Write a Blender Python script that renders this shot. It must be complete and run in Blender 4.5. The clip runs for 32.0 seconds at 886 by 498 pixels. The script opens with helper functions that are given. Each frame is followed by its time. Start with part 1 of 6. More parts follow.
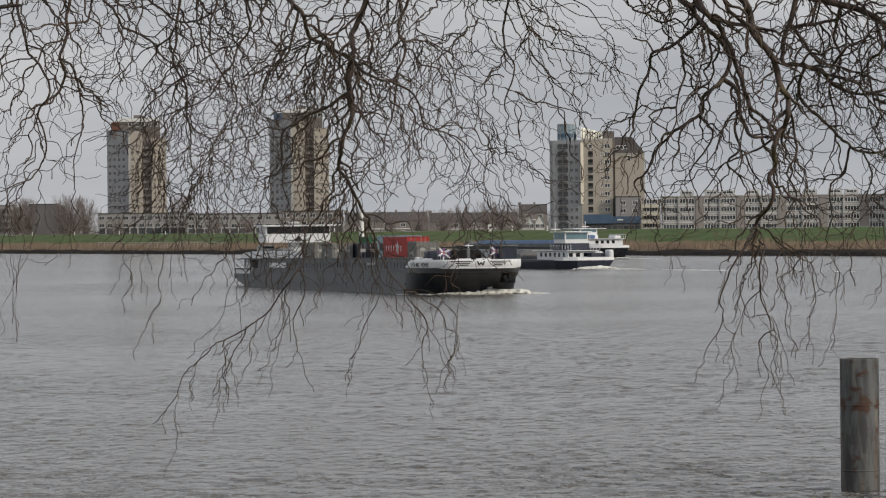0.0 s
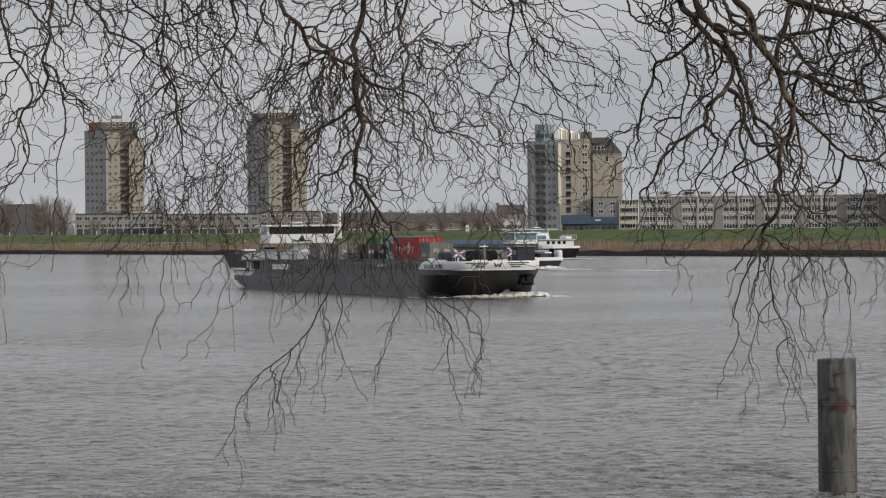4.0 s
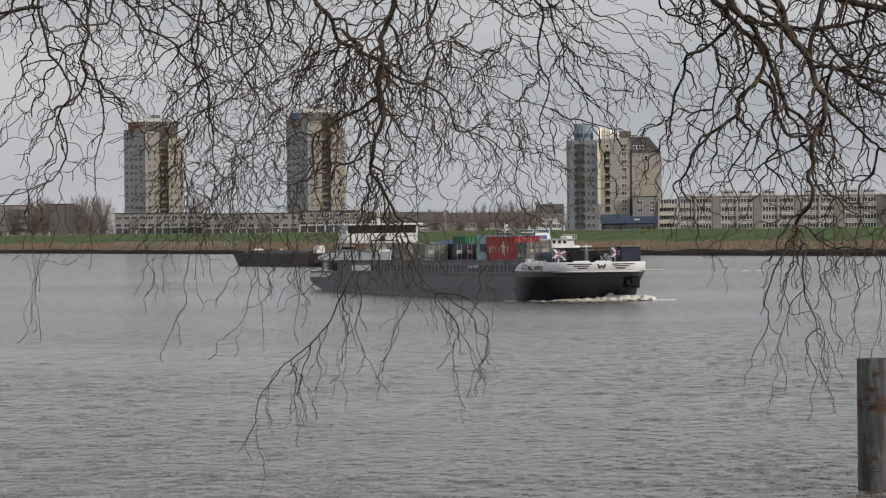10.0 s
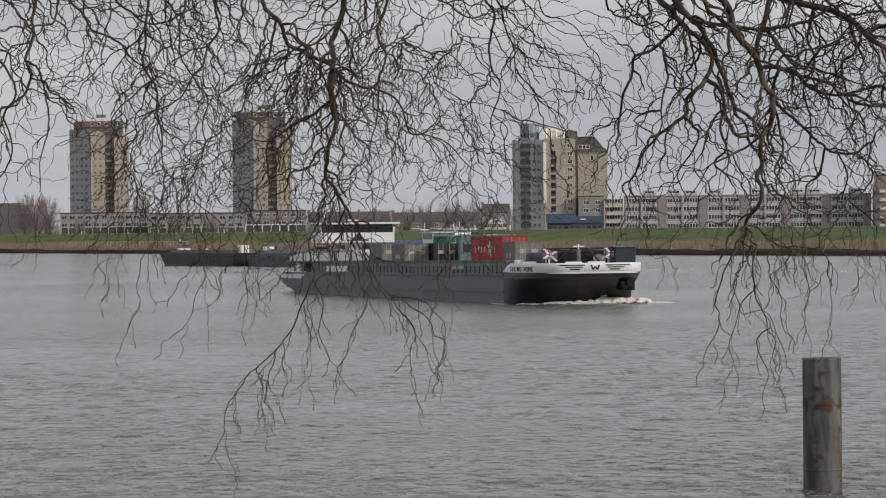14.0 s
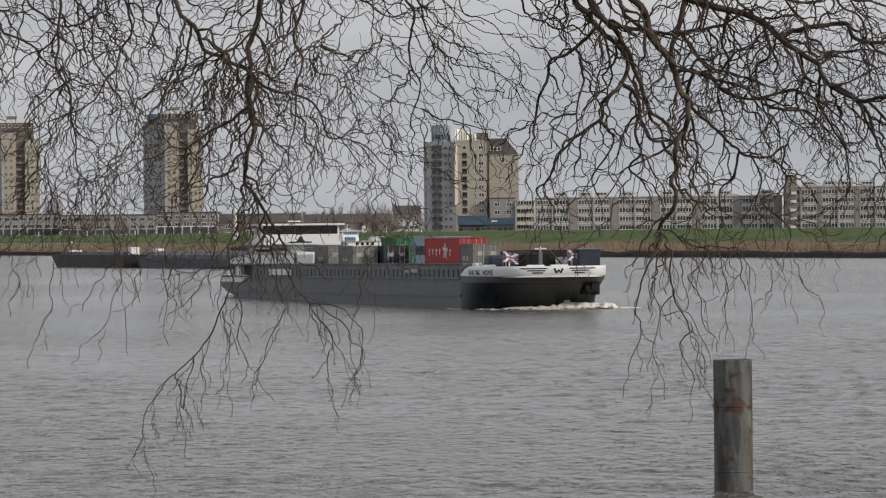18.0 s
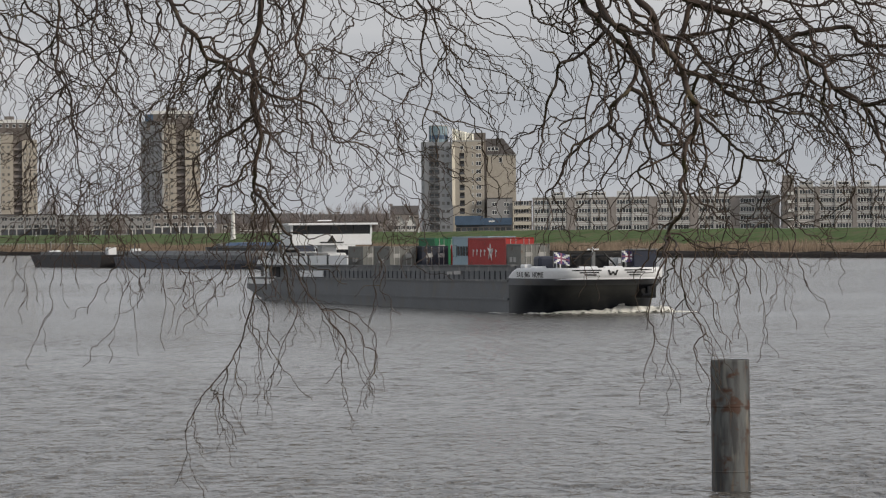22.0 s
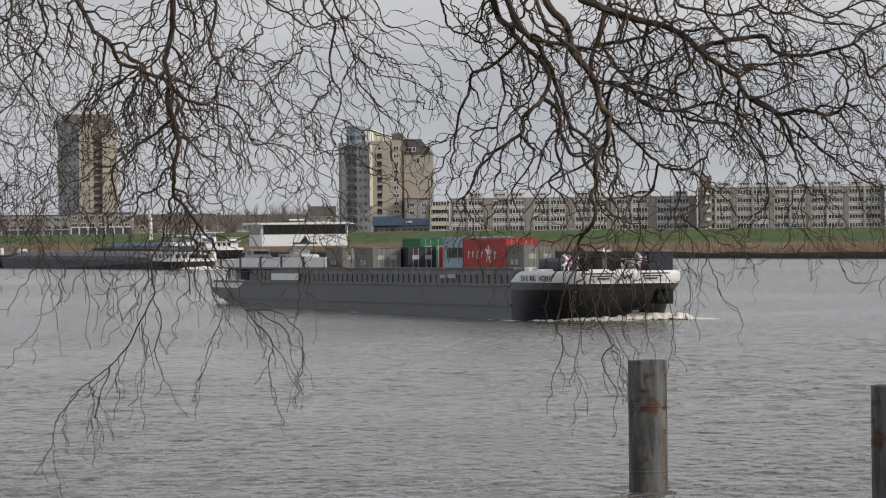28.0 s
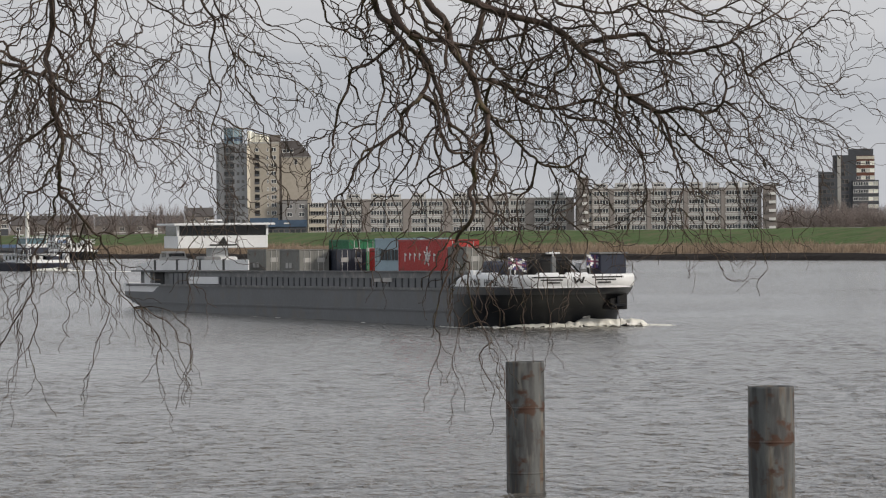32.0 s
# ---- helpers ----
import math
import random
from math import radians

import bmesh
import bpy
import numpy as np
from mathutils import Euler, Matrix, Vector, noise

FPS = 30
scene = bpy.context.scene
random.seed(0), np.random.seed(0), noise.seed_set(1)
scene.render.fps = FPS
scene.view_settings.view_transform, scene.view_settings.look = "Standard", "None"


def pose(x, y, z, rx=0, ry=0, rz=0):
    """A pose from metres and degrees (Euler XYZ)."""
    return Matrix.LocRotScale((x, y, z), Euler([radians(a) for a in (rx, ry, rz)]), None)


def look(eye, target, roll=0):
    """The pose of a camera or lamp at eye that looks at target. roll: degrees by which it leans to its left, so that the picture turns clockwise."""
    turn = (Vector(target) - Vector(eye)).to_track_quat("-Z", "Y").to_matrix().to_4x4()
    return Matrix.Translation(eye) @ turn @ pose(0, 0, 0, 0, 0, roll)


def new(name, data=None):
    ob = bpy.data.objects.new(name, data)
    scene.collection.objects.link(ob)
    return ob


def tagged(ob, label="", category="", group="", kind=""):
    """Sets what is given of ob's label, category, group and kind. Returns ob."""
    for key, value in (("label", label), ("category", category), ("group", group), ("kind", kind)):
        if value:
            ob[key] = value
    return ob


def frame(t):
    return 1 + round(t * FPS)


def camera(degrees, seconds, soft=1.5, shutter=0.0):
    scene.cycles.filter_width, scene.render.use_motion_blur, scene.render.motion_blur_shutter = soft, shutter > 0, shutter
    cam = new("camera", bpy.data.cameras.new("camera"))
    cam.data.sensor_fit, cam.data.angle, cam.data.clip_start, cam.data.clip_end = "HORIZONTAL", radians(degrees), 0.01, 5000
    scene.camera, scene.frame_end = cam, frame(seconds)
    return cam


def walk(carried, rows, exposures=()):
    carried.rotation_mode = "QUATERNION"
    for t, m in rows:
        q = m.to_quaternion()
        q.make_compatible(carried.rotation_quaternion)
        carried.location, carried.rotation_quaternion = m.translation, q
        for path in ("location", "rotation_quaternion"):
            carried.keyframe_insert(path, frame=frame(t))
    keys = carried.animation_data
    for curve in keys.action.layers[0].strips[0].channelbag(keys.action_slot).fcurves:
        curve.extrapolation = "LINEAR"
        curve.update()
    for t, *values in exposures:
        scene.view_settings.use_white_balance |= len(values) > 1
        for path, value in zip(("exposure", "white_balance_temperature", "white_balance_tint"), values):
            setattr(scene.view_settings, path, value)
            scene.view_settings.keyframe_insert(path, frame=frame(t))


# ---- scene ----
# One plan for the whole clip: x to the right, y towards the far tower, z up from the water.
EYE = (0.0, 0.0, 6.8)
ROLL = -0.6
PATH = [
    (0, -2.117, -0.238), (0.5, -2.081, -0.239), (1, -2.037, -0.242), (1.5, -1.986, -0.241), (2, -1.978, -0.242),
    (2.5, -1.945, -0.242), (3, -1.890, -0.233), (3.5, -1.872, -0.233), (5.5, -1.733, -0.244), (6, -1.745, -0.242),
    (6.5, -1.849, -0.243), (7, -1.972, -0.246), (7.5, -2.104, -0.252), (8, -2.175, -0.239), (8.5, -2.258, -0.227),
    (9, -2.296, -0.254), (9.5, -2.314, -0.246), (10, -2.325, -0.237), (10.5, -2.325, -0.237), (11, -2.314, -0.243),
    (11.5, -2.284, -0.239), (12, -2.186, -0.239), (12.5, -2.053, -0.243), (13, -1.889, -0.235), (13.5, -1.749, -0.242),
    (15.5, -1.322, -0.255), (16, -1.117, -0.250), (16.5, -0.993, -0.245), (17, -0.758, -0.239), (17.5, -0.615, -0.235),
    (18, -0.560, -0.237), (18.5, -0.551, -0.238), (19, -0.518, -0.233), (19.5, -0.499, -0.232), (20, -0.478, -0.236),
    (20.5, -0.461, -0.238), (21, -0.452, -0.238), (21.5, -0.419, -0.242), (22, -0.528, -0.236), (22.5, -0.507, -0.233),
    (23, -0.500, -0.243), (23.5, -0.512, -0.242), (24, -0.520, -0.239), (24.5, -0.519, -0.243), (26.5, -0.217, -0.240),
    (27, 0.070, -0.230), (27.5, 0.314, -0.229), (28, 0.492, -0.240), (28.5, 0.709, -0.230), (29, 0.996, -0.237),
    (29.5, 1.343, -0.233), (30, 1.582, -0.237), (30.5, 1.753, -0.240), (31, 1.863, -0.241), (31.5, 1.930, -0.240),
    (32, 2.005, -0.237),
]


def aim(yaw, pitch):
    """Camera pose on its stand: yaw to the right, pitch up, in degrees."""
    return pose(*EYE, 90 + pitch, 0, -yaw) @ pose(0, 0, 0, 0, 0, ROLL)


cam = camera(10.923, 32.0, soft=1.2)
walk(cam, [(t, aim(yaw, pitch)) for t, yaw, pitch in PATH], exposures=[(0, 0.05, 6530, 10.3), (14, 0.09, 6540, 10.6), (25, 0.13, 6545, 10.8), (32, 0.25, 6560, 11)])

# ---- light: bright overcast, low soft sun from the right behind the camera ----
SUN_ELEV, SUN_TURN = radians(24), radians(116)
world = bpy.data.worlds.new("sky")
scene.world = world
world.use_nodes = True
wn, wl = world.node_tree.nodes, world.node_tree.links
sky = wn.new("ShaderNodeTexSky")
sky.sky_type, sky.sun_disc = "NISHITA", False
sky.sun_elevation, sky.sun_rotation = SUN_ELEV, SUN_TURN
sky.air_density, sky.dust_density, sky.ozone_density = 1.0, 3.0, 1.0
w_co = wn.new("ShaderNodeTexCoord")
w_map = wn.new("ShaderNodeMapping")
w_map.inputs["Scale"].default_value = (1.6, 1.6, 11.0)
w_noise = wn.new("ShaderNodeTexNoise")
w_noise.inputs["Scale"].default_value, w_noise.inputs["Detail"].default_value = 2.6, 6
w_ramp = wn.new("ShaderNodeValToRGB")
w_ramp.color_ramp.elements[0].position, w_ramp.color_ramp.elements[0].color = 0.38, (4.7, 4.96, 5.36, 1)
w_ramp.color_ramp.elements[1].position, w_ramp.color_ramp.elements[1].color = 0.64, (6.71, 6.77, 6.93, 1)
w_mix = wn.new("ShaderNodeMixRGB")
w_mix.inputs[0].default_value = 0.9
wl.new(w_co.outputs["Generated"], w_map.inputs["Vector"])
wl.new(w_map.outputs[0], w_noise.inputs["Vector"])
wl.new(w_noise.outputs["Fac"], w_ramp.inputs[0])
wl.new(sky.outputs[0], w_mix.inputs[1])
wl.new(w_ramp.outputs[0], w_mix.inputs[2])
wl.new(w_mix.outputs[0], wn["Background"].inputs[0])
wn["Background"].inputs[1].default_value = 0.088
sun = new("sun", bpy.data.lights.new("sun", "SUN"))
sun.data.energy, sun.data.angle, sun.data.color = 1.9, radians(9), (1.0, 0.93, 0.82)
sun.matrix_world = look((0, 0, 0), (-math.sin(SUN_TURN) * math.cos(SUN_ELEV), -math.cos(SUN_TURN) * math.cos(SUN_ELEV), -math.sin(SUN_ELEV)))


# ---- materials ----
def material(name, colour, rough=0.7, metal=0.0, vary=0.25, scale=1.0, bump=0.0, stain=None, stain_amount=0.0, spec=0.5, piece=0.0, stretch=1.0):
    """Noise at two scales over a base colour; stain: a second colour in patches; piece: variation from piece to piece."""
    m = bpy.data.materials.new(name)
    m.use_nodes = True
    n, l = m.node_tree.nodes, m.node_tree.links
    b = n["Principled BSDF"]
    b.inputs["Roughness"].default_value, b.inputs["Metallic"].default_value = rough, metal
    b.inputs["Specular IOR Level"].default_value = spec
    co, run = n.new("ShaderNodeTexCoord"), n.new("ShaderNodeMapping")
    run.inputs["Scale"].default_value = (1, 1, stretch)
    l.new(co.outputs["Object"], run.inputs["Vector"])
    fine, broad = n.new("ShaderNodeTexNoise"), n.new("ShaderNodeTexNoise")
    fine.inputs["Scale"].default_value, fine.inputs["Detail"].default_value = 9 * scale, 5
    broad.inputs["Scale"].default_value, broad.inputs["Detail"].default_value = 0.9 * scale, 4
    for t in (fine, broad):
        l.new(run.outputs[0], t.inputs["Vector"])
    add = n.new("ShaderNodeMath")
    add.operation = "ADD"
    l.new(fine.outputs["Fac"], add.inputs[0])
    l.new(broad.outputs["Fac"], add.inputs[1])
    ramp = n.new("ShaderNodeMapRange")
    ramp.inputs["From Min"].default_value, ramp.inputs["From Max"].default_value = 0.6, 1.4
    ramp.inputs["To Min"].default_value, ramp.inputs["To Max"].default_value = 1 - vary, 1 + vary
    l.new(add.outputs[0], ramp.inputs["Value"])
    value = ramp.outputs[0]
    if piece:
        info, pr, mul = n.new("ShaderNodeObjectInfo"), n.new("ShaderNodeMapRange"), n.new("ShaderNodeMath")
        pr.inputs["To Min"].default_value, pr.inputs["To Max"].default_value = 1 - piece, 1 + piece
        l.new(info.outputs["Random"], pr.inputs["Value"])
        mul.operation = "MULTIPLY"
        l.new(value, mul.inputs[0])
        l.new(pr.outputs[0], mul.inputs[1])
        value = mul.outputs[0]
    tint = n.new("ShaderNodeVectorMath")
    tint.operation = "SCALE"
    tint.inputs[0].default_value = colour
    l.new(value, tint.inputs["Scale"])
    out = tint.outputs[0]
    if stain:
        sn, sr, mix = n.new("ShaderNodeTexNoise"), n.new("ShaderNodeMapRange"), n.new("ShaderNodeMixRGB")
        sn.inputs["Scale"].default_value, sn.inputs["Detail"].default_value = 1.7 * scale, 7
        sr.inputs["From Min"].default_value, sr.inputs["From Max"].default_value = 0.62 - 0.3 * stain_amount, 0.72 - 0.2 * stain_amount
        l.new(run.outputs[0], sn.inputs["Vector"])
        l.new(sn.outputs["Fac"], sr.inputs["Value"])
        l.new(sr.outputs[0], mix.inputs[0])
        l.new(out, mix.inputs[1])
        mix.inputs[2].default_value = (*stain, 1)
        out = mix.outputs[0]
    l.new(out, b.inputs["Base Color"])
    if bump:
        bp = n.new("ShaderNodeBump")
        bp.inputs["Strength"].default_value, bp.inputs["Distance"].default_value = bump, 0.02 / scale
        l.new(fine.outputs["Fac"], bp.inputs["Height"])
        l.new(bp.outputs[0], b.inputs["Normal"])
    return m


def water_material():
    m = bpy.data.materials.new("river_water")
    m.use_nodes = True
    n, l = m.node_tree.nodes, m.node_tree.links
    b = n["Principled BSDF"]
    b.inputs["Base Color"].default_value = (0.118, 0.108, 0.095, 1)
    b.inputs["Roughness"].default_value, b.inputs["IOR"].default_value = 0.15, 1.33
    co, mp = n.new("ShaderNodeTexCoord"), n.new("ShaderNodeMapping")
    mp.inputs["Scale"].default_value = (1.0, 0.34, 1.0)
    l.new(co.outputs["Object"], mp.inputs["Vector"])
    height = None
    for size, weight, sharp in ((0.8, 1.2, 1.0), (1.9, 2.8, 3.0), (4.5, 0.5, 1.6)):
        t, peak, mul = n.new("ShaderNodeTexNoise"), n.new("ShaderNodeMath"), n.new("ShaderNodeMath")
        t.inputs["Scale"].default_value, t.inputs["Detail"].default_value, t.inputs["Roughness"].default_value = size, 3, 0.45
        l.new(mp.outputs[0], t.inputs["Vector"])
        peak.operation, mul.operation = "POWER", "MULTIPLY"
        peak.inputs[1].default_value, mul.inputs[1].default_value = sharp, weight
        l.new(t.outputs["Fac"], peak.inputs[0])
        l.new(peak.outputs[0], mul.inputs[0])
        if height is None:
            height = mul.outputs[0]
        else:
            s = n.new("ShaderNodeMath")
            l.new(height, s.inputs[0])
            l.new(mul.outputs[0], s.inputs[1])
            height = s.outputs[0]
    bp = n.new("ShaderNodeBump")
    bp.inputs["Distance"].default_value = 0.43
    # wind streaks: smoother and rougher bands of water
    paw_map, paw, paw_range = n.new("ShaderNodeMapping"), n.new("ShaderNodeTexNoise"), n.new("ShaderNodeMapRange")
    paw_map.inputs["Scale"].default_value = (0.011, 0.012, 1.0)
    paw.inputs["Scale"].default_value, paw.inputs["Detail"].default_value = 1.0, 6
    paw_range.inputs["From Min"].default_value, paw_range.inputs["From Max"].default_value = 0.4, 0.6
    paw_range.inputs["To Min"].default_value, paw_range.inputs["To Max"].default_value = 0.35, 1.0
    l.new(co.outputs["Object"], paw_map.inputs["Vector"])
    l.new(paw_map.outputs[0], paw.inputs["Vector"])
    l.new(paw.outputs["Fac"], paw_range.inputs["Value"])
    l.new(paw_range.outputs[0], bp.inputs["Strength"])
    l.new(height, bp.inputs["Height"])
    l.new(bp.outputs[0], b.inputs["Normal"])
    return m


def pile_material():
    """Blue-grey weathered steel: long drip marks, pale limy patches, rust in blotches that crowd round the old weld."""
    m = bpy.data.materials.new("weathered_steel_pile")
    m.use_nodes = True
    n, l = m.node_tree.nodes, m.node_tree.links
    b = n["Principled BSDF"]
    b.inputs["Roughness"].default_value, b.inputs["Specular IOR Level"].default_value = 0.65, 0.35
    co = n.new("ShaderNodeTexCoord")

    def blotch(scale, lo, hi, detail=6):
        mp, t, r = n.new("ShaderNodeMapping"), n.new("ShaderNodeTexNoise"), n.new("ShaderNodeMapRange")
        mp.inputs["Scale"].default_value = scale
        t.inputs["Scale"].default_value, t.inputs["Detail"].default_value = 1.0, detail
        r.inputs["From Min"].default_value, r.inputs["From Max"].default_value = lo, hi
        l.new(co.outputs["Object"], mp.inputs["Vector"])
        l.new(mp.outputs[0], t.inputs["Vector"])
        l.new(t.outputs["Fac"], r.inputs["Value"])
        return r.outputs[0], t.outputs["Fac"]

    def over(base, colour, mask):
        mix = n.new("ShaderNodeMixRGB")
        l.new(mask, mix.inputs[0])
        l.new(base, mix.inputs[1])
        mix.inputs[2].default_value = (*colour, 1)
        return mix.outputs[0]

    start = n.new("ShaderNodeRGB")
    start.outputs[0].default_value = (0.115, 0.12, 0.12, 1)
    out = over(start.outputs[0], (0.055, 0.055, 0.056), blotch((5, 5, 0.9), 0.42, 0.62)[0])
    out = over(out, (0.2, 0.195, 0.175), blotch((3.2, 3.2, 0.8), 0.55, 0.7)[0])
    out = over(out, (0.15, 0.105, 0.07), blotch((7, 7, 0.7), 0.54, 0.72)[0])
    rust, grain = blotch((3.5, 3.5, 4.5), 0.60, 0.66, 9)
    split, gap, near, total = n.new("ShaderNodeSeparateXYZ"), n.new("ShaderNodeMath"), n.new("ShaderNodeMapRange"), n.new("ShaderNodeMath")
    l.new(co.outputs["Object"], split.inputs[0])
    gap.operation, gap.inputs[1].default_value = "SUBTRACT", 2.25
    l.new(split.outputs["Z"], gap.inputs[0])
    size = n.new("ShaderNodeMath")
    size.operation = "ABSOLUTE"
    l.new(gap.outputs[0], size.inputs[0])
    near.inputs["From Min"].default_value, near.inputs["From Max"].default_value = 0.1, 0.3
    near.inputs["To Min"].default_value, near.inputs["To Max"].default_value = 0.13, 0.0
    l.new(size.outputs[0], near.inputs["Value"])
    l.new(grain, total.inputs[0])
    l.new(near.outputs[0], total.inputs[1])
    band = n.new("ShaderNodeMapRange")
    band.inputs["From Min"].default_value, band.inputs["From Max"].default_value = 0.57, 0.70
    l.new(total.outputs[0], band.inputs["Value"])
    rust = band.outputs[0]
    out = over(out, (0.07, 0.036, 0.024), rust)
    l.new(out, b.inputs["Base Color"])
    bp = n.new("ShaderNodeBump")
    bp.inputs["Strength"].default_value, bp.inputs["Distance"].default_value = 0.4, 0.02
    l.new(grain, bp.inputs["Height"])
    l.new(bp.outputs[0], b.inputs["Normal"])
    return m


WATER = water_material()
GRASS = material("dike_grass", (0.084, 0.128, 0.048), 0.95, vary=0.45, scale=0.12, stain=(0.125, 0.13, 0.066), stain_amount=0.5, spec=0.1)
REED = material("dry_reed", (0.27, 0.212, 0.158), 0.95, vary=0.35, scale=0.4, spec=0.1)
MUD = material("dark_wet_stone", (0.035, 0.03, 0.027), 0.95, vary=0.5, scale=0.6, bump=0.5, spec=0.08)
ASPHALT = material("path_asphalt", (0.22, 0.21, 0.2), 0.9, vary=0.15)
SOIL = material("inland_ground", (0.09, 0.1, 0.06), 0.95, vary=0.3, scale=0.05)
STEEL = pile_material()
HULL_GREY = material("grey_hull_paint", (0.090, 0.097, 0.107), 0.5, vary=0.22, scale=0.35, stain=(0.10, 0.095, 0.09), stain_amount=0.25)
HULL_BLACK = material("black_hull_paint", (0.010, 0.012, 0.016), 0.4, vary=0.35, scale=0.5, stain=(0.022, 0.023, 0.026), stain_amount=0.25, spec=0.25)
SHIP_WHITE = material("ship_white_paint", (0.78, 0.79, 0.8), 0.4, vary=0.07, scale=0.5)
SHIP_GREY = material("ship_deck_grey", (0.15, 0.155, 0.158), 0.65, vary=0.3, scale=0.6, stain=(0.24, 0.23, 0.22), stain_amount=0.25)
# near-black for the shade inside openings and recesses; also a dark tarpaulin
DARK = material("dark_void", (0.012, 0.012, 0.013), 0.8, vary=0.3)
BLACK_GLASS = material("dark_tinted_glass", (0.01, 0.011, 0.013), 0.08, vary=0.1)
NAVY = material("navy_paint", (0.018, 0.024, 0.045), 0.5, vary=0.25)
BOX_RED = material("red_container_paint", (0.42, 0.035, 0.03), 0.5, vary=0.15, scale=0.5, stain=(0.22, 0.03, 0.02), stain_amount=0.1)
BOX_GREEN = material("green_container_paint", (0.012, 0.15, 0.06), 0.5, vary=0.18, scale=0.5)
BOX_BLUE = material("pale_blue_container_paint", (0.33, 0.44, 0.5), 0.5, vary=0.1, scale=0.5)
BOX_GREY = material("grey_container_paint", (0.19, 0.19, 0.175), 0.6, vary=0.2, scale=0.5, stain=(0.15, 0.08, 0.05), stain_amount=0.12)
BOX_DARK = material("dark_navy_container_paint", (0.024, 0.03, 0.046), 0.6, vary=0.2, scale=0.5)
# near-black: shade between the ribs put into the coaming; also a dark deck edge
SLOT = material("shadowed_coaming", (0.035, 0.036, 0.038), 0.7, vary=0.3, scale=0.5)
WHITE_PAINT = material("white_marking", (0.8, 0.8, 0.78), 0.6, vary=0.1)
BLACK_PAINT = material("black_marking", (0.012, 0.012, 0.012), 0.6, vary=0.1)
FLAG_RED, FLAG_BLUE = material("flag_red", (0.3, 0.12, 0.18), 0.9, vary=0.1), material("flag_blue", (0.09, 0.08, 0.2), 0.9, vary=0.1)
SHIP_BLUE = material("blue_hatch_paint", (0.07, 0.14, 0.27), 0.55, vary=0.2, scale=0.4)
HULL_BLUE = material("dark_blue_hull_paint", (0.042, 0.048, 0.072), 0.45, vary=0.25, scale=0.4)
HULL_DULL = material("dull_grey_hull_paint", (0.052, 0.05, 0.053), 0.6, vary=0.3, scale=0.4, stain=(0.08, 0.06, 0.05), stain_amount=0.2)
FOAM = material("white_foam", (0.8, 0.79, 0.73), 0.9, vary=0.1, scale=1.5)
BEIGE = material("beige_brick", (0.43, 0.385, 0.325), 0.9, vary=0.14, scale=0.12)
GREY_BRICK = material("grey_brown_brick", (0.31, 0.302, 0.297), 0.9, vary=0.14, scale=0.12)
FLAT_BRICK = material("warm_grey_brick", (0.30, 0.27, 0.255), 0.9, vary=0.14, scale=0.12)
WING_BRICK = material("blue_grey_brick", (0.37, 0.372, 0.385), 0.9, vary=0.14, scale=0.12)
DARK_BRICK = material("dark_brown_cladding", (0.17, 0.148, 0.135), 0.85, vary=0.2, scale=0.12)
FLAT_BROWN = material("pinkish_brown_brick", (0.37, 0.33, 0.31), 0.9, vary=0.16, scale=0.12)
BROWN_BRICK = material("brown_brick", (0.25, 0.222, 0.207), 0.9, vary=0.2, scale=0.12)
RED_BRICK = material("red_brown_brick", (0.16, 0.07, 0.05), 0.9, vary=0.2, scale=0.12)
BAY_GREY = material("dark_grey_glazed_bay", (0.15, 0.155, 0.165), 0.5, vary=0.3, scale=0.3)
SLATE = material("dark_slate_cladding", (0.075, 0.08, 0.092), 0.7, vary=0.2, scale=0.12)
CONCRETE = material("pale_concrete", (0.46, 0.45, 0.43), 0.85, vary=0.12, scale=0.15)
CREAM = material("cream_plaster", (0.62, 0.57, 0.48), 0.85, vary=0.1, scale=0.15)
ROOF = material("dark_roofing", (0.095, 0.085, 0.082), 0.85, vary=0.25, scale=0.2)
PANE = material("window_pane", (0.06, 0.066, 0.074), 0.1, vary=0.2, piece=0.5)
# paler than PANE, so these windows stand out less from the wall
TOWER_PANE = material("pale_curtained_pane", (0.2, 0.195, 0.185), 0.2, vary=0.2, piece=0.35)
# near-white base: the sun's glint on glass is put into the colour
GLINT = material("sunlit_glass_cladding", (0.9, 0.88, 0.78), 0.25, 0.0, vary=0.3, scale=0.2, piece=0.4)
TEAL_GLASS = material("blue_green_glass", (0.16, 0.26, 0.30), 0.12, 0.2, vary=0.2, scale=0.2)
# white of the flats greyed: distance haze put into the colour
FLAT_WHITE = material("grimy_white_panel", (0.52, 0.51, 0.5), 0.8, vary=0.14, scale=0.2, piece=0.12)
DRUM_GLASS = material("pale_blue_glass", (0.27, 0.36, 0.41), 0.15, 0.1, vary=0.25, scale=0.2)
BLUE_CLAD = material("blue_cladding", (0.07, 0.115, 0.185), 0.6, vary=0.25, scale=0.3)
FRAME_WHITE = material("white_window_frame", (0.76, 0.75, 0.73), 0.7, vary=0.08, scale=0.3)
BARK = material("willow_bark", (0.075, 0.06, 0.043), 0.9, vary=0.35, scale=25, bump=0.5, stain=(0.10, 0.09, 0.045), stain_amount=0.15)
TWIG = material("willow_twig", (0.06, 0.039, 0.03), 0.75, vary=0.35, scale=12, stain=(0.11, 0.085, 0.045), stain_amount=0.08)
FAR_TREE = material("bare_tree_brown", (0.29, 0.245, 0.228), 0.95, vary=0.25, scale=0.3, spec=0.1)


# ---- mesh helpers ----
def part(name, bm, mat, parent=None, label=""):
    """Links a bmesh as one mesh object under a thing or a part."""
    me = bpy.data.meshes.new(name)
    bm.to_mesh(me)
    bm.free()
    me.materials.append(mat)
    ob = new(name, me)
    ob.parent = parent
    return tagged(ob, label) if label else ob


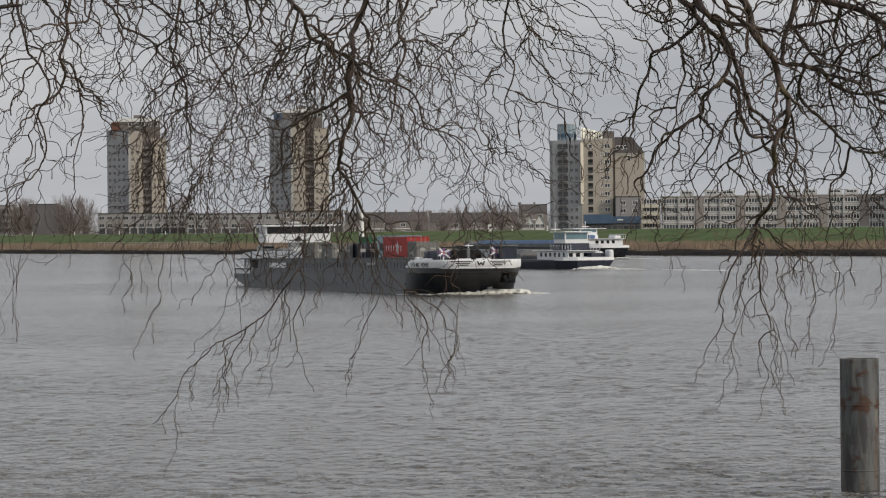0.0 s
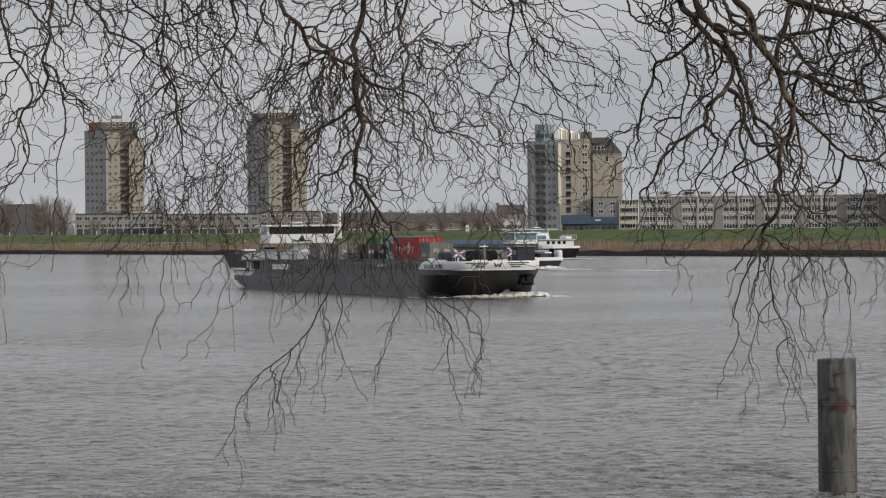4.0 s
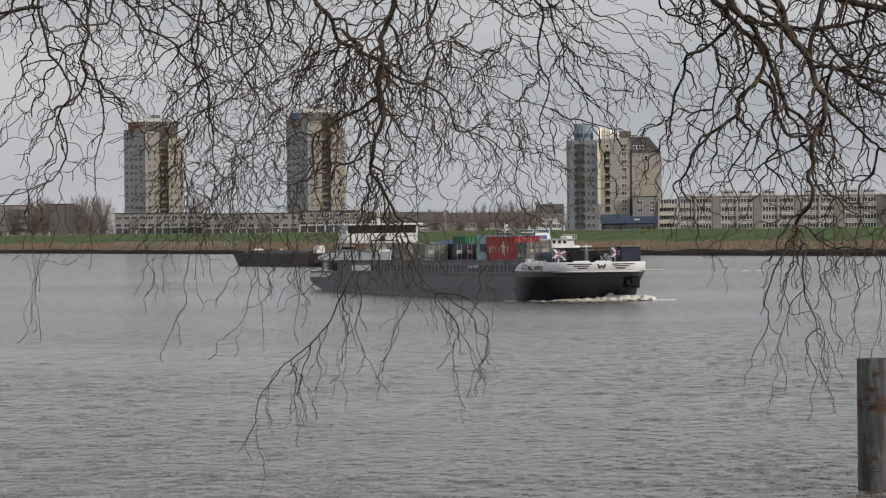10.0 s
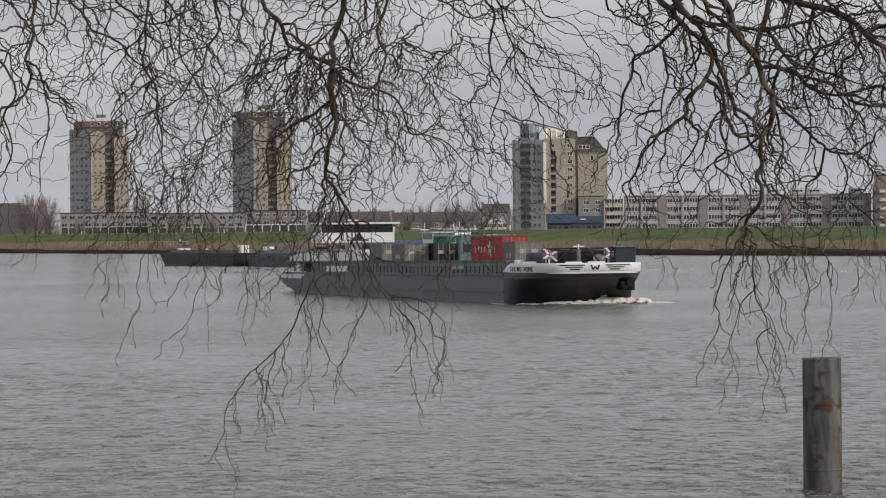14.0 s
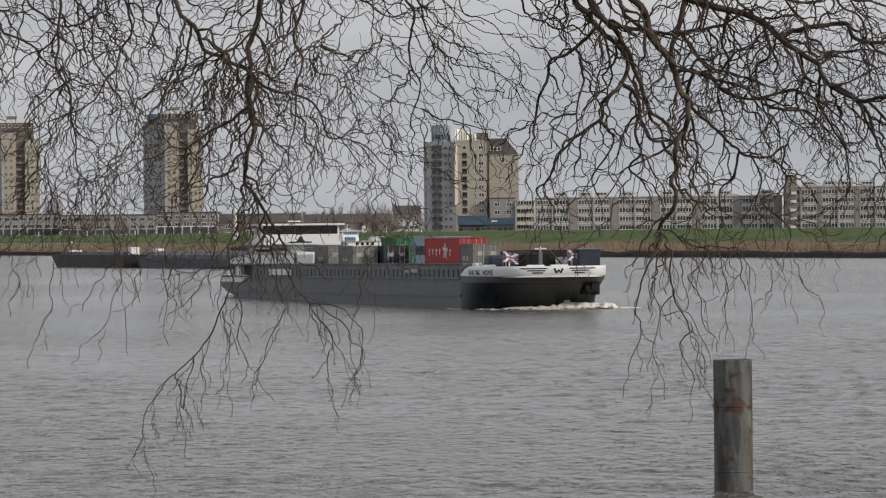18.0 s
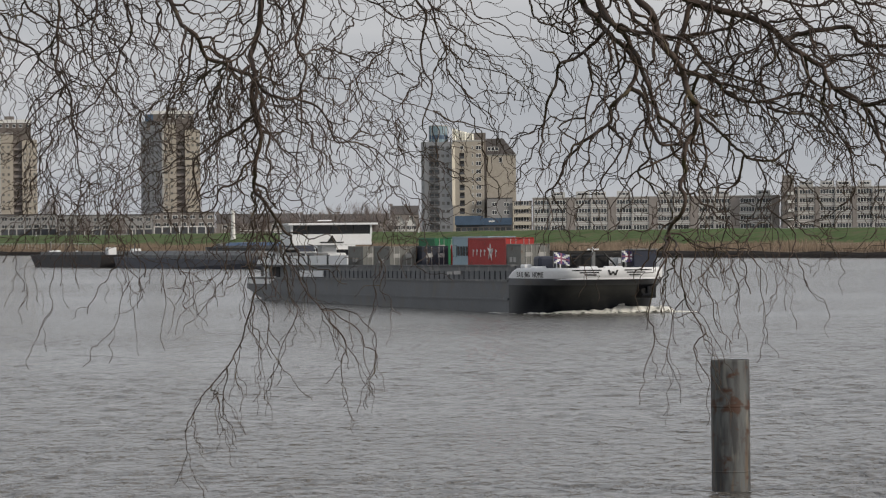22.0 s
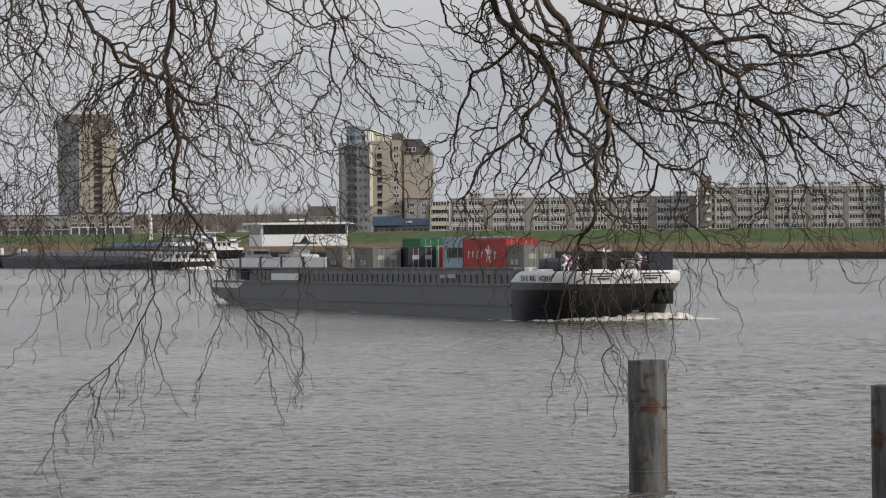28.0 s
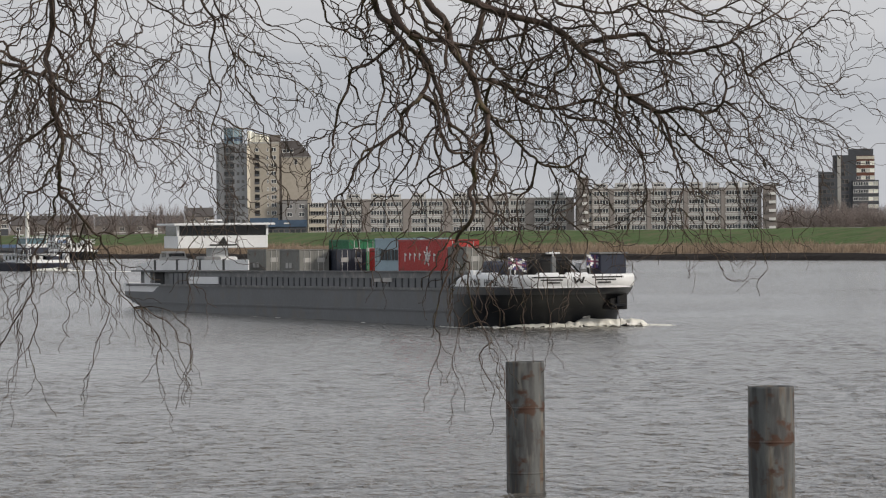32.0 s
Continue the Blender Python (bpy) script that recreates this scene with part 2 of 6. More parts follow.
def again(ob, x, y, z, turn=0.0, parent=None):
    """One more object on the same mesh."""
    o = new(ob.name.split(".")[0], ob.data)
    o.parent = parent or ob.parent
    o.location, o.rotation_euler = (x, y, z), (0, 0, turn)
    return o


def root(name, m, label, category, group="", kind=""):
    ob = new(name)
    ob.matrix_world = m
    ob.empty_display_size = 0.3
    return tagged(ob, label, category, group, kind)


def box(bm, x0, x1, y0, y1, z0, z1, bevel=0.0):
    v = [bm.verts.new((x, y, z)) for x in (x0, x1) for y in (y0, y1) for z in (z0, z1)]
    fs = [bm.faces.new([v[i] for i in q]) for q in ((0, 1, 3, 2), (4, 6, 7, 5), (0, 4, 5, 1), (2, 3, 7, 6), (0, 2, 6, 4), (1, 5, 7, 3))]
    if bevel:
        es = list({e for f in fs for e in f.edges})
        bmesh.ops.bevel(bm, geom=es, offset=bevel, segments=2, affect="EDGES", profile=0.5)
    return bm


def boxed(*spans, bevel=0.0):
    bm = bmesh.new()
    for s in spans:
        box(bm, *s, bevel=bevel)
    return bm


def prism(outline, z0, z1, bm=None):
    """An upright prism over an outline (counter-clockwise from above)."""
    bm = bm or bmesh.new()
    lo = [bm.verts.new((x, y, z0)) for x, y in outline]
    hi = [bm.verts.new((x, y, z1)) for x, y in outline]
    n = len(outline)
    bm.faces.new(lo[::-1])
    bm.faces.new(hi)
    for i in range(n):
        bm.faces.new((lo[i], lo[(i + 1) % n], hi[(i + 1) % n], hi[i]))
    return bm


def tube(bm, pts, radii, sides=5):
    """A tapering tube along points."""
    rings, prev = [], None
    for i, p in enumerate(pts):
        d = (pts[min(i + 1, len(pts) - 1)] - pts[max(i - 1, 0)])
        d = d.normalized() if d.length > 1e-9 else Vector((0, 0, 1))
        if prev is None:
            prev = d.orthogonal().normalized()
        side = (prev - d * prev.dot(d))
        side = side.normalized() if side.length > 1e-6 else d.orthogonal().normalized()
        prev, up = side, d.cross(side)
        rings.append([bm.verts.new(p + (side * math.cos(a) + up * math.sin(a)) * radii[i])
                      for a in (2 * math.pi * k / sides for k in range(sides))])
    for a, b in zip(rings, rings[1:]):
        for k in range(sides):
            bm.faces.new((a[k], a[(k + 1) % sides], b[(k + 1) % sides], b[k]))
    bm.faces.new(rings[0][::-1])
    bm.faces.new(rings[-1])
    return bm


def rod(a, b, r, sides=8, bm=None):
    return tube(bm or bmesh.new(), [Vector(a), Vector(b)], [r, r], sides)


# ---- ground and water: the river runs along ALONG, its far bank SHORE metres off ----
ALONG, ACROSS = Vector((0.410, -0.912, 0)), Vector((0.912, 0.410, 0))
SHORE = 470.0


def bank(s, d, z=0.0):
    """The place s along the river and d beyond the far waterline."""
    return ALONG * s + ACROSS * (SHORE + d) + Vector((0, 0, z))


PROFILE = [(-3900, 5.2), (-520, 5.2), (-478, 5.2), (-466, 5.1), (-440, -0.6), (-405, -4.4), (-40, -4.4), (-4, -1.2), (0, -0.1), (1.5, 0.8), (4, 1.3),
           (12, 1.7), (22, 2.2), (30, 2.9), (38, 4.4), (50, 6.2), (54, 6.4), (58, 6.4), (75, 4.0), (110, 3.4), (300, 3.4), (3500, 3.6)]
STATIONS = [-3800, -2900, -2500, *range(-2200, 101, 10), 400, 900, 1600, 2600]


def ground_height(d):
    return float(np.interp(d, [p[0] for p in PROFILE], [p[1] for p in PROFILE]))


def build_ground():
    bm = bmesh.new()
    rng = random.Random(3)
    rows = []
    for s in STATIONS:
        rows.append([bm.verts.new(bank(s, d, z + (rng.uniform(-0.15, 0.15) if 20 < d < 60 else rng.uniform(-0.25, 0.25) if 0 < d < 5 else 0.0))) for d, z in PROFILE])
    bands = [(-5000, -45, 3), (-45, 4, 0), (4, 27, 1), (27, 53, 2), (53, 57, 4), (57, 90, 2), (90, 9000, 3)]
    for a, b in zip(rows, rows[1:]):
        for k in range(len(PROFILE) - 1):
            f = bm.faces.new((a[k], a[k + 1], b[k + 1], b[k]))
            mid = (PROFILE[k][0] + PROFILE[k + 1][0]) / 2
            f.material_index = next(i for lo, hi, i in bands if lo <= mid < hi)
            if mid < -439:
                f.material_index = 2
    bmesh.ops.recalc_face_normals(bm, faces=bm.faces)
    ground = part("ground", bm, MUD)
    for m in (REED, GRASS, SOIL, ASPHALT):
        ground.data.materials.append(m)
    return tagged(ground, "grassy river dike with dry reeds and a dark wet stone edge", "ground", kind="structure")


STEEP = 0.038


def build_water():
    """Still sheet to the horizon below, and a sheet of wind waves that drifts: long waves weakened near the camera,
    full farther out.
    """
    bm = boxed((-1, 1, -1, 1, -0.5, -0.32))
    for v in bm.verts:
        p = ALONG * (v.co.x * 2800 - 700) + ACROSS * (235 + v.co.y * 240)
        v.co.x, v.co.y = p.x, p.y
    tagged(part("water", bm, WATER), "grey river water", "water", kind="structure")
    rng = np.random.default_rng(5)
    ys = [108.0]
    while ys[-1] < 1760:
        ys.append(ys[-1] + max(0.13, 0.0032 * (ys[-1] - 90)))
    ys = np.array(ys)
    us = np.linspace(-1, 1, 481)
    Y, U = np.meshgrid(ys, us, indexing="ij")
    X = U * (10.5 + 0.139 * Y)
    row, col = np.maximum(0.13, 0.0032 * (Y - 90)), (10.5 + 0.139 * Y) / 240

    def swell(scale_x, scale_y, n):
        """Smooth random field of about unit spread."""
        f = np.zeros_like(X)
        for _ in range(n):
            f += np.cos(6.283 * (rng.normal(0, 1) * X / scale_x + rng.normal(0, 1) * Y / scale_y) + rng.uniform(0, 6.283))
        return f * math.sqrt(2 / n)

    # squalls roughen broad patches, groups of waves rise and fall within them
    patch = np.clip(0.8 + 0.25 * swell(45, 90, 10) + 0.3 * swell(5, 9, 14), 0.2, 2.0)
    Z = np.zeros_like(X)
    DX, DY = np.zeros_like(X), np.zeros_like(X)
    for k in range(96):
        lam = 0.27 * 1.023 ** k
        turn = rng.normal(math.radians(94), 0.8)
        kx, ky, ph = 2 * math.pi / lam * math.cos(turn), 2 * math.pi / lam * math.sin(turn), rng.uniform(0, 6.28)
        amp = STEEP * lam / 6.283 * rng.uniform(0.6, 1.4) * min(1.0, 1.1 * lam ** -0.45)
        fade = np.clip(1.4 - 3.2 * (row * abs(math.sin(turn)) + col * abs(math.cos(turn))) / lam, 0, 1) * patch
        # longer waves fade in with distance ahead of the camera
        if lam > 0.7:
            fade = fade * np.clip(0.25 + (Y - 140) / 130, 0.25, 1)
        a = kx * X + ky * Y + ph
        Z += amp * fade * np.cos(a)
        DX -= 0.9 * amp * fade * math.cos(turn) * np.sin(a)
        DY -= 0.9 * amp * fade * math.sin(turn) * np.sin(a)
    co = np.stack([X + DX, Y + DY, Z], -1).reshape(-1, 3)
    nr, nc = X.shape
    i = (np.arange(nr - 1)[:, None] * nc + np.arange(nc - 1)[None]).ravel()
    quads = np.stack([i, i + 1, i + nc + 1, i + nc], 1)
    me = bpy.data.meshes.new("waves")
    me.vertices.add(len(co))
    me.vertices.foreach_set("co", co.astype(np.float32).ravel())
    me.loops.add(quads.size)
    me.loops.foreach_set("vertex_index", quads.ravel().astype(np.int32))
    me.polygons.add(len(quads))
    me.polygons.foreach_set("loop_start", np.arange(0, quads.size, 4, dtype=np.int32))
    me.polygons.foreach_set("use_smooth", np.ones(len(quads), dtype=bool))
    me.update()
    me.materials.append(WATER)
    waves = new("waves", me)
    return tagged(waves, "choppy grey river surface with short wind waves", "water", kind="structure")


ground = build_ground()
waves = build_water()


# ---- far bank: buildings ----
LENS = 8200.0


def site(beta, r, z=3.4):
    """A place on the far side by its bearing (in 1/8200 of a radian from the tower) and its distance, facing the river."""
    return pose(beta / LENS * r, r, z, 0, 0, -math.degrees(math.atan(beta / LENS)))


def window_mesh(name, w, h, frame_mat, pane_mat, bars=1, deep=0.12):
    """A window's frame and its glass, as two meshes; the outer face looks along -y, its middle at the origin."""
    t = 0.14
    xs = [-w / 2]
    for k in range(bars + 1):
        a = -w / 2 + (w - t) * k / (bars + 1)
        xs += [a + t, a + (w - t) / (bars + 1)]
    xs.append(w / 2)
    zs = [-h / 2, -h / 2 + t, h / 2 - t, h / 2]
    bm = bmesh.new()
    v = [[bm.verts.new((x, -0.07, z)) for z in zs] for x in xs]
    for i in range(len(xs) - 1):
        for j in range(3):
            if j != 1 or i % 2 == 0:
                bm.faces.new((v[i][j], v[i + 1][j], v[i + 1][j + 1], v[i][j + 1]))
    out = bmesh.ops.extrude_face_region(bm, geom=list(bm.faces))
    for e in out["geom"]:
        if isinstance(e, bmesh.types.BMVert):
            e.co.y = deep
    bmesh.ops.recalc_face_normals(bm, faces=bm.faces)
    frame_me, pane_me = bpy.data.meshes.new(name), bpy.data.meshes.new("pane")
    bm.to_mesh(frame_me)
    bm.free()
    glass = boxed((-w / 2 + t * 0.6, w / 2 - t * 0.6, -0.02, 0.03, -h / 2 + t * 0.6, h / 2 - t * 0.6))
    glass.to_mesh(pane_me)
    glass.free()
    frame_me.materials.append(frame_mat)
    pane_me.materials.append(pane_mat)
    return frame_me, pane_me


def put(name, me, parent, x, y, z, turn=0.0, label=""):
    o = new(name, me[0])
    o.parent = parent
    o.location, o.rotation_euler = (x, y, z), (0, 0, turn)
    new("pane", me[1]).parent = o
    return tagged(o, label) if label else o


def facade(parent, me, a, b, xs, zs, name="window", out=0.03):
    """Windows on the wall from a to b (seen from outside, a at its left), xs metres along it, zs heights of their middles."""
    d = (Vector(b) - Vector(a)).normalized()
    nrm = Vector((d.y, -d.x))
    turn = math.atan2(d.y, d.x)
    for z in zs:
        for x in xs:
            p = Vector(a) + d * x + nrm * out
            put(name, me, parent, p.x, p.y, z, turn)


def slab_mesh(w, deep, h=0.95):
    """A balcony: floor slab and parapet."""
    bm = boxed((-w / 2, w / 2, -deep, 0, 0, 0.18), (-w / 2, w / 2, -deep, -deep + 0.12, 0.18, h),
               (-w / 2, -w / 2 + 0.12, -deep + 0.12, 0, 0.18, h), (w / 2 - 0.12, w / 2, -deep + 0.12, 0, 0.18, h))
    return bm


W_SMALL = window_mesh("window", 1.3, 1.4, FRAME_WHITE, PANE, 0)
W_MID = window_mesh("window", 1.9, 1.5, FRAME_WHITE, PANE, 1)
W_GREY = window_mesh("window", 1.3, 1.35, WING_BRICK, TOWER_PANE, 0)
W_BEIGE = window_mesh("window", 1.2, 1.3, BEIGE, TOWER_PANE, 0)
W_WIDE = window_mesh("window", 5.0, 1.65, FRAME_WHITE, PANE, 4)
W_ROOF = window_mesh("window", 3.6, 1.0, FRAME_WHITE, PANE, 2)
W_DARK = window_mesh("window", 1.8, 1.7, DARK_BRICK, PANE, 0)


def residential_tower(beta, r, label, z_main, z_top, cap):
    """A slim tower: a grey windowed wing, a beige front with a dark recess, a set-back brown top."""
    k = r / LENS
    t = root("residential_tower", site(beta, r), label, "tower building")
    wl_, wr = 39 * k, 66 * k
    # grey wing, turned a little away, and beige front
    wing = [(-wl_, 4.5), (0, 0), (0.05, 16), (-wl_, 17)]
    part("grey_wing", prism(wing, 0, z_main + 1.2), WING_BRICK, t, "grey brick wing")
    rec0, rec1 = wr * 0.36, wr * 0.60
    part("front_wall", prism([(0.06, 0), (rec0, 0), (rec0, 2.4), (0.06, 2.4)], 0, z_main), BEIGE, t)
    part("front_wall", prism([(rec1, 0), (wr, 0.8), (wr, 16), (rec1, 16)], 0, z_main - 2.41), BEIGE, t)
    part("corner_strip", boxed((-0.3, 0.5, -0.2, -0.003, 4, z_main - 0.5)), CONCRETE, t, "pale corner strip")
    part("recess", prism([(rec0 + 0.01, 2.2), (rec1 - 0.01, 2.2), (rec1 - 0.01, 15.9), (rec0 + 0.01, 15.9)], 0, z_main - 2.5), BROWN_BRICK, t, "dark recessed balcony bay")
    part("setback_top", boxed((-wl_ * 0.72, wr * 0.84, 2.5, 14.5, z_main - 2.4, z_top - 1.4)), DARK_BRICK, t, "dark brown set-back top storeys")
    part("roof", boxed((-wl_ * 0.5, wr * 0.86, 2.2, 14.8, z_top - 1.4, z_top)), FRAME_WHITE, t, "white flat roof edge")
    part("plant_room", boxed((2, 6, 6, 12, z_top, z_top + 1.4)), DARK_BRICK, t)
    part("corner_block", boxed((-wl_ * 0.8, -wl_ * 0.42, 1.6, 5, z_main + 1.21, z_top - 1.6)), cap, t, "coloured corner block")
    part("parapet", boxed((0.1, rec0 - 0.1, 0.1, 0.6, z_main, z_main + 0.5)), CONCRETE, t)
    zs = [5.5 + 2.8 * i for i in range(int((z_main - 8) / 2.8))]
    for i, z in enumerate(zs):
        facade(t, W_GREY, wing[0], wing[1], [1.3, 3.4, 5.5, 7.6], [z])
        facade(t, W_BEIGE, (0, 0), (rec0, 0), [1.4, 3.6], [z], out=0.03)
        facade(t, W_BEIGE, (rec1, 0.0), (wr, 0.8), [1.2, 3.1, 5.0], [z])
    for x in (0.5, 3.2, 5.9, 8.6, 11.3):
        put("window", W_SMALL, t, x, 2.47, z_top - 2.6)
    slab = part("balcony", slab_mesh(rec1 - rec0 - 0.1, 1.2), BROWN_BRICK, t)
    slab.location = ((rec0 + rec1) / 2, 2.2, zs[0] - 1.3)
    for z in zs[1:]:
        again(slab, (rec0 + rec1) / 2, 2.2, z - 1.3)
    return t


def terrace_block(beta0, beta1, r, top, wall, label, trim=CONCRETE, storeys=2, group=""):
    """A long low block with two rows of windows over a darker ground floor."""
    k = r / LENS
    w = (beta1 - beta0) * k
    t = root("terrace_block", site(beta0, r), label, "building", group)
    part("wall", boxed((0, w, 0, 10, 0, top)), wall, t)
    part("roof", boxed((-0.3, w + 0.3, -0.3, 10.3, top, top + 0.35)), ROOF, t)
    me = window_mesh("window", 2.2, 1.5, trim, PANE, 1)
    n = max(2, int(w / 3.2))
    xs = [(i + 0.5) * w / n for i in range(n)]
    facade(t, me, (0, 0), (w, 0), xs, [top - 1.7 - 3.0 * i for i in range(storeys)])
    pier = part("pier", boxed((-0.25, 0.25, -0.35, 0, 0, top - 3.0 * storeys + 0.2)), trim, t)
    pier.location = (xs[0] - w / n / 2 + 0.3, 0, 0)
    for x in xs[1:]:
        again(pier, x - w / n / 2, 0, 0)
    part("arcade_glazing", boxed((0.2, w - 0.2, -0.06, 0, 0.3, top - 3.0 * storeys + 0.2)), SLATE, t, "dark glazed ground floor")
    part("cornice", boxed((0, w, -0.25, 0, top - 3.0 * storeys + 0.25, top - 3.0 * storeys + 0.6)), trim, t)
    return t


def gallery_flats(beta0, beta1, r, top, label, storeys):
    """A long slab of flats: groups of white-framed window bands between brick piers, white spandrels, roof boxes."""
    k = r / LENS
    w = (beta1 - beta0) * k
    t = root("flats", site(beta0, r), label, "apartment building", "flats behind the dike")
    part("wall", boxed((0, w, 0, 11, 0, top)), FLAT_BRICK, t)
    part("roof", boxed((-0.2, w + 0.2, -0.2, 11.2, top, top + 0.3)), CONCRETE, t)
    n = max(1, round(w / 13.4))
    pitch = w / n
    pier = spandrel = divider = None
    boxes = []
    for i in range(n):
        x0 = i * pitch
        for j in range(storeys):
            z = top - 1.5 - 2.88 * j
            facade(t, W_WIDE, (0, 0), (w, 0), [x0 + 3.1, x0 + 8.7], [z], out=0.06)
            if spandrel is None:
                spandrel = part("spandrel", boxed((0.3, 11.4, -0.16, 0, -0.4, 0.28)), FLAT_WHITE, t, "white spandrel band")
                spandrel.location = (x0, 0, z - 1.4)
            else:
                again(spandrel, x0, 0, z - 1.4)
        if pier is None:
            pier = part("pier", boxed((11.6, pitch - 0.1, -0.3, 0, 0, top + 0.2)), FLAT_BRICK, t)
            divider = part("divider", boxed((5.75, 6.05, -0.6, 0, 0, top)), FLAT_WHITE, t)
        else:
            again(pier, x0, 0, 0)
            again(divider, x0, 0, 0)
        for x1, x2, hh in ((0.8, 5.4, 1.9), (6.4, 11.0, 1.7)):
            if (i * 7 + int(x1)) % 5:
                b = part("roof_box", boxed((x0 + x1, x0 + x2, 1.5, 6, top + 0.3, top + 0.3 + hh)), FLAT_WHITE if i % 3 else CONCRETE, t)
                put("window", W_ROOF, t, x0 + (x1 + x2) / 2, 1.45, top + 1.3)
    return t


def corner_tower():
    """The stepped tower with a glazed drum, a bright penthouse and a sloped slate roof."""
    r = 1640.0
    k = r / LENS
    t = root("apartment_tower", site(0, r), "beige and grey apartment tower with glass drum and slate roof", "tower building")
    z_main = 34.6
    xl, xc = -113 * k, -57 * k
    left = [(xl, 6.0), (xl + 1.2, 2.6), (xc, 0.0), (xc + 0.05, 14), (xl, 14)]
    part("left_wall", prism(left, 0, z_main), WING_BRICK, t, "grey brick rounded wing")
    part("front_wall", prism([(xc + 0.06, 0), (-0.3, 0.2), (-0.3, 14), (xc + 0.06, 14)], 0, z_main), BEIGE, t, "beige brick front")
    # sunlit edge of the corner, put into an added cream strip turned sunward
    part("corner_strip", prism([(xc - 0.2, -0.85), (xc + 0.85, -0.02), (xc - 0.2, -0.02)], 12, z_main - 1), CREAM, t, "pale corner strip")
    part("joint", boxed((-0.29, 0.6, 1.6, 13, 0, z_main + 0.6)), DARK_BRICK, t)
    part("right_wall", boxed((0.61, 55 * k, 1.3, 13.5, 0, 29.6)), BEIGE, t, "blank beige gable wall")
    part("cornice", boxed((0.5, 55 * k + 0.1, 1.1, 13.6, 29.6, 29.9)), CONCRETE, t)
    bm = bmesh.new()
    lo = [bm.verts.new(p) for p in ((0.5, 1.0, 29.9), (55 * k + 0.1, 1.0, 29.9), (55 * k + 0.1, 13.5, 29.9), (0.5, 13.5, 29.9))]
    hi = [bm.verts.new(p) for p in ((0.5, 3.2, 35.6), (33 * k, 3.2, 35.6), (33 * k, 11, 35.6), (0.5, 11, 35.6))]
    bm.faces.new(lo[::-1]), bm.faces.new(hi)
    for i in range(4):
        bm.faces.new((lo[i], lo[(i + 1) % 4], hi[(i + 1) % 4], hi[i]))
    roof = part("slate_roof", bm, ROOF, t, "dark hipped slate roof")
    for x in (1.6, 2.9, 4.2):
        put("roof_window", W_SMALL, t, x, 1.5, 31.9)
    # roof-top drum, penthouse and lift box
    xa, xb = -98 * k, -66 * k
    mid, rad = (xa + xb) / 2, (xb - xa) / 2
    ring = [(mid + rad * math.cos(a), 6 + rad * math.sin(a)) for a in (2 * math.pi * i / 16 for i in range(16))]
    part("glass_drum", prism(ring, z_main, z_main + 5.6), DRUM_GLASS, t, "pale blue glazed roof drum")
    for x, y in ring[::2]:
        part("drum_rib", rod((mid + (x - mid) * 1.02, 6 + (y - 6) * 1.02, z_main), (mid + (x - mid) * 1.02, 6 + (y - 6) * 1.02, z_main + 5.6), 0.12, 5), CONCRETE, t)
    part("drum_band", prism([(mid + (x - mid) * 1.03, 6 + (y - 6) * 1.03) for x, y in ring], z_main + 1.0, z_main + 2.4), BLUE_CLAD, t)
    part("drum_roof", prism([(mid + (x - mid) * 1.06, 6 + (y - 6) * 1.06) for x, y in ring], z_main + 5.6, z_main + 5.9), CONCRETE, t)
    for i in range(9):
        x0 = -57 * k + i * 0.87
        h = 4.6 - 0.24 * i
        # slant added to catch the sun; the glint itself is in GLINT's colour
        part("glass_panel", prism([(x0, 2.4 + 0.1 * i), (x0 + 0.8, 3.1 + 0.1 * i), (x0 + 0.75, 3.3 + 0.1 * i), (x0, 2.6 + 0.1 * i)], z_main + 0.3, z_main + h), GLINT, t)
    part("penthouse", boxed((-57 * k, -18.5 * k, 4.0, 11, z_main, z_main + 3.1)), CONCRETE, t)
    part("lift_box", boxed((-18 * k, 0.4, 3.5, 11, z_main + 0.01, z_main + 3.1)), DARK_BRICK, t)
    part("parapet", prism([(xc + 0.1, -0.1), (-0.3, 0.1), (-0.3, 0.4), (xc + 0.1, 0.2)], z_main, z_main + 0.5), CONCRETE, t)
    zs = [z_main - 2.2 - 2.8 * i for i in range(11)]
    # flat near-black slabs: the recesses' shade is put into colour, not depth
    recess = part("balcony_recess", boxed((-0.85, 0.85, -0.05, 0.12, -1.0, 1.0)), DARK, t)
    first = True
    a, b = Vector((xc, 0)), Vector((-0.3, 0.2))
    d = (b - a).normalized()
    for z in zs[1:9]:
        p = a + d * 3.3
        o = recess if first else again(recess, 0, 0, 0)
        o.location, o.rotation_euler = (p.x, p.y, z), (0, 0, math.atan2(d.y, d.x))
        first = False
        rail = part("balcony_rail", boxed((-0.85, 0.85, -0.14, -0.07, -1.0, -0.2)), SLATE, t)
        rail.location, rail.rotation_euler = o.location, o.rotation_euler
    facade(t, W_MID, a, b, [9.2], zs[:9])
    facade(t, W_SMALL, a, b, [3.3], zs[:1])
    facade(t, window_mesh("window", 0.6, 1.3, FRAME_WHITE, PANE, 0), a, b, [7.1], zs[:9])
    facade(t, W_GREY, left[1], left[2], [6.8, 8.6], zs)
    facade(t, W_DARK, left[1], left[2], [2.6, 4.6], zs)
    # flat dark grey panel in place of the recessed balcony bay
    bay = part("dark_bay", boxed((-1.45, 1.45, -0.04, 0.3, 0, z_main - 1.2)), BAY_GREY, t, "flat dark grey panel of the balcony bay")
    q = Vector(left[1]) + (Vector(left[2]) - Vector(left[1])).normalized() * 3.6
    bay.location, bay.rotation_euler = (q.x, q.y, 0), (0, 0, math.atan2(-2.6, xc - xl - 1.2))
    facade(t, W_GREY, left[0], left[1], [1.8], zs)
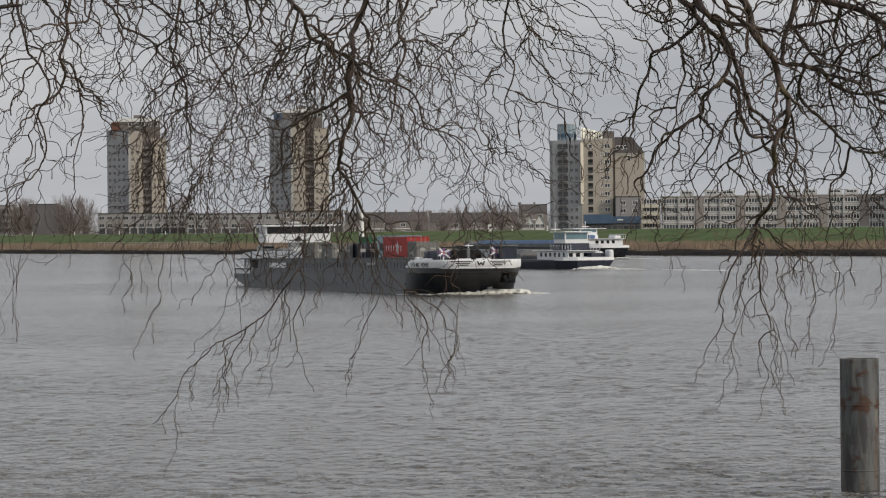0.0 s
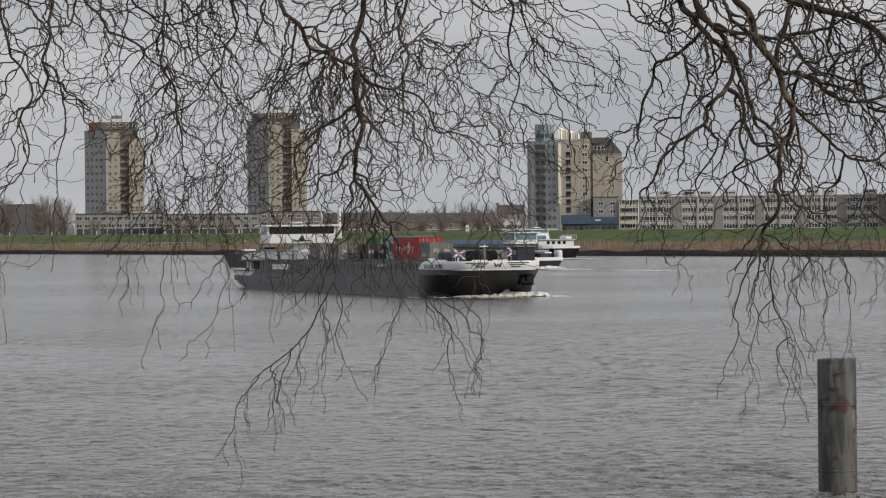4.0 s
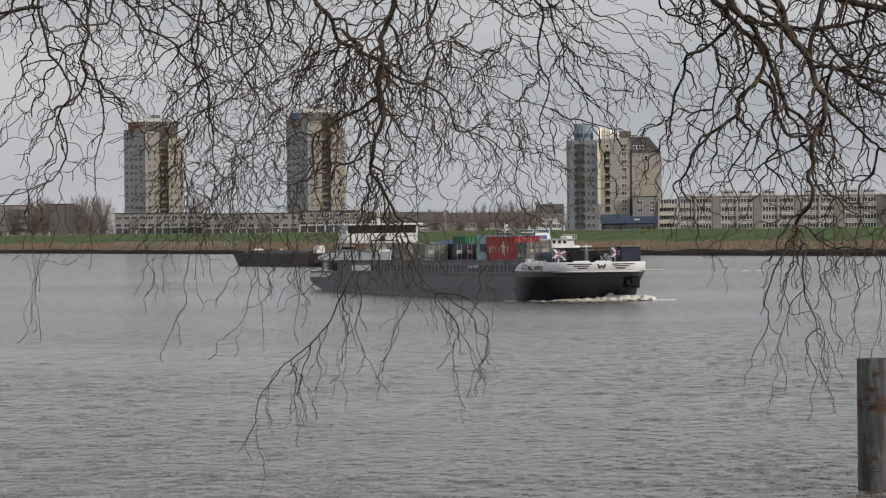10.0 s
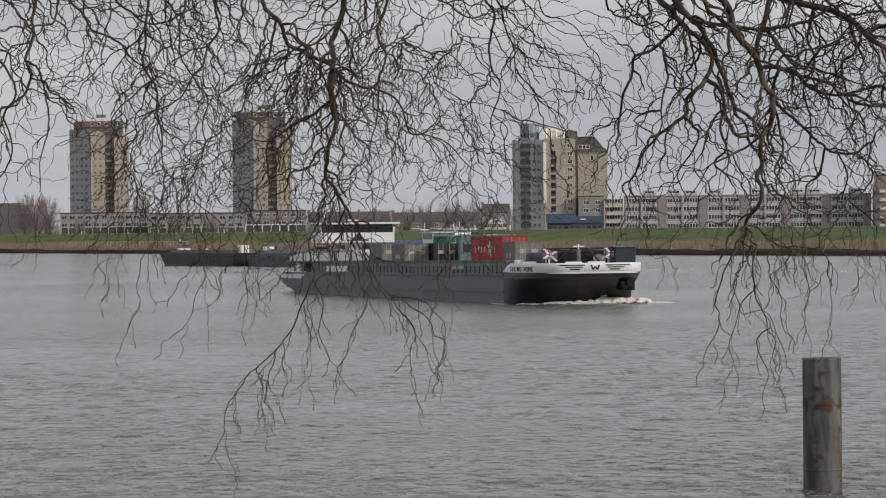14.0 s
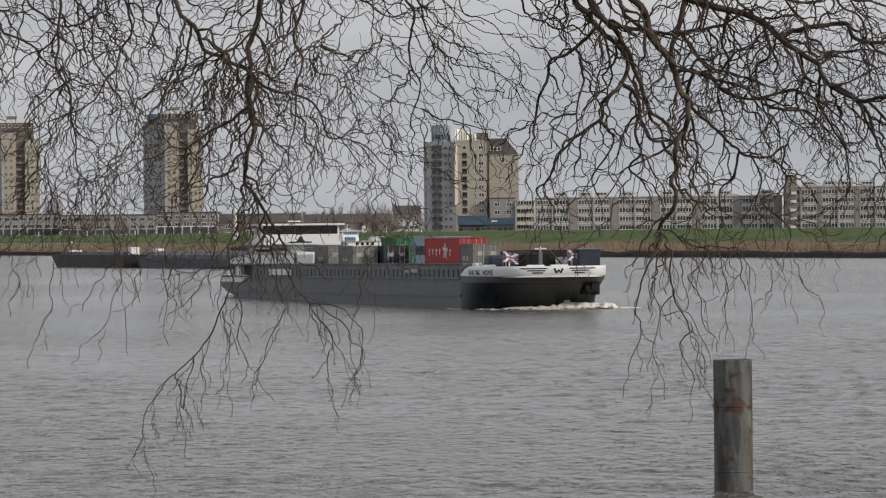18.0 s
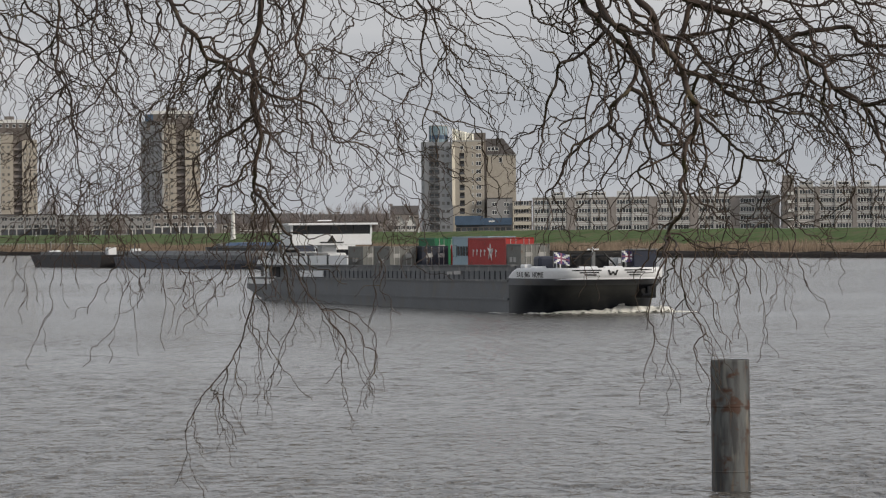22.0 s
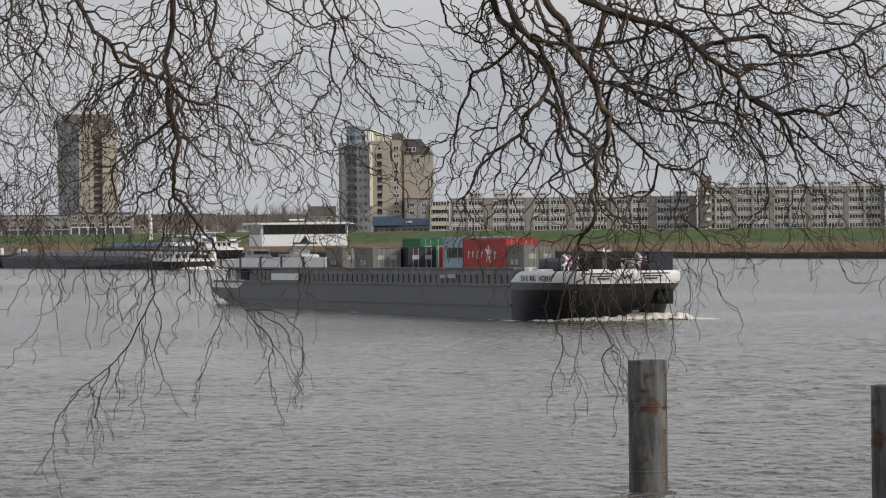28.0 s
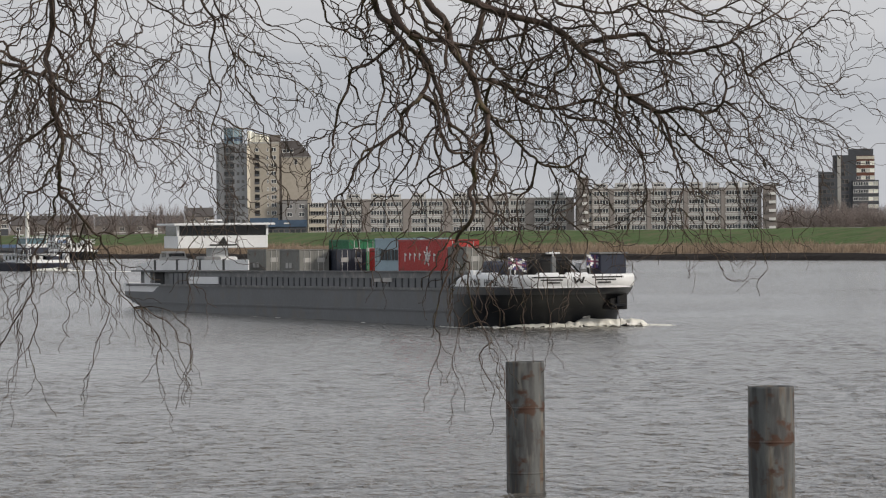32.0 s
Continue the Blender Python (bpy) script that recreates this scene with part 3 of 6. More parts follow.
    wing_dir = (Vector(left[2]) - Vector(left[1])).normalized()
    first_bal = None
    for z in zs:
        p = Vector(left[1]) + wing_dir * 3.6
        if first_bal is None:
            first_bal = part("balcony", boxed((-1.45, 1.45, -0.35, 0.0, 0.0, 0.22), (-1.45, 1.45, -0.35, -0.3, 0.95, 1.05)), GREY_BRICK, t)
            first_bal.location, first_bal.rotation_euler = (p.x, p.y - 0.04, z - 1.35), (0, 0, math.atan2(wing_dir.y, wing_dir.x))
        else:
            again(first_bal, p.x, p.y - 0.04, z - 1.35, math.atan2(wing_dir.y, wing_dir.x))
    put("window", window_mesh("window", 1.2, 2.0, FRAME_WHITE, PANE, 0), t, 5.6, 1.27, 28.0)
    # low annex and balcony block
    part("annex_wall", boxed((0.7, 48 * k, -3, 1.2, 0, 14.2)), GREY_BRICK, t)
    part("annex_roof", boxed((0.6, 48 * k + 0.1, -3.1, 1.25, 14.2, 14.6)), ROOF, t)
    facade(t, W_MID, (0.7, -3), (48 * k, -3), [2.6, 6.8], [12.2, 9.4, 6.6])
    part("balcony_block", boxed((48 * k + 0.15, 82 * k, -2.5, 8, 0, 13.0)), DARK_BRICK, t)
    part("balcony_block_roof", boxed((48 * k + 0.1, 82 * k + 0.1, -2.6, 8.1, 13.0, 13.4)), ROOF, t)
    bal = part("balcony", boxed((48 * k + 0.3, 81 * k, -3.9, -2.5, 0, 0.2), (48 * k + 0.3, 81 * k, -3.9, -3.75, 0.2, 1.25)), CREAM, t, "cream balcony parapet")
    bal.location = (0, 0, 2.0)
    for i in range(1, 4):
        again(bal, 0, 0, 2.0 + 2.8 * i)
    part("side_wall", boxed((48 * k + 0.1, 48 * k + 0.5, -3.9, -2.6, 0, 13.0)), CREAM, t)
    for i in range(4):
        put("window", W_WIDE, t, 65 * k, -2.55, 4.2 + 2.8 * i)
    return t


def pavilion():
    """The low blue building before the tower."""
    t = root("blue_pavilion", site(-4, 1615), "low blue-clad pavilion with dark glazed ground floor", "building")
    k = 1615 / LENS
    part("base", boxed((-48 * k, 50 * k, 0, 8, 0, 5.0)), SLATE, t)
    part("fascia", boxed((-50 * k, 0, -0.8, 8.5, 5.0, 8.2)), BLUE_CLAD, t, "blue cladding fascia")
    part("fascia", boxed((0.02, 51 * k, -0.3, 8.2, 5.0, 7.4)), BLUE_CLAD, t, "blue cladding fascia")
    for i in range(10):
        put("window", W_DARK, t, -44 * k + i * 1.95, -0.04, 3.4)
    part("sign", boxed((2.0, 4.0, -0.42, -0.3, 6.0, 6.5)), FRAME_WHITE, t, "small white sign")
    return t


def office_tower():
    """The dark stepped tower at the right end."""
    r = 1892.0
    k = r / LENS
    t = root("stepped_tower", site(955, r), "dark slate and red-brick stepped tower with glint-white windows", "tower building")
    part("low_block", boxed((0, 34 * k, 0, 14, 0, 25.5)), SLATE, t)
    part("mid_block", boxed((26 * k, 68 * k, 1.5, 16, 0, 32.3)), SLATE, t)
    part("glass_strip", boxed((34 * k, 40 * k, 1.2, 1.49, 3, 32.0)), CONCRETE, t, "pale concrete strip")
    part("tall_block", boxed((54 * k, 100 * k, 2.5, 18, 0, 32.0)), RED_BRICK, t, "red brick block")
    part("top_block", boxed((54 * k, 98 * k, 3, 17, 32.01, 34.8)), SLATE, t)
    part("front_block", boxed((62 * k, 107 * k, 0.5, 2.49, 0, 22.0)), SLATE, t)
    part("light_band", boxed((68 * k, 100 * k, 2.3, 2.49, 30.6, 31.8)), CREAM, t)
    zs = [5 + 3.1 * i for i in range(7)]
    for z in zs:
        for x in (4, 11, 18, 25):
            put("window", W_DARK, t, x * k, -0.03, z)
    for z in [6 + 3.1 * i for i in range(8)]:
        for x in (44, 50):
            put("window", W_DARK, t, x * k, 1.47, z)
    # sun glints on some windows are painted as near-white panes
    lit = window_mesh("window", 2.0, 1.7, FRAME_WHITE, GLINT, 1)
    for i, z in enumerate([23 + 3.0 * i for i in range(3)]):
        for j, x in enumerate((72, 80, 88, 96)):
            put("window", lit if (i + j) % 2 or j == 3 else W_MID, t, x * k, 2.47, z)
    for z in zs[:6]:
        for x in (66, 75, 84, 93, 102):
            put("window", W_MID if x < 90 else lit, t, x * k, 0.47, z)
    return t


def brown_flats(beta0, beta1, r, top):
    """A four-storey brown block with pale balconies at its end."""
    k = r / LENS
    w = (beta1 - beta0) * k
    t = root("brown_flats", site(beta0, r), "brown brick flats with pale end balconies", "apartment building", "brown flats")
    part("wall", boxed((0, w * 0.8, 0, 10, 0, top)), FLAT_BROWN, t)
    if beta0 < -1100:
        long = part("balcony", slab_mesh(w * 0.42, 1.4, 1.0), CONCRETE, t)
        long.location = (w * 0.55, 0, 3.0)
        for i in range(1, 5):
            again(long, w * 0.55, 0, 3.0 + 2.7 * i)
    part("end_wall", boxed((w * 0.8 + 0.01, w, 1.5, 10, 0, top - 1)), DARK_BRICK, t)
    part("roof", boxed((-0.2, w * 0.8 + 0.2, -0.2, 10.2, top, top + 0.3)), ROOF, t)
    bal = part("balcony", slab_mesh(w * 0.2, 1.4, 1.0), CONCRETE, t)
    bal.location = (w * 0.9, 1.5, 3.0)
    for i in range(1, 5):
        again(bal, w * 0.9, 1.5, 3.0 + 2.8 * i)
    facade(t, W_GREY, (0, 0), (w * 0.8, 0), [w * 0.1, w * 0.2], [4.4 + 2.8 * i for i in range(4)])
    return t


def house_row(beta0, beta1, r, top):
    """Terraced houses with a long tiled roof and chimneys."""
    k = r / LENS
    w = (beta1 - beta0) * k
    t = root("house_row", site(beta0, r), "row of brown brick houses under a long dark tiled roof", "houses", "house rows")
    part("wall", boxed((0, w, 0, 9, 0, top - 3.5)), BROWN_BRICK, t)
    bm = bmesh.new()
    v = [bm.verts.new(p) for p in ((0, -0.4, top - 3.5), (w, -0.4, top - 3.5), (w, 9.4, top - 3.5), (0, 9.4, top - 3.5), (0, 4.5, top), (w, 4.5, top))]
    for q in ((0, 1, 5, 4), (2, 3, 4, 5), (0, 4, 3), (1, 2, 5), (3, 2, 1, 0)):
        bm.faces.new([v[i] for i in q])
    roof = part("roof", bm, ROOF, t)
    n = max(2, int(w / 6.0))
    ch = part("chimney", boxed((-0.4, 0.4, 4.1, 4.9, top - 0.3, top + 0.8)), BROWN_BRICK, roof)
    for i in range(n):
        again(ch, (i + 0.1) * w / n, 0, 0)
    facade(t, W_MID, (0, 0), (w, 0), [(i + 0.5) * w / n for i in range(n)], [top - 5.0, top - 7.8])
    band = part("white_band", boxed((w * 0.2, w * 0.8, -0.2, 0, top - 6.6, top - 6.2)), FRAME_WHITE, t)
    return t


residential_tower(-859, 1892, "beige and grey residential tower with red corner block", 44.5, 50.4, RED_BRICK)
residential_tower(-570, 1892, "beige and grey residential tower with blue corner block", 47.9, 53.4, BLUE_CLAD)
terrace_block(-916, -760, 1867, 11.2, GREY_BRICK, "grey two-storey terrace below the tower")
terrace_block(-757, -590, 1854, 10.6, GREY_BRICK, "grey two-storey terrace below the tower")
terrace_block(-588, -480, 1870, 11.4, BROWN_BRICK, "brown low block below the tower", FRAME_WHITE)
house_row(-476, -330, 1766, 10.4)
house_row(-327, -170, 1791, 10.0)
house_row(-168, -118, 1892, 13.5)
brown_flats(-1125, -1046, 1943, 15.4)
brown_flats(-1040, -973, 1917, 15.6)


def gabled_house(beta, r, w, top, label):
    """A small white house, gable to the river."""
    t = root("gabled_house", site(beta, r), label, "house", "white houses by the dike")
    h = top - 3.0
    part("wall", boxed((-w / 2, w / 2, 0, 8, 0, h)), FRAME_WHITE, t)
    bm = bmesh.new()
    v = [bm.verts.new(p) for p in ((-w / 2, 0, h), (w / 2, 0, h), (0, 0, top), (-w / 2, 8, h), (w / 2, 8, h), (0, 8, top))]
    for q in ((0, 1, 2), (4, 3, 5), (0, 3, 4, 1), (0, 2, 5, 3), (1, 4, 5, 2)):
        bm.faces.new([v[i] for i in q])
    part("gable", bm, FRAME_WHITE, t)
    for s in (-1, 1):
        slope = part("roof_slope", prism([(0, -0.3), (s * (w / 2 + 0.4), -0.3), (s * (w / 2 + 0.4), 8.3), (0, 8.3)][::s], 0, 0.2), ROOF, t)
        for q in slope.data.vertices:
            q.co.z += top + 0.02 - abs(q.co.x) * 3.0 / (w / 2)
    facade(t, W_MID, (-w / 2, 0), (w / 2, 0), [w * 0.27, w * 0.73], [h - 1.2, h - 4.0])
    return t


for beta in (-166, -150, -131):
    gabled_house(beta, 1690, 3.3, 8.6, "small white house with a dark pitched roof")
corner_tower()
pavilion()
gallery_flats(84, 520, 1577, 13.8, "long grey brick flats with white window bands", 4)
gallery_flats(523, 852, 1577, 16.6, "long five-storey flats with white window bands", 5)


def stair_tower(beta, r, w, top, mat, label):
    t = root("stair_tower", site(beta, r), label, "stair tower", "stair towers")
    part("shaft", boxed((-w / 2, w / 2, -1.0, 8, 0, top)), mat, t)
    part("cap", boxed((-w / 2 - 0.2, w / 2 + 0.2, -1.2, 8.2, top, top + 0.3)), CONCRETE, t)
    bal = part("balcony", slab_mesh(w * 0.5, 1.0), FRAME_WHITE, t)
    bal.location = (w * 0.2, -1.0, 2.6)
    for i in range(1, 5):
        again(bal, w * 0.2, -1.0, 2.6 + 2.88 * i)
    return t


stair_tower(868, 1571, 4.6, 17.6, BROWN_BRICK, "brown end block with white balconies")
stair_tower(536, 1568, 4.0, 20.5, BROWN_BRICK, "brown brick stair shaft above the flats")
office_tower()


# ---- bare trees and reeds on the far bank ----
def bare_tree(bm, base, height, spread, rng, n=70):
    """A bare crown: trunk, limbs and many fine upward twigs."""
    top = base + Vector((rng.uniform(-0.5, 0.5), 0, height * 0.45))
    tube(bm, [base, top], [height * 0.022, height * 0.012], 4)
    for _ in range(n):
        a, lift = rng.uniform(0, 6.283), rng.uniform(0.12, 1.0)
        start = base.lerp(top, rng.uniform(0.15, 1.0))
        rad = spread * math.sqrt(1 - (lift - 0.45) ** 2 * 1.6) * rng.uniform(0.4, 1.0)
        end = base + Vector((math.cos(a) * rad, math.sin(a) * rad, height * lift))
        mid = start.lerp(end, 0.5) + Vector((rng.uniform(-0.6, 0.6), rng.uniform(-0.6, 0.6), rng.uniform(-0.2, 0.9)))
        tube(bm, [start, mid, end], [0.09, 0.05, 0.025], 3)
        for _ in range(3):
            tip = end + Vector((rng.uniform(-1.2, 1.2), rng.uniform(-1.2, 1.2), rng.uniform(0.1, 1.6)))
            tube(bm, [mid.lerp(end, rng.uniform(0.2, 0.9)), tip], [0.04, 0.02], 3)


def tree_at(beta, r, height, spread, seed, z=3.4, n=70):
    rng = random.Random(seed)
    t = root("bare_tree", site(beta, r, z), "bare brown winter tree behind the dike", "tree", "bare trees")
    bm = bmesh.new()
    bare_tree(bm, Vector((0, 0, 0)), height, spread, rng, n)
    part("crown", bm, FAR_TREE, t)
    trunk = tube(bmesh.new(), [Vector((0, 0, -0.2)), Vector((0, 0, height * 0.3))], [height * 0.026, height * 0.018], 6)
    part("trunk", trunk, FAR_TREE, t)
    return t


seed = 40
for beta, r, h, s in ((-962, 1842, 19, 7), (-978, 1854, 18, 6), (-938, 1854, 17.5, 6), (-1060, 1880, 17, 6), (-1040, 1890, 18, 5), (-770, 2018, 20, 6), (-1095, 1880, 15, 5),
                      (-650, 1817, 9, 4), (-880, 1817, 9, 4), (-300, 1627, 10, 5), (-265, 1640, 12, 5), (-225, 1653, 13, 5), (-200, 1640, 13, 6),
                      (-170, 1627, 11, 5), (-345, 1640, 10, 5), (-395, 1640, 9, 4), (-440, 1653, 9, 4), (-710, 1804, 9, 4)):
    seed += 1
    tree_at(beta, r, h, s, seed, n=240 if h > 14.5 else 110)
for i in range(16):
    seed += 1
    tree_at(886 + i * 14 + (i * 37) % 9, 1615 + (i * 53) % 60, 9 + (i * 29) % 4, 4.0, seed, n=110)


def thicket():
    """The far wood behind the houses, past counting."""
    bm, rng = bmesh.new(), random.Random(9)
    for i in range(270):
        beta = -475 + i * 4.9 if i < 76 else (-1200 + (i - 76) * 7.2 if i < 178 else -120 + (i - 178) * 14.2)
        r = rng.uniform(2044, 2145)
        bare_tree(bm, Vector((beta / LENS * r, r, 3.4)), rng.uniform(9, 13), 4.5, rng, 20)
    for i in range(120):
        beta, r = 862 + i * 3.1, rng.uniform(1700, 1900)
        bare_tree(bm, Vector((beta / LENS * r, r, 3.4)), rng.uniform(7.5, 11), 4.0, rng, 22)
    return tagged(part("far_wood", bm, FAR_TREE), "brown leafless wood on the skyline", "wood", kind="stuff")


thicket()


def reeds():
    """Dry reed stems along the water, past counting."""
    rng = np.random.default_rng(4)
    n = 90000
    s = rng.uniform(-2150, -640, n)
    d = 4.0 + 24 * rng.random(n) ** 1.3
    clump = 0.75 + 0.35 * np.sin(s * 0.11) * np.sin(s * 0.037 + 1) + 0.1 * np.sin(s * 0.6)
    base = np.array([ground_height(v) for v in d])
    h = rng.uniform(1.2, 1.8, n) * np.clip(clump, 0.3, 1.2)
    lean = rng.normal(0, 0.25, (n, 2))
    ax, ay = np.array(ALONG)[:2], np.array(ACROSS)[:2]
    px = s[:, None] * ax + (SHORE + d)[:, None] * ay
    w = 0.085
    v = np.zeros((n, 3, 3))
    side = np.stack([np.cos(a := rng.uniform(0, 3.14, n)), np.sin(a)], 1) * w
    v[:, 0, :2], v[:, 1, :2], v[:, 2, :2] = px - side, px + side, px + lean
    v[:, 0, 2] = v[:, 1, 2] = base - 0.1
    v[:, 2, 2] = base + h
    me = bpy.data.meshes.new("reeds")
    me.from_pydata(v.reshape(-1, 3).tolist(), [], np.arange(n * 3).reshape(-1, 3).tolist())
    me.materials.append(REED)
    return tagged(new("reeds", me), "dry tan reeds along the far waterline", "reeds", kind="stuff")


reeds()


def marker_post(s, d, h, mat, label):
    p = bank(s, d, ground_height(d))
    t = root("marker_post", Matrix.Translation(p), label, "post", "white posts on the dike")
    part("shaft", tube(bmesh.new(), [Vector((0, 0, -0.3)), Vector((0, 0, h))], [0.2, 0.16], 6), mat, t)
    part("cap", tube(bmesh.new(), [Vector((0, 0, h)), Vector((0, 0, h + 0.2))], [0.24, 0.2], 6), mat, t)
    return t


def beta_station(beta, d):
    """How far along the river the bearing meets the line d beyond the waterline."""
    u = Vector((beta / LENS, 1, 0))
    r = (SHORE + d) / u.dot(ACROSS)
    return (u * r).dot(ALONG)


for beta in (-1107, -1033, -958, -878, -796, -710, -625, -180, -118):
    marker_post(beta_station(beta, 50), 50, 1.25, FRAME_WHITE, "short white post on the dike")


def beacon():
    p = bank(beta_station(-447, 40), 40, 4.4)
    t = root("light_beacon", Matrix.Translation(p), "tall white navigation beacon on the bank", "beacon")
    part("column", tube(bmesh.new(), [Vector((0, 0, 0)), Vector((0, 0, 8.5))], [0.8, 0.5], 10), FRAME_WHITE, t)
    part("lantern", tube(bmesh.new(), [Vector((0, 0, 8.5)), Vector((0, 0, 9.3))], [0.6, 0.4], 10), FRAME_WHITE, t)


beacon()


def sign_board():
    """The white board by the dike path."""
    p = bank(beta_station(-220, 46), 46, ground_height(46))
    t = root("sign_board", Matrix.Translation(p), "white navigation board with dark mark on the dike", "sign")
    t.rotation_euler = (0, 0, 0.1)
    part("leg", boxed((-0.35, -0.25, 0, 0.1, -0.3, 1.2)), CONCRETE, t)
    part("leg", boxed((0.25, 0.35, 0, 0.1, -0.3, 1.2)), CONCRETE, t)
    board = part("board", boxed((-0.5, 0.5, -0.08, 0, 0.7, 2.6), bevel=0.02), FRAME_WHITE, t)
    part("mark", boxed((-0.3, 0.3, -0.1, -0.081, 1.5, 1.8)), SLATE, board, "dark painted mark")
    return t


sign_board()


def bank_railing():
    """The low dark landing rail in the reeds."""
    t = root("landing_rail", pose(0, 0, 0), "long low pale landing rail in the reeds", "railing")
    s0, s1 = beta_station(-915, 8), beta_station(-690, 8)
    z = ground_height(8)
    part("rail", rod(bank(s0, 8, z + 2.2), bank(s1, 8, z + 2.2), 0.07, 6), CONCRETE, t)
    for i in range(40):
        s = s0 + (s1 - s0) * i / 39
        part("post", rod(bank(s, 8, z - 0.3), bank(s, 8, z + 2.3), 0.06, 6), CONCRETE, t)


bank_railing()


# ---- mooring piles near this bank ----
def pile(x, y, top, rad, seed):
    rng = random.Random(seed)
    t = root("mooring_pile", pose(x, y, 0, 0, 0, rng.uniform(0, 360)), "weathered steel mooring pile streaked with rust", "pile", "mooring piles")
    bm = bmesh.new()
    n = 48
    rings = []
    for z, rr in ((-4.5, rad), (top - 0.05, rad), (top, rad * 0.99), (top, rad * 0.93), (top - 0.12, rad * 0.92)):
        rings.append([bm.verts.new((rr * math.cos(a), rr * math.sin(a), z)) for a in (2 * math.pi * i / n for i in range(n))])
    for a, b in zip(rings, rings[1:]):
        for i in range(n):
            bm.faces.new((a[i], a[(i + 1) % n], b[(i + 1) % n], b[i])).smooth = True
    bm.faces.new(rings[-1])
    part("shaft", bm, STEEL, t)
    for z0, z1, mat, lab in ((top - 1.22, top - 1.17, STEEL, "weld seam"), (top - 2.9, top - 2.85, STEEL, "weld seam")):
        b = bmesh.new()
        rr = [[b.verts.new((q * math.cos(a), q * math.sin(a), z)) for a in (2 * math.pi * i / n for i in range(n))]
              for q, z in ((rad, z0), (rad + 0.005, z0 + 0.004), (rad + 0.005, z1 - 0.004), (rad, z1))]
        for p, q in zip(rr, rr[1:]):
            for i in range(n):
                b.faces.new((p[i], p[(i + 1) % n], q[(i + 1) % n], q[i])).smooth = True
        part("weld_band", b, mat, t, lab)
    return t


pile(430 / LENS * 119.5, 119.5, 3.38, 0.5, 1)
pile(867 / LENS * 99.5, 99.5, 3.36, 0.5, 2)


# ---- the container barge: x forward from its stem, y to port, z up from the waterline ----
HALF = 5.7


def ring_at(z, full, aft=-113.0, bow=True):
    """The hull's outline at a height: blunt and full at deck level, finer and raked back at the water."""
    reach = np.interp(z, (-1.0, 0.0, 1.4, 2.5, 3.0), (-4.8, -4.4, -3.0, -0.5, 0.0))
    power = np.interp(z, (-1.0, 0.0, 1.4, 2.5, 3.0), (0.8, 0.72, 0.58, 0.42, 0.38))
    pts = []
    for k in range(15):
        a = math.pi / 2 * k / 14
        pts.append((-10.5 + (10.5 + reach) * math.sin(a) ** 0.95, -HALF * max(math.cos(a), 0.0) ** power))
    pts += [(x, -y) for x, y in pts[-2::-1]]
    return pts


def loft(levels, closed_aft, bm=None):
    bm = bm or bmesh.new()
    rings = [[bm.verts.new((x, y, z)) for x, y in pts] for z, pts in levels]
    for a, b in zip(rings, rings[1:]):
        n = len(a)
        for i in range(n - 1):
            bm.faces.new((a[i], a[i + 1], b[i + 1], b[i])).smooth = True
        if closed_aft:
            bm.faces.new((a[n - 1], a[0], b[0], b[n - 1]))
    return bm, rings


def lettering(body, size, mat, name, parent, m, squeeze=1.0):
    """Letters from the built-in font, as a mesh part."""
    cu = bpy.data.curves.new(name, "FONT")
    cu.body, cu.size, cu.extrude, cu.align_x, cu.align_y = body, size, 0.008, "CENTER", "CENTER"
    tmp = bpy.data.objects.new(name, cu)
    me = bpy.data.meshes.new_from_object(tmp)
    bpy.data.objects.remove(tmp)
    for v in me.vertices:
        v.co.x *= squeeze
    me.materials.clear()
    me.materials.append(mat)
    ob = new(name, me)
    ob.parent = parent
    ob.matrix_local = m
    return ob


def upright(x, y, z, facing):
    """A pose for flat lettering that stands upright and faces the given compass angle about z, in degrees from -y."""
    return pose(x, y, z, 90, 0, facing)


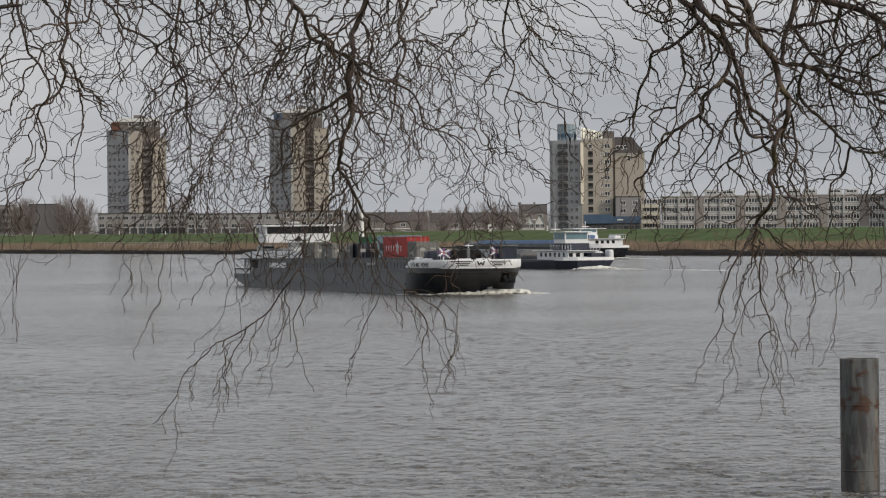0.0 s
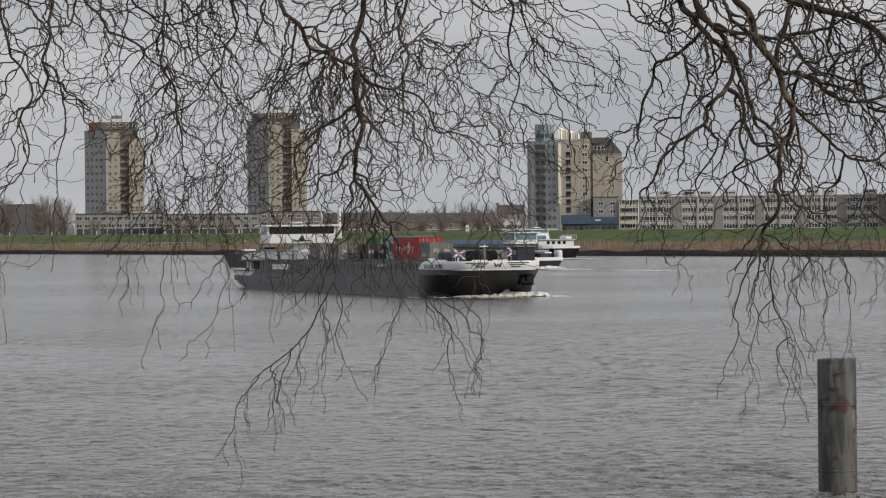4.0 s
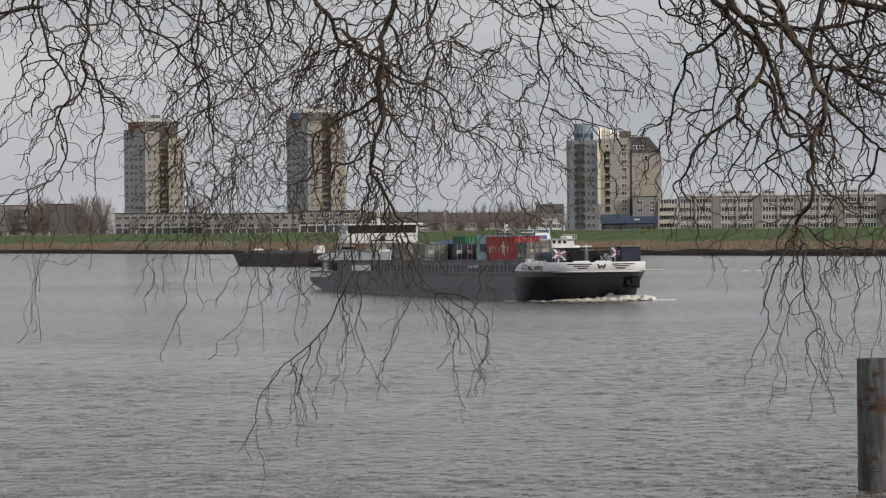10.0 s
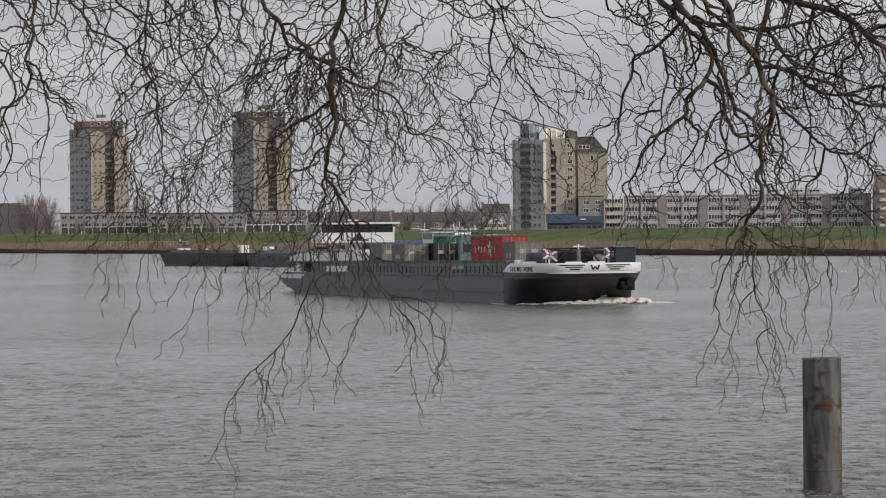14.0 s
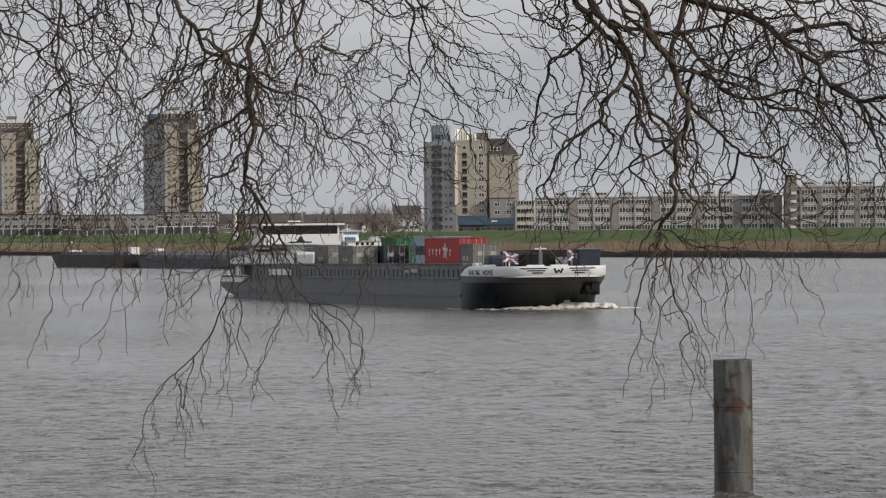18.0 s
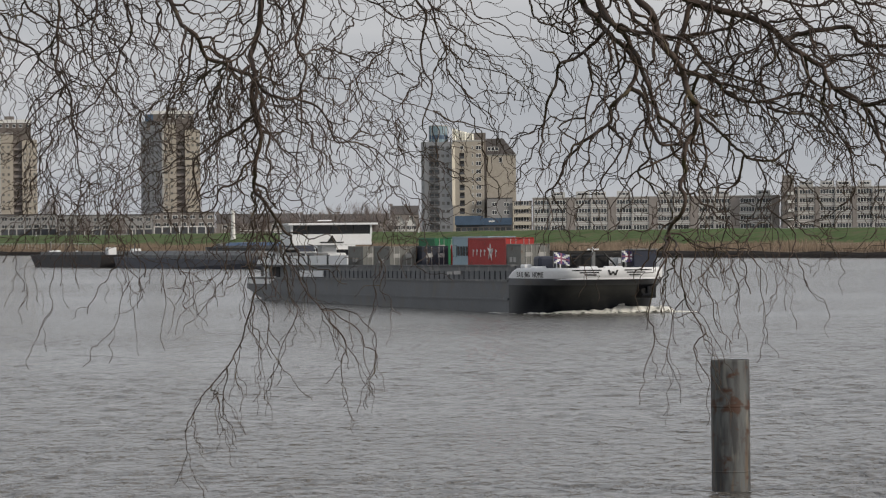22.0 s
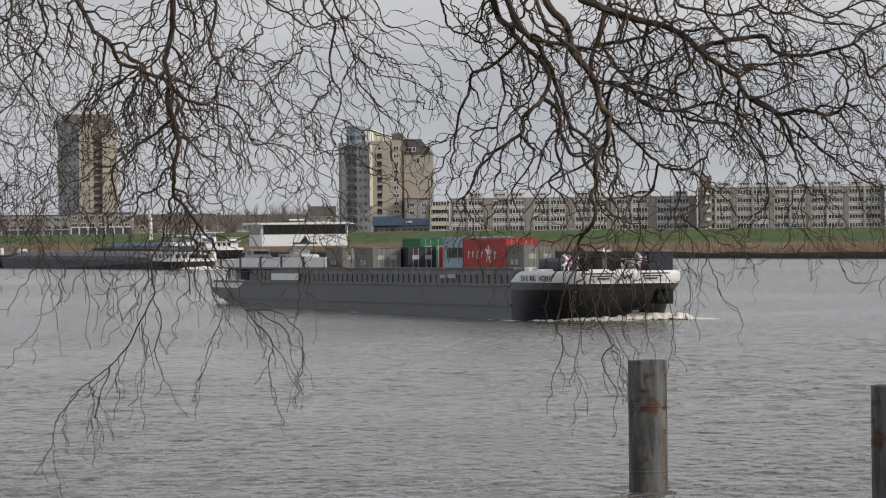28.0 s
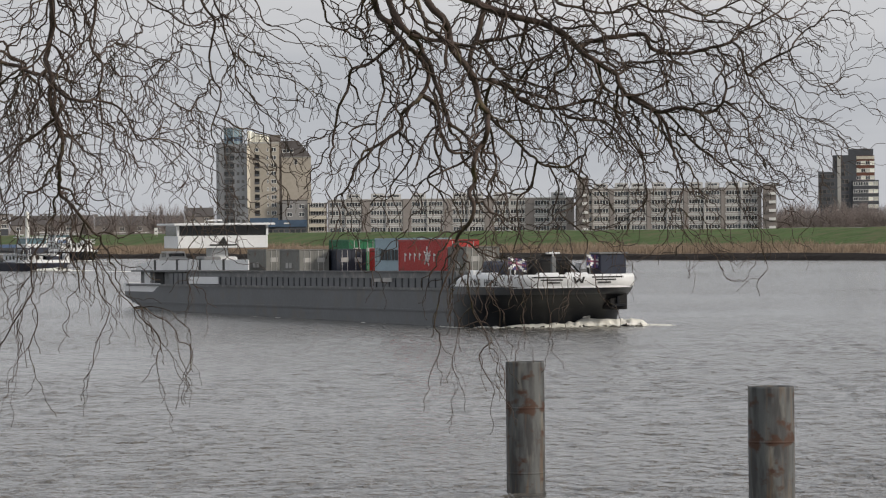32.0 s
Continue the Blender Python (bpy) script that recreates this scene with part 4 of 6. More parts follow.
def build_barge():
    t = root("container_barge", pose(0, 0, 0), "long grey and black inland container barge with white bow", "barge")
    # grey middle body
    sides = [(-113.0, -4.6), (-112.0, -5.5), (-110.0, -HALF), (-10.5, -HALF)]
    under = [(-108.5, -4.0), (-107.5, -5.0), (-104.0, -HALF), (-10.5, -HALF)]
    lev = [(z, [(x, y) for x, y in o] + [(x, -y) for x, y in o[::-1]]) for z, o in ((-1.0, under), (0.1, under), (1.6, sides), (2.65, sides))]
    bm = bmesh.new()
    rings = [[bm.verts.new((x, y, z)) for x, y in pts] for z, pts in lev]
    for a, b in zip(rings, rings[1:]):
        for i in range(8):
            bm.faces.new((a[i], a[(i + 1) % 8], b[(i + 1) % 8], b[i]))
    bm.faces.new(rings[-1])
    hull = part("hull", bm, HULL_GREY, t, "grey painted steel hull")
    part("rubbing_strake", boxed((-108, -10.5, -HALF - 0.1, -HALF, 1.05, 1.2)), HULL_GREY, hull)
    part("deck_edge", boxed((-110, -10.6, -HALF - 0.12, -HALF + 0.25, 2.55, 2.72)), SHIP_GREY, hull)
    part("deck_edge", boxed((-110, -10.6, HALF - 0.25, HALF + 0.12, 2.55, 2.72)), SHIP_GREY, hull)
    # black bow plating, white bulwark
    bm, _ = loft([(z, ring_at(z, 0)) for z in (-1.0, 0.0, 0.7, 1.4, 2.0, 2.3)], False)
    part("bow_plating", bm, HULL_BLACK, t, "black painted bow")
    bm, _ = loft([(z, ring_at(z, 0)) for z in (2.3, 2.55, 2.84)], False)
    part("rubbing_band", bm, HULL_GREY, t)
    top = []
    for z in (2.84, 3.1, 3.4, 3.68):
        pts = []
        for i, (x, y) in enumerate(ring_at(z, 0)):
            k = max(0.0, min(1.0, (x + 10.5) / 2.6))
            pts.append((x, y, 2.84 + (z - 2.84) * (0.12 + 0.88 * k ** 0.6)))
        top.append(pts)
    bm = bmesh.new()
    rings = [[bm.verts.new(p) for p in pts] for pts in top]
    inner = [bm.verts.new((x - 0.12 if x > -3 else x, y * 0.975, z)) for x, y, z in top[-1]]
    foot = [bm.verts.new((x - 0.12 if x > -3 else x, y * 0.975, 2.75)) for x, y, z in top[-1]]
    rings += [inner, foot]
    for a, b in zip(rings, rings[1:]):
        for i in range(len(a) - 1):
            bm.faces.new((a[i], a[i + 1], b[i + 1], b[i])).smooth = True
    bulwark = part("bulwark", bm, SHIP_WHITE, t, "white painted bow bulwark")
    bm = bmesh.new()
    bm.faces.new([bm.verts.new((x, y * 0.985, 2.75)) for x, y in ring_at(2.75, 0)])
    part("foredeck", bm, SHIP_GREY, t)
    part("hold_bulkhead", boxed((-10.7, -10.45, -5.0, 5.0, 2.66, 3.9)), SHIP_GREY, t)
    # emblem and stripes on the bow, and the name on its starboard shoulder
    emblem = bmesh.new()
    for i, (ya, za, yb, zb) in enumerate(((0.36, 3.5, 0.2, 3.08), (0.2, 3.08, 0.0, 3.38), (0.0, 3.38, -0.2, 3.08), (-0.2, 3.08, -0.36, 3.5))):
        q = [(0.03, ya - 0.07, za), (0.03, ya + 0.07, za), (0.03, yb + 0.07, zb), (0.03, yb - 0.07, zb)]
        v = [emblem.verts.new(p) for p in q] + [emblem.verts.new((-0.06, y, z)) for _, y, z in q]
        for f in ((0, 1, 2, 3), (7, 6, 5, 4), (0, 4, 5, 1), (1, 5, 6, 2), (2, 6, 7, 3), (3, 7, 4, 0)):
            emblem.faces.new([v[k] for k in f])
    part("emblem", emblem, BLACK_PAINT, bulwark, "black bow emblem")
    for side in (-1, 1):
        for i, (z, a, b) in enumerate(((3.48, 0.95, 3.3), (3.3, 1.15, 2.7), (3.12, 1.35, 2.3))):
            y0, y1 = sorted((side * a, side * b))
            bm = bmesh.new()
            n = 6
            line = [(y0 + (y1 - y0) * k / n) for k in range(n + 1)]
            ring = ring_at(z, 0)
            xs = np.interp(line, [p[1] for p in ring], [p[0] for p in ring])
            lo = [bm.verts.new((x + 0.02, y, z - 0.05)) for x, y in zip(xs, line)]
            hi = [bm.verts.new((x + 0.02, y, z + 0.05)) for x, y in zip(xs, line)]
            for k in range(n):
                bm.faces.new((lo[k], lo[k + 1], hi[k + 1], hi[k]))
            part("stripe", bm, BLACK_PAINT, bulwark)
    # each letter of the name follows the curved plating
    ring = ring_at(3.1, 0)
    half_ring = [p for p in ring[:15]]
    along = [0.0]
    for a, b in zip(half_ring, half_ring[1:]):
        along.append(along[-1] + math.dist(a, b))
    s = 2.6
    for ch in "SAILING HOME":
        if ch != " ":
            x, y = np.interp(s, along, [p[0] for p in half_ring]), np.interp(s, along, [p[1] for p in half_ring])
            x2, y2 = np.interp(s + 0.1, along, [p[0] for p in half_ring]), np.interp(s + 0.1, along, [p[1] for p in half_ring])
            turn = math.degrees(math.atan2(y2 - y, x2 - x))
            nx, ny = math.sin(radians(turn)) * 0.03, -math.cos(radians(turn)) * 0.03
            lettering(ch, 0.62, BLACK_PAINT, "letter", bulwark, upright(float(x) + nx, float(y) + ny, 3.12, turn))
        s += 0.28 if ch == "I" else 0.5
    # anchor pocket, anchor and bow thruster opening
    part("anchor_pocket", boxed((-4.0, -2.05, 2.9, 4.2, 1.2, 2.3), bevel=0.08), DARK, t)
    part("anchor", boxed((-2.06, -1.85, 3.0, 4.0, 1.4, 1.6), (-2.06, -1.9, 3.4, 3.6, 1.61, 2.3), bevel=0.03), HULL_BLACK, t)
    part("tunnel_mouth", boxed((-4.4, -3.75, 1.5, 2.1, 0.55, 0.85), bevel=0.1), CONCRETE, t, "pale thruster tunnel mouth")
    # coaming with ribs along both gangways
    # wall painted near-black, so the gaps between ribs carry their shade in colour
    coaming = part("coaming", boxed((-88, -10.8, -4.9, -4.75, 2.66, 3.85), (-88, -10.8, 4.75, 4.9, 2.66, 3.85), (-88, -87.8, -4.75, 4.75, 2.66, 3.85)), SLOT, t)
    part("coaming_rail", boxed((-88, -10.8, -5.4, -4.7, 3.38, 3.82), (-88, -10.8, -5.5, -4.7, 3.83, 3.92)), SHIP_GREY, coaming)
    part("coaming_rail", boxed((-88, -10.8, 4.7, 5.4, 3.38, 3.82), (-88, -10.8, 4.7, 5.5, 3.83, 3.92)), SHIP_GREY, coaming)
    part("hold_floor", boxed((-87.8, -10.9, -4.74, 4.74, 2.67, 2.75)), SHIP_GREY, t)
    rib = None
    for i in range(58):
        x = -107 + i * 1.66
        if x < -96:
            continue
        for side in (-1, 1):
            if rib is None:
                rib = part("rib", boxed((0, 1.3, -0.22, 0.22, 0, 1.0)), HULL_GREY, coaming)
                rib.location = (x, side * 5.15, 2.7)
            else:
                again(rib, x, side * 5.15, 2.7)
    part("name_board", boxed((-87.8, -77.7, -5.52, -5.42, 2.8, 3.4)), SHIP_WHITE, t, "white board on the gangway")
    part("draught_mark", boxed((-31, -29.4, -5.5, -5.42, 3.1, 3.35)), CONCRETE, t)
    part("draught_mark", boxed((-28.8, -26.5, -5.5, -5.42, 3.1, 3.4)), CONCRETE, t)
    # accommodation, panels, wheelhouse
    house = part("deckhouse", boxed((-109, -88.2, -4.7, 4.7, 2.66, 3.8)), SHIP_GREY, t)
    part("house_roof", boxed((-110.5, -88, -5.25, 5.25, 3.8, 3.95)), SHIP_GREY, house)
    post = None
    for i in range(4):
        x = -101.4 + i * 8.15
        part("rail_panel", boxed((x + 0.15, x + 8.0, -5.2, -5.1, 3.96, 4.82)), SHIP_WHITE, house, "white rail panel")
        part("rail_panel", boxed((x + 0.15, x + 8.0, 5.1, 5.2, 3.96, 4.82)), SHIP_WHITE, house, "white rail panel")
        if post is None:
            post = part("rail_post", boxed((-0.3, 0.3, -5.24, -5.06, 3.96, 4.9)), BLACK_PAINT, house)
            post.location = (x, 0, 0)
        else:
            again(post, x, 0, 0)
    for y in (-5.2, 5.1):
        bm = bmesh.new()
        v = [bm.verts.new((x, q, z)) for q in (y, y + 0.1) for x, z in ((-108.6, 3.96), (-101.7, 3.96), (-101.7, 4.8), (-105.5, 4.66), (-108.6, 4.4))]
        bm.faces.new(v[:5]), bm.faces.new(v[:4:-1])
        for i in range(5):
            bm.faces.new((v[i], v[i + 5], v[(i + 1) % 5 + 5], v[(i + 1) % 5]))
        part("rail_panel", bm, SHIP_WHITE, house, "white tapered end panel")
    bm = bmesh.new()
    skirt = [(-97.3, -HALF - 0.03), (-100.2, -HALF - 0.03), (-110.0, -HALF - 0.03), (-112.0, -5.53), (-113.03, -4.6), (-113.03, 4.6)]
    lo = [bm.verts.new((x, y, 2.7 if i == 0 else 2.05)) for i, (x, y) in enumerate(skirt)]
    hi = [bm.verts.new((x, y, 2.8)) for x, y in skirt]
    for i in range(5):
        bm.faces.new((lo[i], lo[i + 1], hi[i + 1], hi[i]))
    part("stern_bulwark", bm, SHIP_WHITE, t, "white stern bulwark")
    # opening in the aft house, its shade drawn as a flat near-black sheet
    part("stern_door", boxed((-103.2, -100.0, -4.78, -4.7, 2.7, 3.75)), DARK, t)
    part("stern_post", boxed((-107.2, -105.0, -4.8, -4.703, 2.7, 3.75)), SHIP_WHITE, t)
    part("lift_column", boxed((-100.5, -98.5, -0.75, 0.75, 3.9, 5.4), bevel=0.05), SHIP_WHITE, t)
    wh = part("wheelhouse", boxed((-102.5, -97.4, -4.1, 4.1, 5.4, 6.5), bevel=0.06), SHIP_WHITE, t, "white wheelhouse")
    part("window_band", boxed((-102.3, -97.55, -4.0, 4.0, 6.51, 7.4)), BLACK_GLASS, wh, "dark wheelhouse windows")
    part("wheelhouse_roof", boxed((-103.2, -96.7, -4.6, 4.6, 7.4, 7.6), bevel=0.05), SHIP_WHITE, wh, "white overhanging roof")
    for y in (-4.05, 4.05):
        part("corner_post", boxed((-97.62, -97.4, y - 0.1, y + 0.1, 6.51, 7.4)), SHIP_WHITE, wh)
    for y in (-2.3, 0, 2.3):
        part("mullion", boxed((-97.56, -97.5, y - 0.05, y + 0.05, 6.51, 7.4)), BLACK_PAINT, wh)
    e = bmesh.new()
    v = [e.verts.new(p) for p in ((-97.34, -0.45, 5.75), (-97.34, 0.45, 5.75), (-97.34, 0.05, 6.4))]
    e.faces.new(v)
    box(e, -97.36, -97.33, -1.2, 1.2, 5.62, 5.74)
    part("emblem", e, BLACK_PAINT, wh, "black winged emblem")
    part("radar", boxed((-100.6, -100.3, -0.7, 0.7, 7.8, 7.92)), SHIP_WHITE, wh)
    part("radar_post", rod((-100.45, 0, 7.59), (-100.45, 0, 7.81), 0.09), SHIP_GREY, wh)
    part("tank", boxed((-94, -91, -3.4, -1.8, 3.96, 4.7), bevel=0.15), SHIP_GREY, t)
    part("dinghy", boxed((-108, -104.5, 1.5, 3.2, 3.96, 4.6), bevel=0.2), SHIP_WHITE, t, "white dinghy")
    # foredeck gear
    for y in (-1.6, 0.5):
        part("windlass_drum", rod((-4.2, y, 3.35), (-4.2, y + 1.5, 3.35), 0.42, 14), SHIP_WHITE, t, "white windlass drum")
    part("windlass_frame", boxed((-4.9, -3.6, -1.9, 2.3, 2.75, 3.0), (-5.2, -4.9, -0.3, 0.0, 2.75, 4.9), bevel=0.04), SHIP_GREY, t)
    part("foremast", rod((-5.6, 0, 2.75), (-5.6, 0, 5.3), 0.06), SHIP_WHITE, t)
    part("foremast_light", boxed((-5.7, -5.45, -0.5, 0.5, 5.05, 5.17), bevel=0.03), SHIP_WHITE, t)
    part("gear_locker", boxed((-6.2, -4.2, 3.0, 4.9, 2.75, 5.0), bevel=0.06), NAVY, t, "navy gear locker")
    part("locker_lid", boxed((-6.3, -4.1, 2.9, 5.0, 5.0, 5.12), bevel=0.03), SHIP_GREY, t)
    part("gear_cover", boxed((-7.6, -6.2, -1.6, 1.6, 2.75, 4.7), bevel=0.3), DARK, t, "dark tarpaulin cover")
    part("gear_cover", boxed((-9.6, -7.8, -3.9, -2.4, 2.75, 4.6), bevel=0.25), NAVY, t, "dark tarpaulin cover")
    part("gear_cover", boxed((-9.9, -8.2, -1.6, 0.8, 2.75, 4.5), bevel=0.3), SHIP_GREY, t, "grey tarpaulin cover")
    part("side_box", boxed((-9.8, -8.6, -4.9, -4.2, 2.75, 3.95), bevel=0.1), SHIP_WHITE, t)
    part("side_box", boxed((-7.4, -6.2, -4.7, -3.7, 2.75, 3.8), bevel=0.1), SHIP_WHITE, t)
    part("vent_cowl", rod((-6.6, 2.2, 2.75), (-6.6, 2.2, 4.4), 0.22, 12), SHIP_WHITE, t)
    part("vent_cowl", rod((-6.6, -2.6, 2.75), (-6.6, -2.6, 4.2), 0.2, 12), SHIP_WHITE, t)
    part("arch", boxed((-5.9, -5.75, -2.9, -2.75, 2.75, 5.0), (-5.9, -5.75, 2.55, 2.7, 2.75, 5.0), (-5.9, -5.75, -2.75, 2.55, 4.86, 5.0)), BLACK_PAINT, t, "black lashing frame")
    part("brace", rod((-5.8, -2.7, 3.2), (-5.8, -0.6, 4.9), 0.07, 6), BLACK_PAINT, t)
    part("brace", rod((-5.8, 2.5, 3.2), (-5.8, 0.9, 4.9), 0.07, 6), BLACK_PAINT, t)
    part("chain_stopper", boxed((-3.4, -2.8, -0.9, -0.5, 2.75, 3.5), (-3.4, -2.8, 0.9, 1.3, 2.75, 3.5), bevel=0.05), BLACK_PAINT, t)
    part("bollard", rod((-2.6, -4.2, 2.75), (-2.6, -4.2, 3.6), 0.2, 12), SHIP_WHITE, t)
    part("bollard", rod((-2.6, 4.2, 2.75), (-2.6, 4.2, 3.6), 0.2, 12), SHIP_WHITE, t)
    for x, y, z, droop in ((-5.2, -3.4, 4.55, 0.25), (-4.6, 2.1, 4.6, 0.1)):
        pole = part("flag_pole", rod((x, y, 2.75), (x, y, z + 0.45), 0.04), SHIP_GREY, t)
        for mat, lift, keep in ((FLAG_BLUE, 0.0, lambda u, v: True), (WHITE_PAINT, 0.012, lambda u, v: abs(u - v) < 0.11 or abs(u + v - 1) < 0.11),
                                (FLAG_RED, 0.024, lambda u, v: abs(u - 0.5) < 0.07 or abs(v - 0.5) < 0.1)):
            bm = bmesh.new()
            grid = [[bm.verts.new((x + lift + 0.09 * math.sin(i * 0.9), y + i * 0.145, z - 0.5 + j * 0.125 - droop * (i / 9) ** 1.5)) for j in range(8)] for i in range(10)]
            for i in range(9):
                for j in range(7):
                    if keep((i + 0.5) / 9, (j + 0.5) / 7):
                        bm.faces.new((grid[i][j], grid[i + 1][j], grid[i + 1][j + 1], grid[i][j + 1]))
            bmesh.ops.delete(bm, geom=[v for v in bm.verts if not v.link_faces], context="VERTS")
            part("flag_cloth", bm, mat, pole)
    return t


barge = build_barge()


def trim(x):
    """How much lower the gangways lie towards the stern."""
    return -0.5 * max(0.0, min(1.0, (-12 - x) / 95))


LOW = ("hull", "rubbing_strake", "deck_edge", "coaming", "coaming_rail", "name_board", "draught_mark", "deckhouse", "house_roof", "rail_panel", "rail_post",
       "front_panel", "stern_bulwark", "stern_door", "stern_post", "rib")
shifted = set()
for ob in barge.children_recursive:
    if ob.name.split(".")[0] not in LOW:
        continue
    if ob.location.x != 0:
        ob.location.z += trim(ob.location.x)
    elif ob.data.name not in shifted:
        shifted.add(ob.data.name)
        for v in ob.data.vertices:
            if v.co.z > 1.0:
                v.co.z += trim(v.co.x)


def container(length, high, mat, label, doors=None, text=""):
    """A shipping container with corrugated sides, posts, rails and barred doors at its front end. Origin: middle of its floor."""
    t = root("shipping_container", pose(0, 0, 0), label, "container", "containers on the barge")
    l, w = length / 2, 1.22
    bm = bmesh.new()
    for side in (-1, 1):
        n = int(length / 0.28)
        prev = None
        for i in range(n + 1):
            for k, off in enumerate((0.0, 0.035)):
                x = -l + 0.12 + (length - 0.24) * (i + k * 0.5) / (n + 0.5)
                y = side * (w - 0.03 - (off if i % 1 == 0 else 0))
                pair = (bm.verts.new((x, y, 0.12)), bm.verts.new((x, y, high - 0.1)))
                if prev:
                    bm.faces.new((prev[0], pair[0], pair[1], prev[1]))
                prev = pair
    part("side_panel", bm, mat, t)
    rails = []
    for side in (-1, 1):
        y0, y1 = sorted((side * w, side * (w - 0.12)))
        rails += [(-l, l, y0, y1, 0, 0.14), (-l, l, y0, y1, high - 0.12, high)]
        rails += [(-l, -l + 0.14, y0, y1, 0.14, high - 0.12), (l - 0.14, l, y0, y1, 0.14, high - 0.12)]
    part("frame", boxed(*rails), mat, t)
    part("roof_panel", boxed((-l + 0.05, l - 0.05, -w + 0.1, w - 0.1, high - 0.06, high - 0.02)), mat, t)
    part("floor_panel", boxed((-l + 0.05, l - 0.05, -w + 0.1, w - 0.1, 0.05, 0.14)), mat, t)
    part("end_wall", boxed((-l + 0.02, -l + 0.06, -w + 0.1, w - 0.1, 0.14, high - 0.1)), mat, t)
    for y0, y1 in ((-w + 0.1, -0.01), (0.01, w - 0.1)):
        door = part("door", boxed((l - 0.06, l - 0.02, y0, y1, 0.14, high - 0.1)), doors or mat, t)
        for f in (0.3, 0.7):
            y = y0 + (y1 - y0) * f
            part("locking_bar", rod((l, y, 0.1), (l, y, high - 0.08), 0.03, 6), CONCRETE, door)
        part("label_plate", boxed((l - 0.02, l - 0.01, y0 + 0.25, y1 - 0.25, high * 0.6, high * 0.74)), CONCRETE, door)
    if text == "star":
        bm = bmesh.new()
        for i in range(7):
            x = -l * 0.7 + i * l * 0.2
            if i != 4:
                part("lettering_bar", boxed((x - 0.2, x - 0.06, -w - 0.012, -w + 0.02, high * 0.42 + 0.1 * (i % 2), high * 0.42 + 0.62), (x - 0.055, x + 0.2, -w - 0.012, -w + 0.02, high * 0.42 + 0.42, high * 0.42 + 0.55)), WHITE_PAINT, t)
        for a in (0.5, 1.6, 2.6, 4.0, 5.2):
            c = (l * 0.2, high * 0.55)
            tube(bm, [Vector((c[0], -w, c[1])), Vector((c[0] + 0.9 * math.cos(a), -w, c[1] + 0.75 * math.sin(a)))], [0.12, 0.04], 4)
        part("painted_mark", bm, WHITE_PAINT, t, "worn white painted mark")
    if text == "bars":
        for i in range(6):
            part("lettering_bar", boxed((-4.4 + i * 0.95, -3.75 + i * 0.95, -w - 0.012, -w + 0.02, high * 0.42, high * 0.70)), BLACK_PAINT, t)
        part("painted_emblem", boxed((-5.85, -4.75, -w - 0.012, -w + 0.02, high * 0.38, high * 0.75)), TEAL_GLASS, t)
    if text == "small":
        for x in (-1.2, -0.1):
            part("lettering_bar", boxed((x, x + 0.75, -w - 0.012, -w + 0.02, high * 0.42, high * 0.58)), CONCRETE, t)
    return t


# length, height, paint, where its front end stands along the ship, its middle's offset to port, floor height
CARGO = [
    (6.06, 2.59, BOX_GREY, "grey twenty-foot container with barred doors", -68.3, -2.6, 2.76, None, "small"),
    (6.06, 2.59, BOX_GREY, "grey twenty-foot container with barred doors", -58.0, -2.6, 2.76, BOX_GREY, "small"),
    (6.06, 2.59, BOX_DARK, "dark navy twenty-foot container with barred doors", -56.4, 0.05, 2.76, BOX_DARK, ""),
    (6.06, 2.59, BOX_GREEN, "green twenty-foot container with white label", -61.9, 2.65, 3.5, BOX_GREEN, ""),
    (6.06, 2.59, BOX_RED, "red twenty-foot container behind the blue one", -50.0, 2.65, 2.8, None, ""),
    (12.19, 2.9, BOX_BLUE, "pale blue forty-foot container with dark lettering bars", -33.4, 0.05, 3.3, None, "bars"),
    (12.19, 2.75, BOX_RED, "red forty-foot container with worn white mark", -18.1, -2.6, 3.35, BOX_RED, "star"),
    (4.5, 2.59, BOX_GREY, "grey short container with pale side patch", -13.4, -2.6, 3.0, BOX_GREY, "small"),
]
cargo = []
for length, high, mat, label, front, y, z, doors, text in CARGO:
    cargo.append((container(length, high, mat, label, doors, text), pose(front - length / 2, y, z)))


def dunnage(x0, x1, y, z):
    """Support stack of hatch boards under a raised container."""
    return boxed((x0, x1, y - 1.1, y + 1.1, 2.76, z))


for L, h, m, la, f, y, z, d, tx in CARGO:
    if z > 2.8:
        part("support_frame", dunnage(f - L + 0.3, f - 0.3, y, z), SHIP_GREY, barge)


def deck_car():
    t = root("car", pose(0, 0, 0), "silver car parked on the barge's aft deck", "car")
    bm = bmesh.new()
    prof = [(-2.0, 0.25), (2.0, 0.25), (2.05, 0.7), (1.2, 0.9), (0.6, 1.4), (-1.2, 1.42), (-1.9, 0.95), (-2.05, 0.8)]
    a = [bm.verts.new((x, -0.85, z)) for x, z in prof]
    b = [bm.verts.new((x, 0.85, z)) for x, z in prof]
    bm.faces.new(a), bm.faces.new(b[::-1])
    for i in range(8):
        bm.faces.new((a[i], b[i], b[(i + 1) % 8], a[(i + 1) % 8]))
    part("body", bm, CONCRETE, t)
    part("side_window", boxed((-1.1, 0.6, -0.87, 0.87, 0.92, 1.3)), BLACK_GLASS, t)
    part("windscreen", boxed((0.62, 1.1, -0.7, 0.7, 0.93, 1.25)), BLACK_GLASS, t)
    for x in (-1.25, 1.25):
        for y in (-0.8, 0.8):
            part("wheel", rod((x, y - 0.1, 0.32), (x, y + 0.1, 0.32), 0.32, 14), BLACK_PAINT, t)
    return t


cargo.append((deck_car(), pose(-105.0, -2.6, 3.7, 0, 0, 0)))


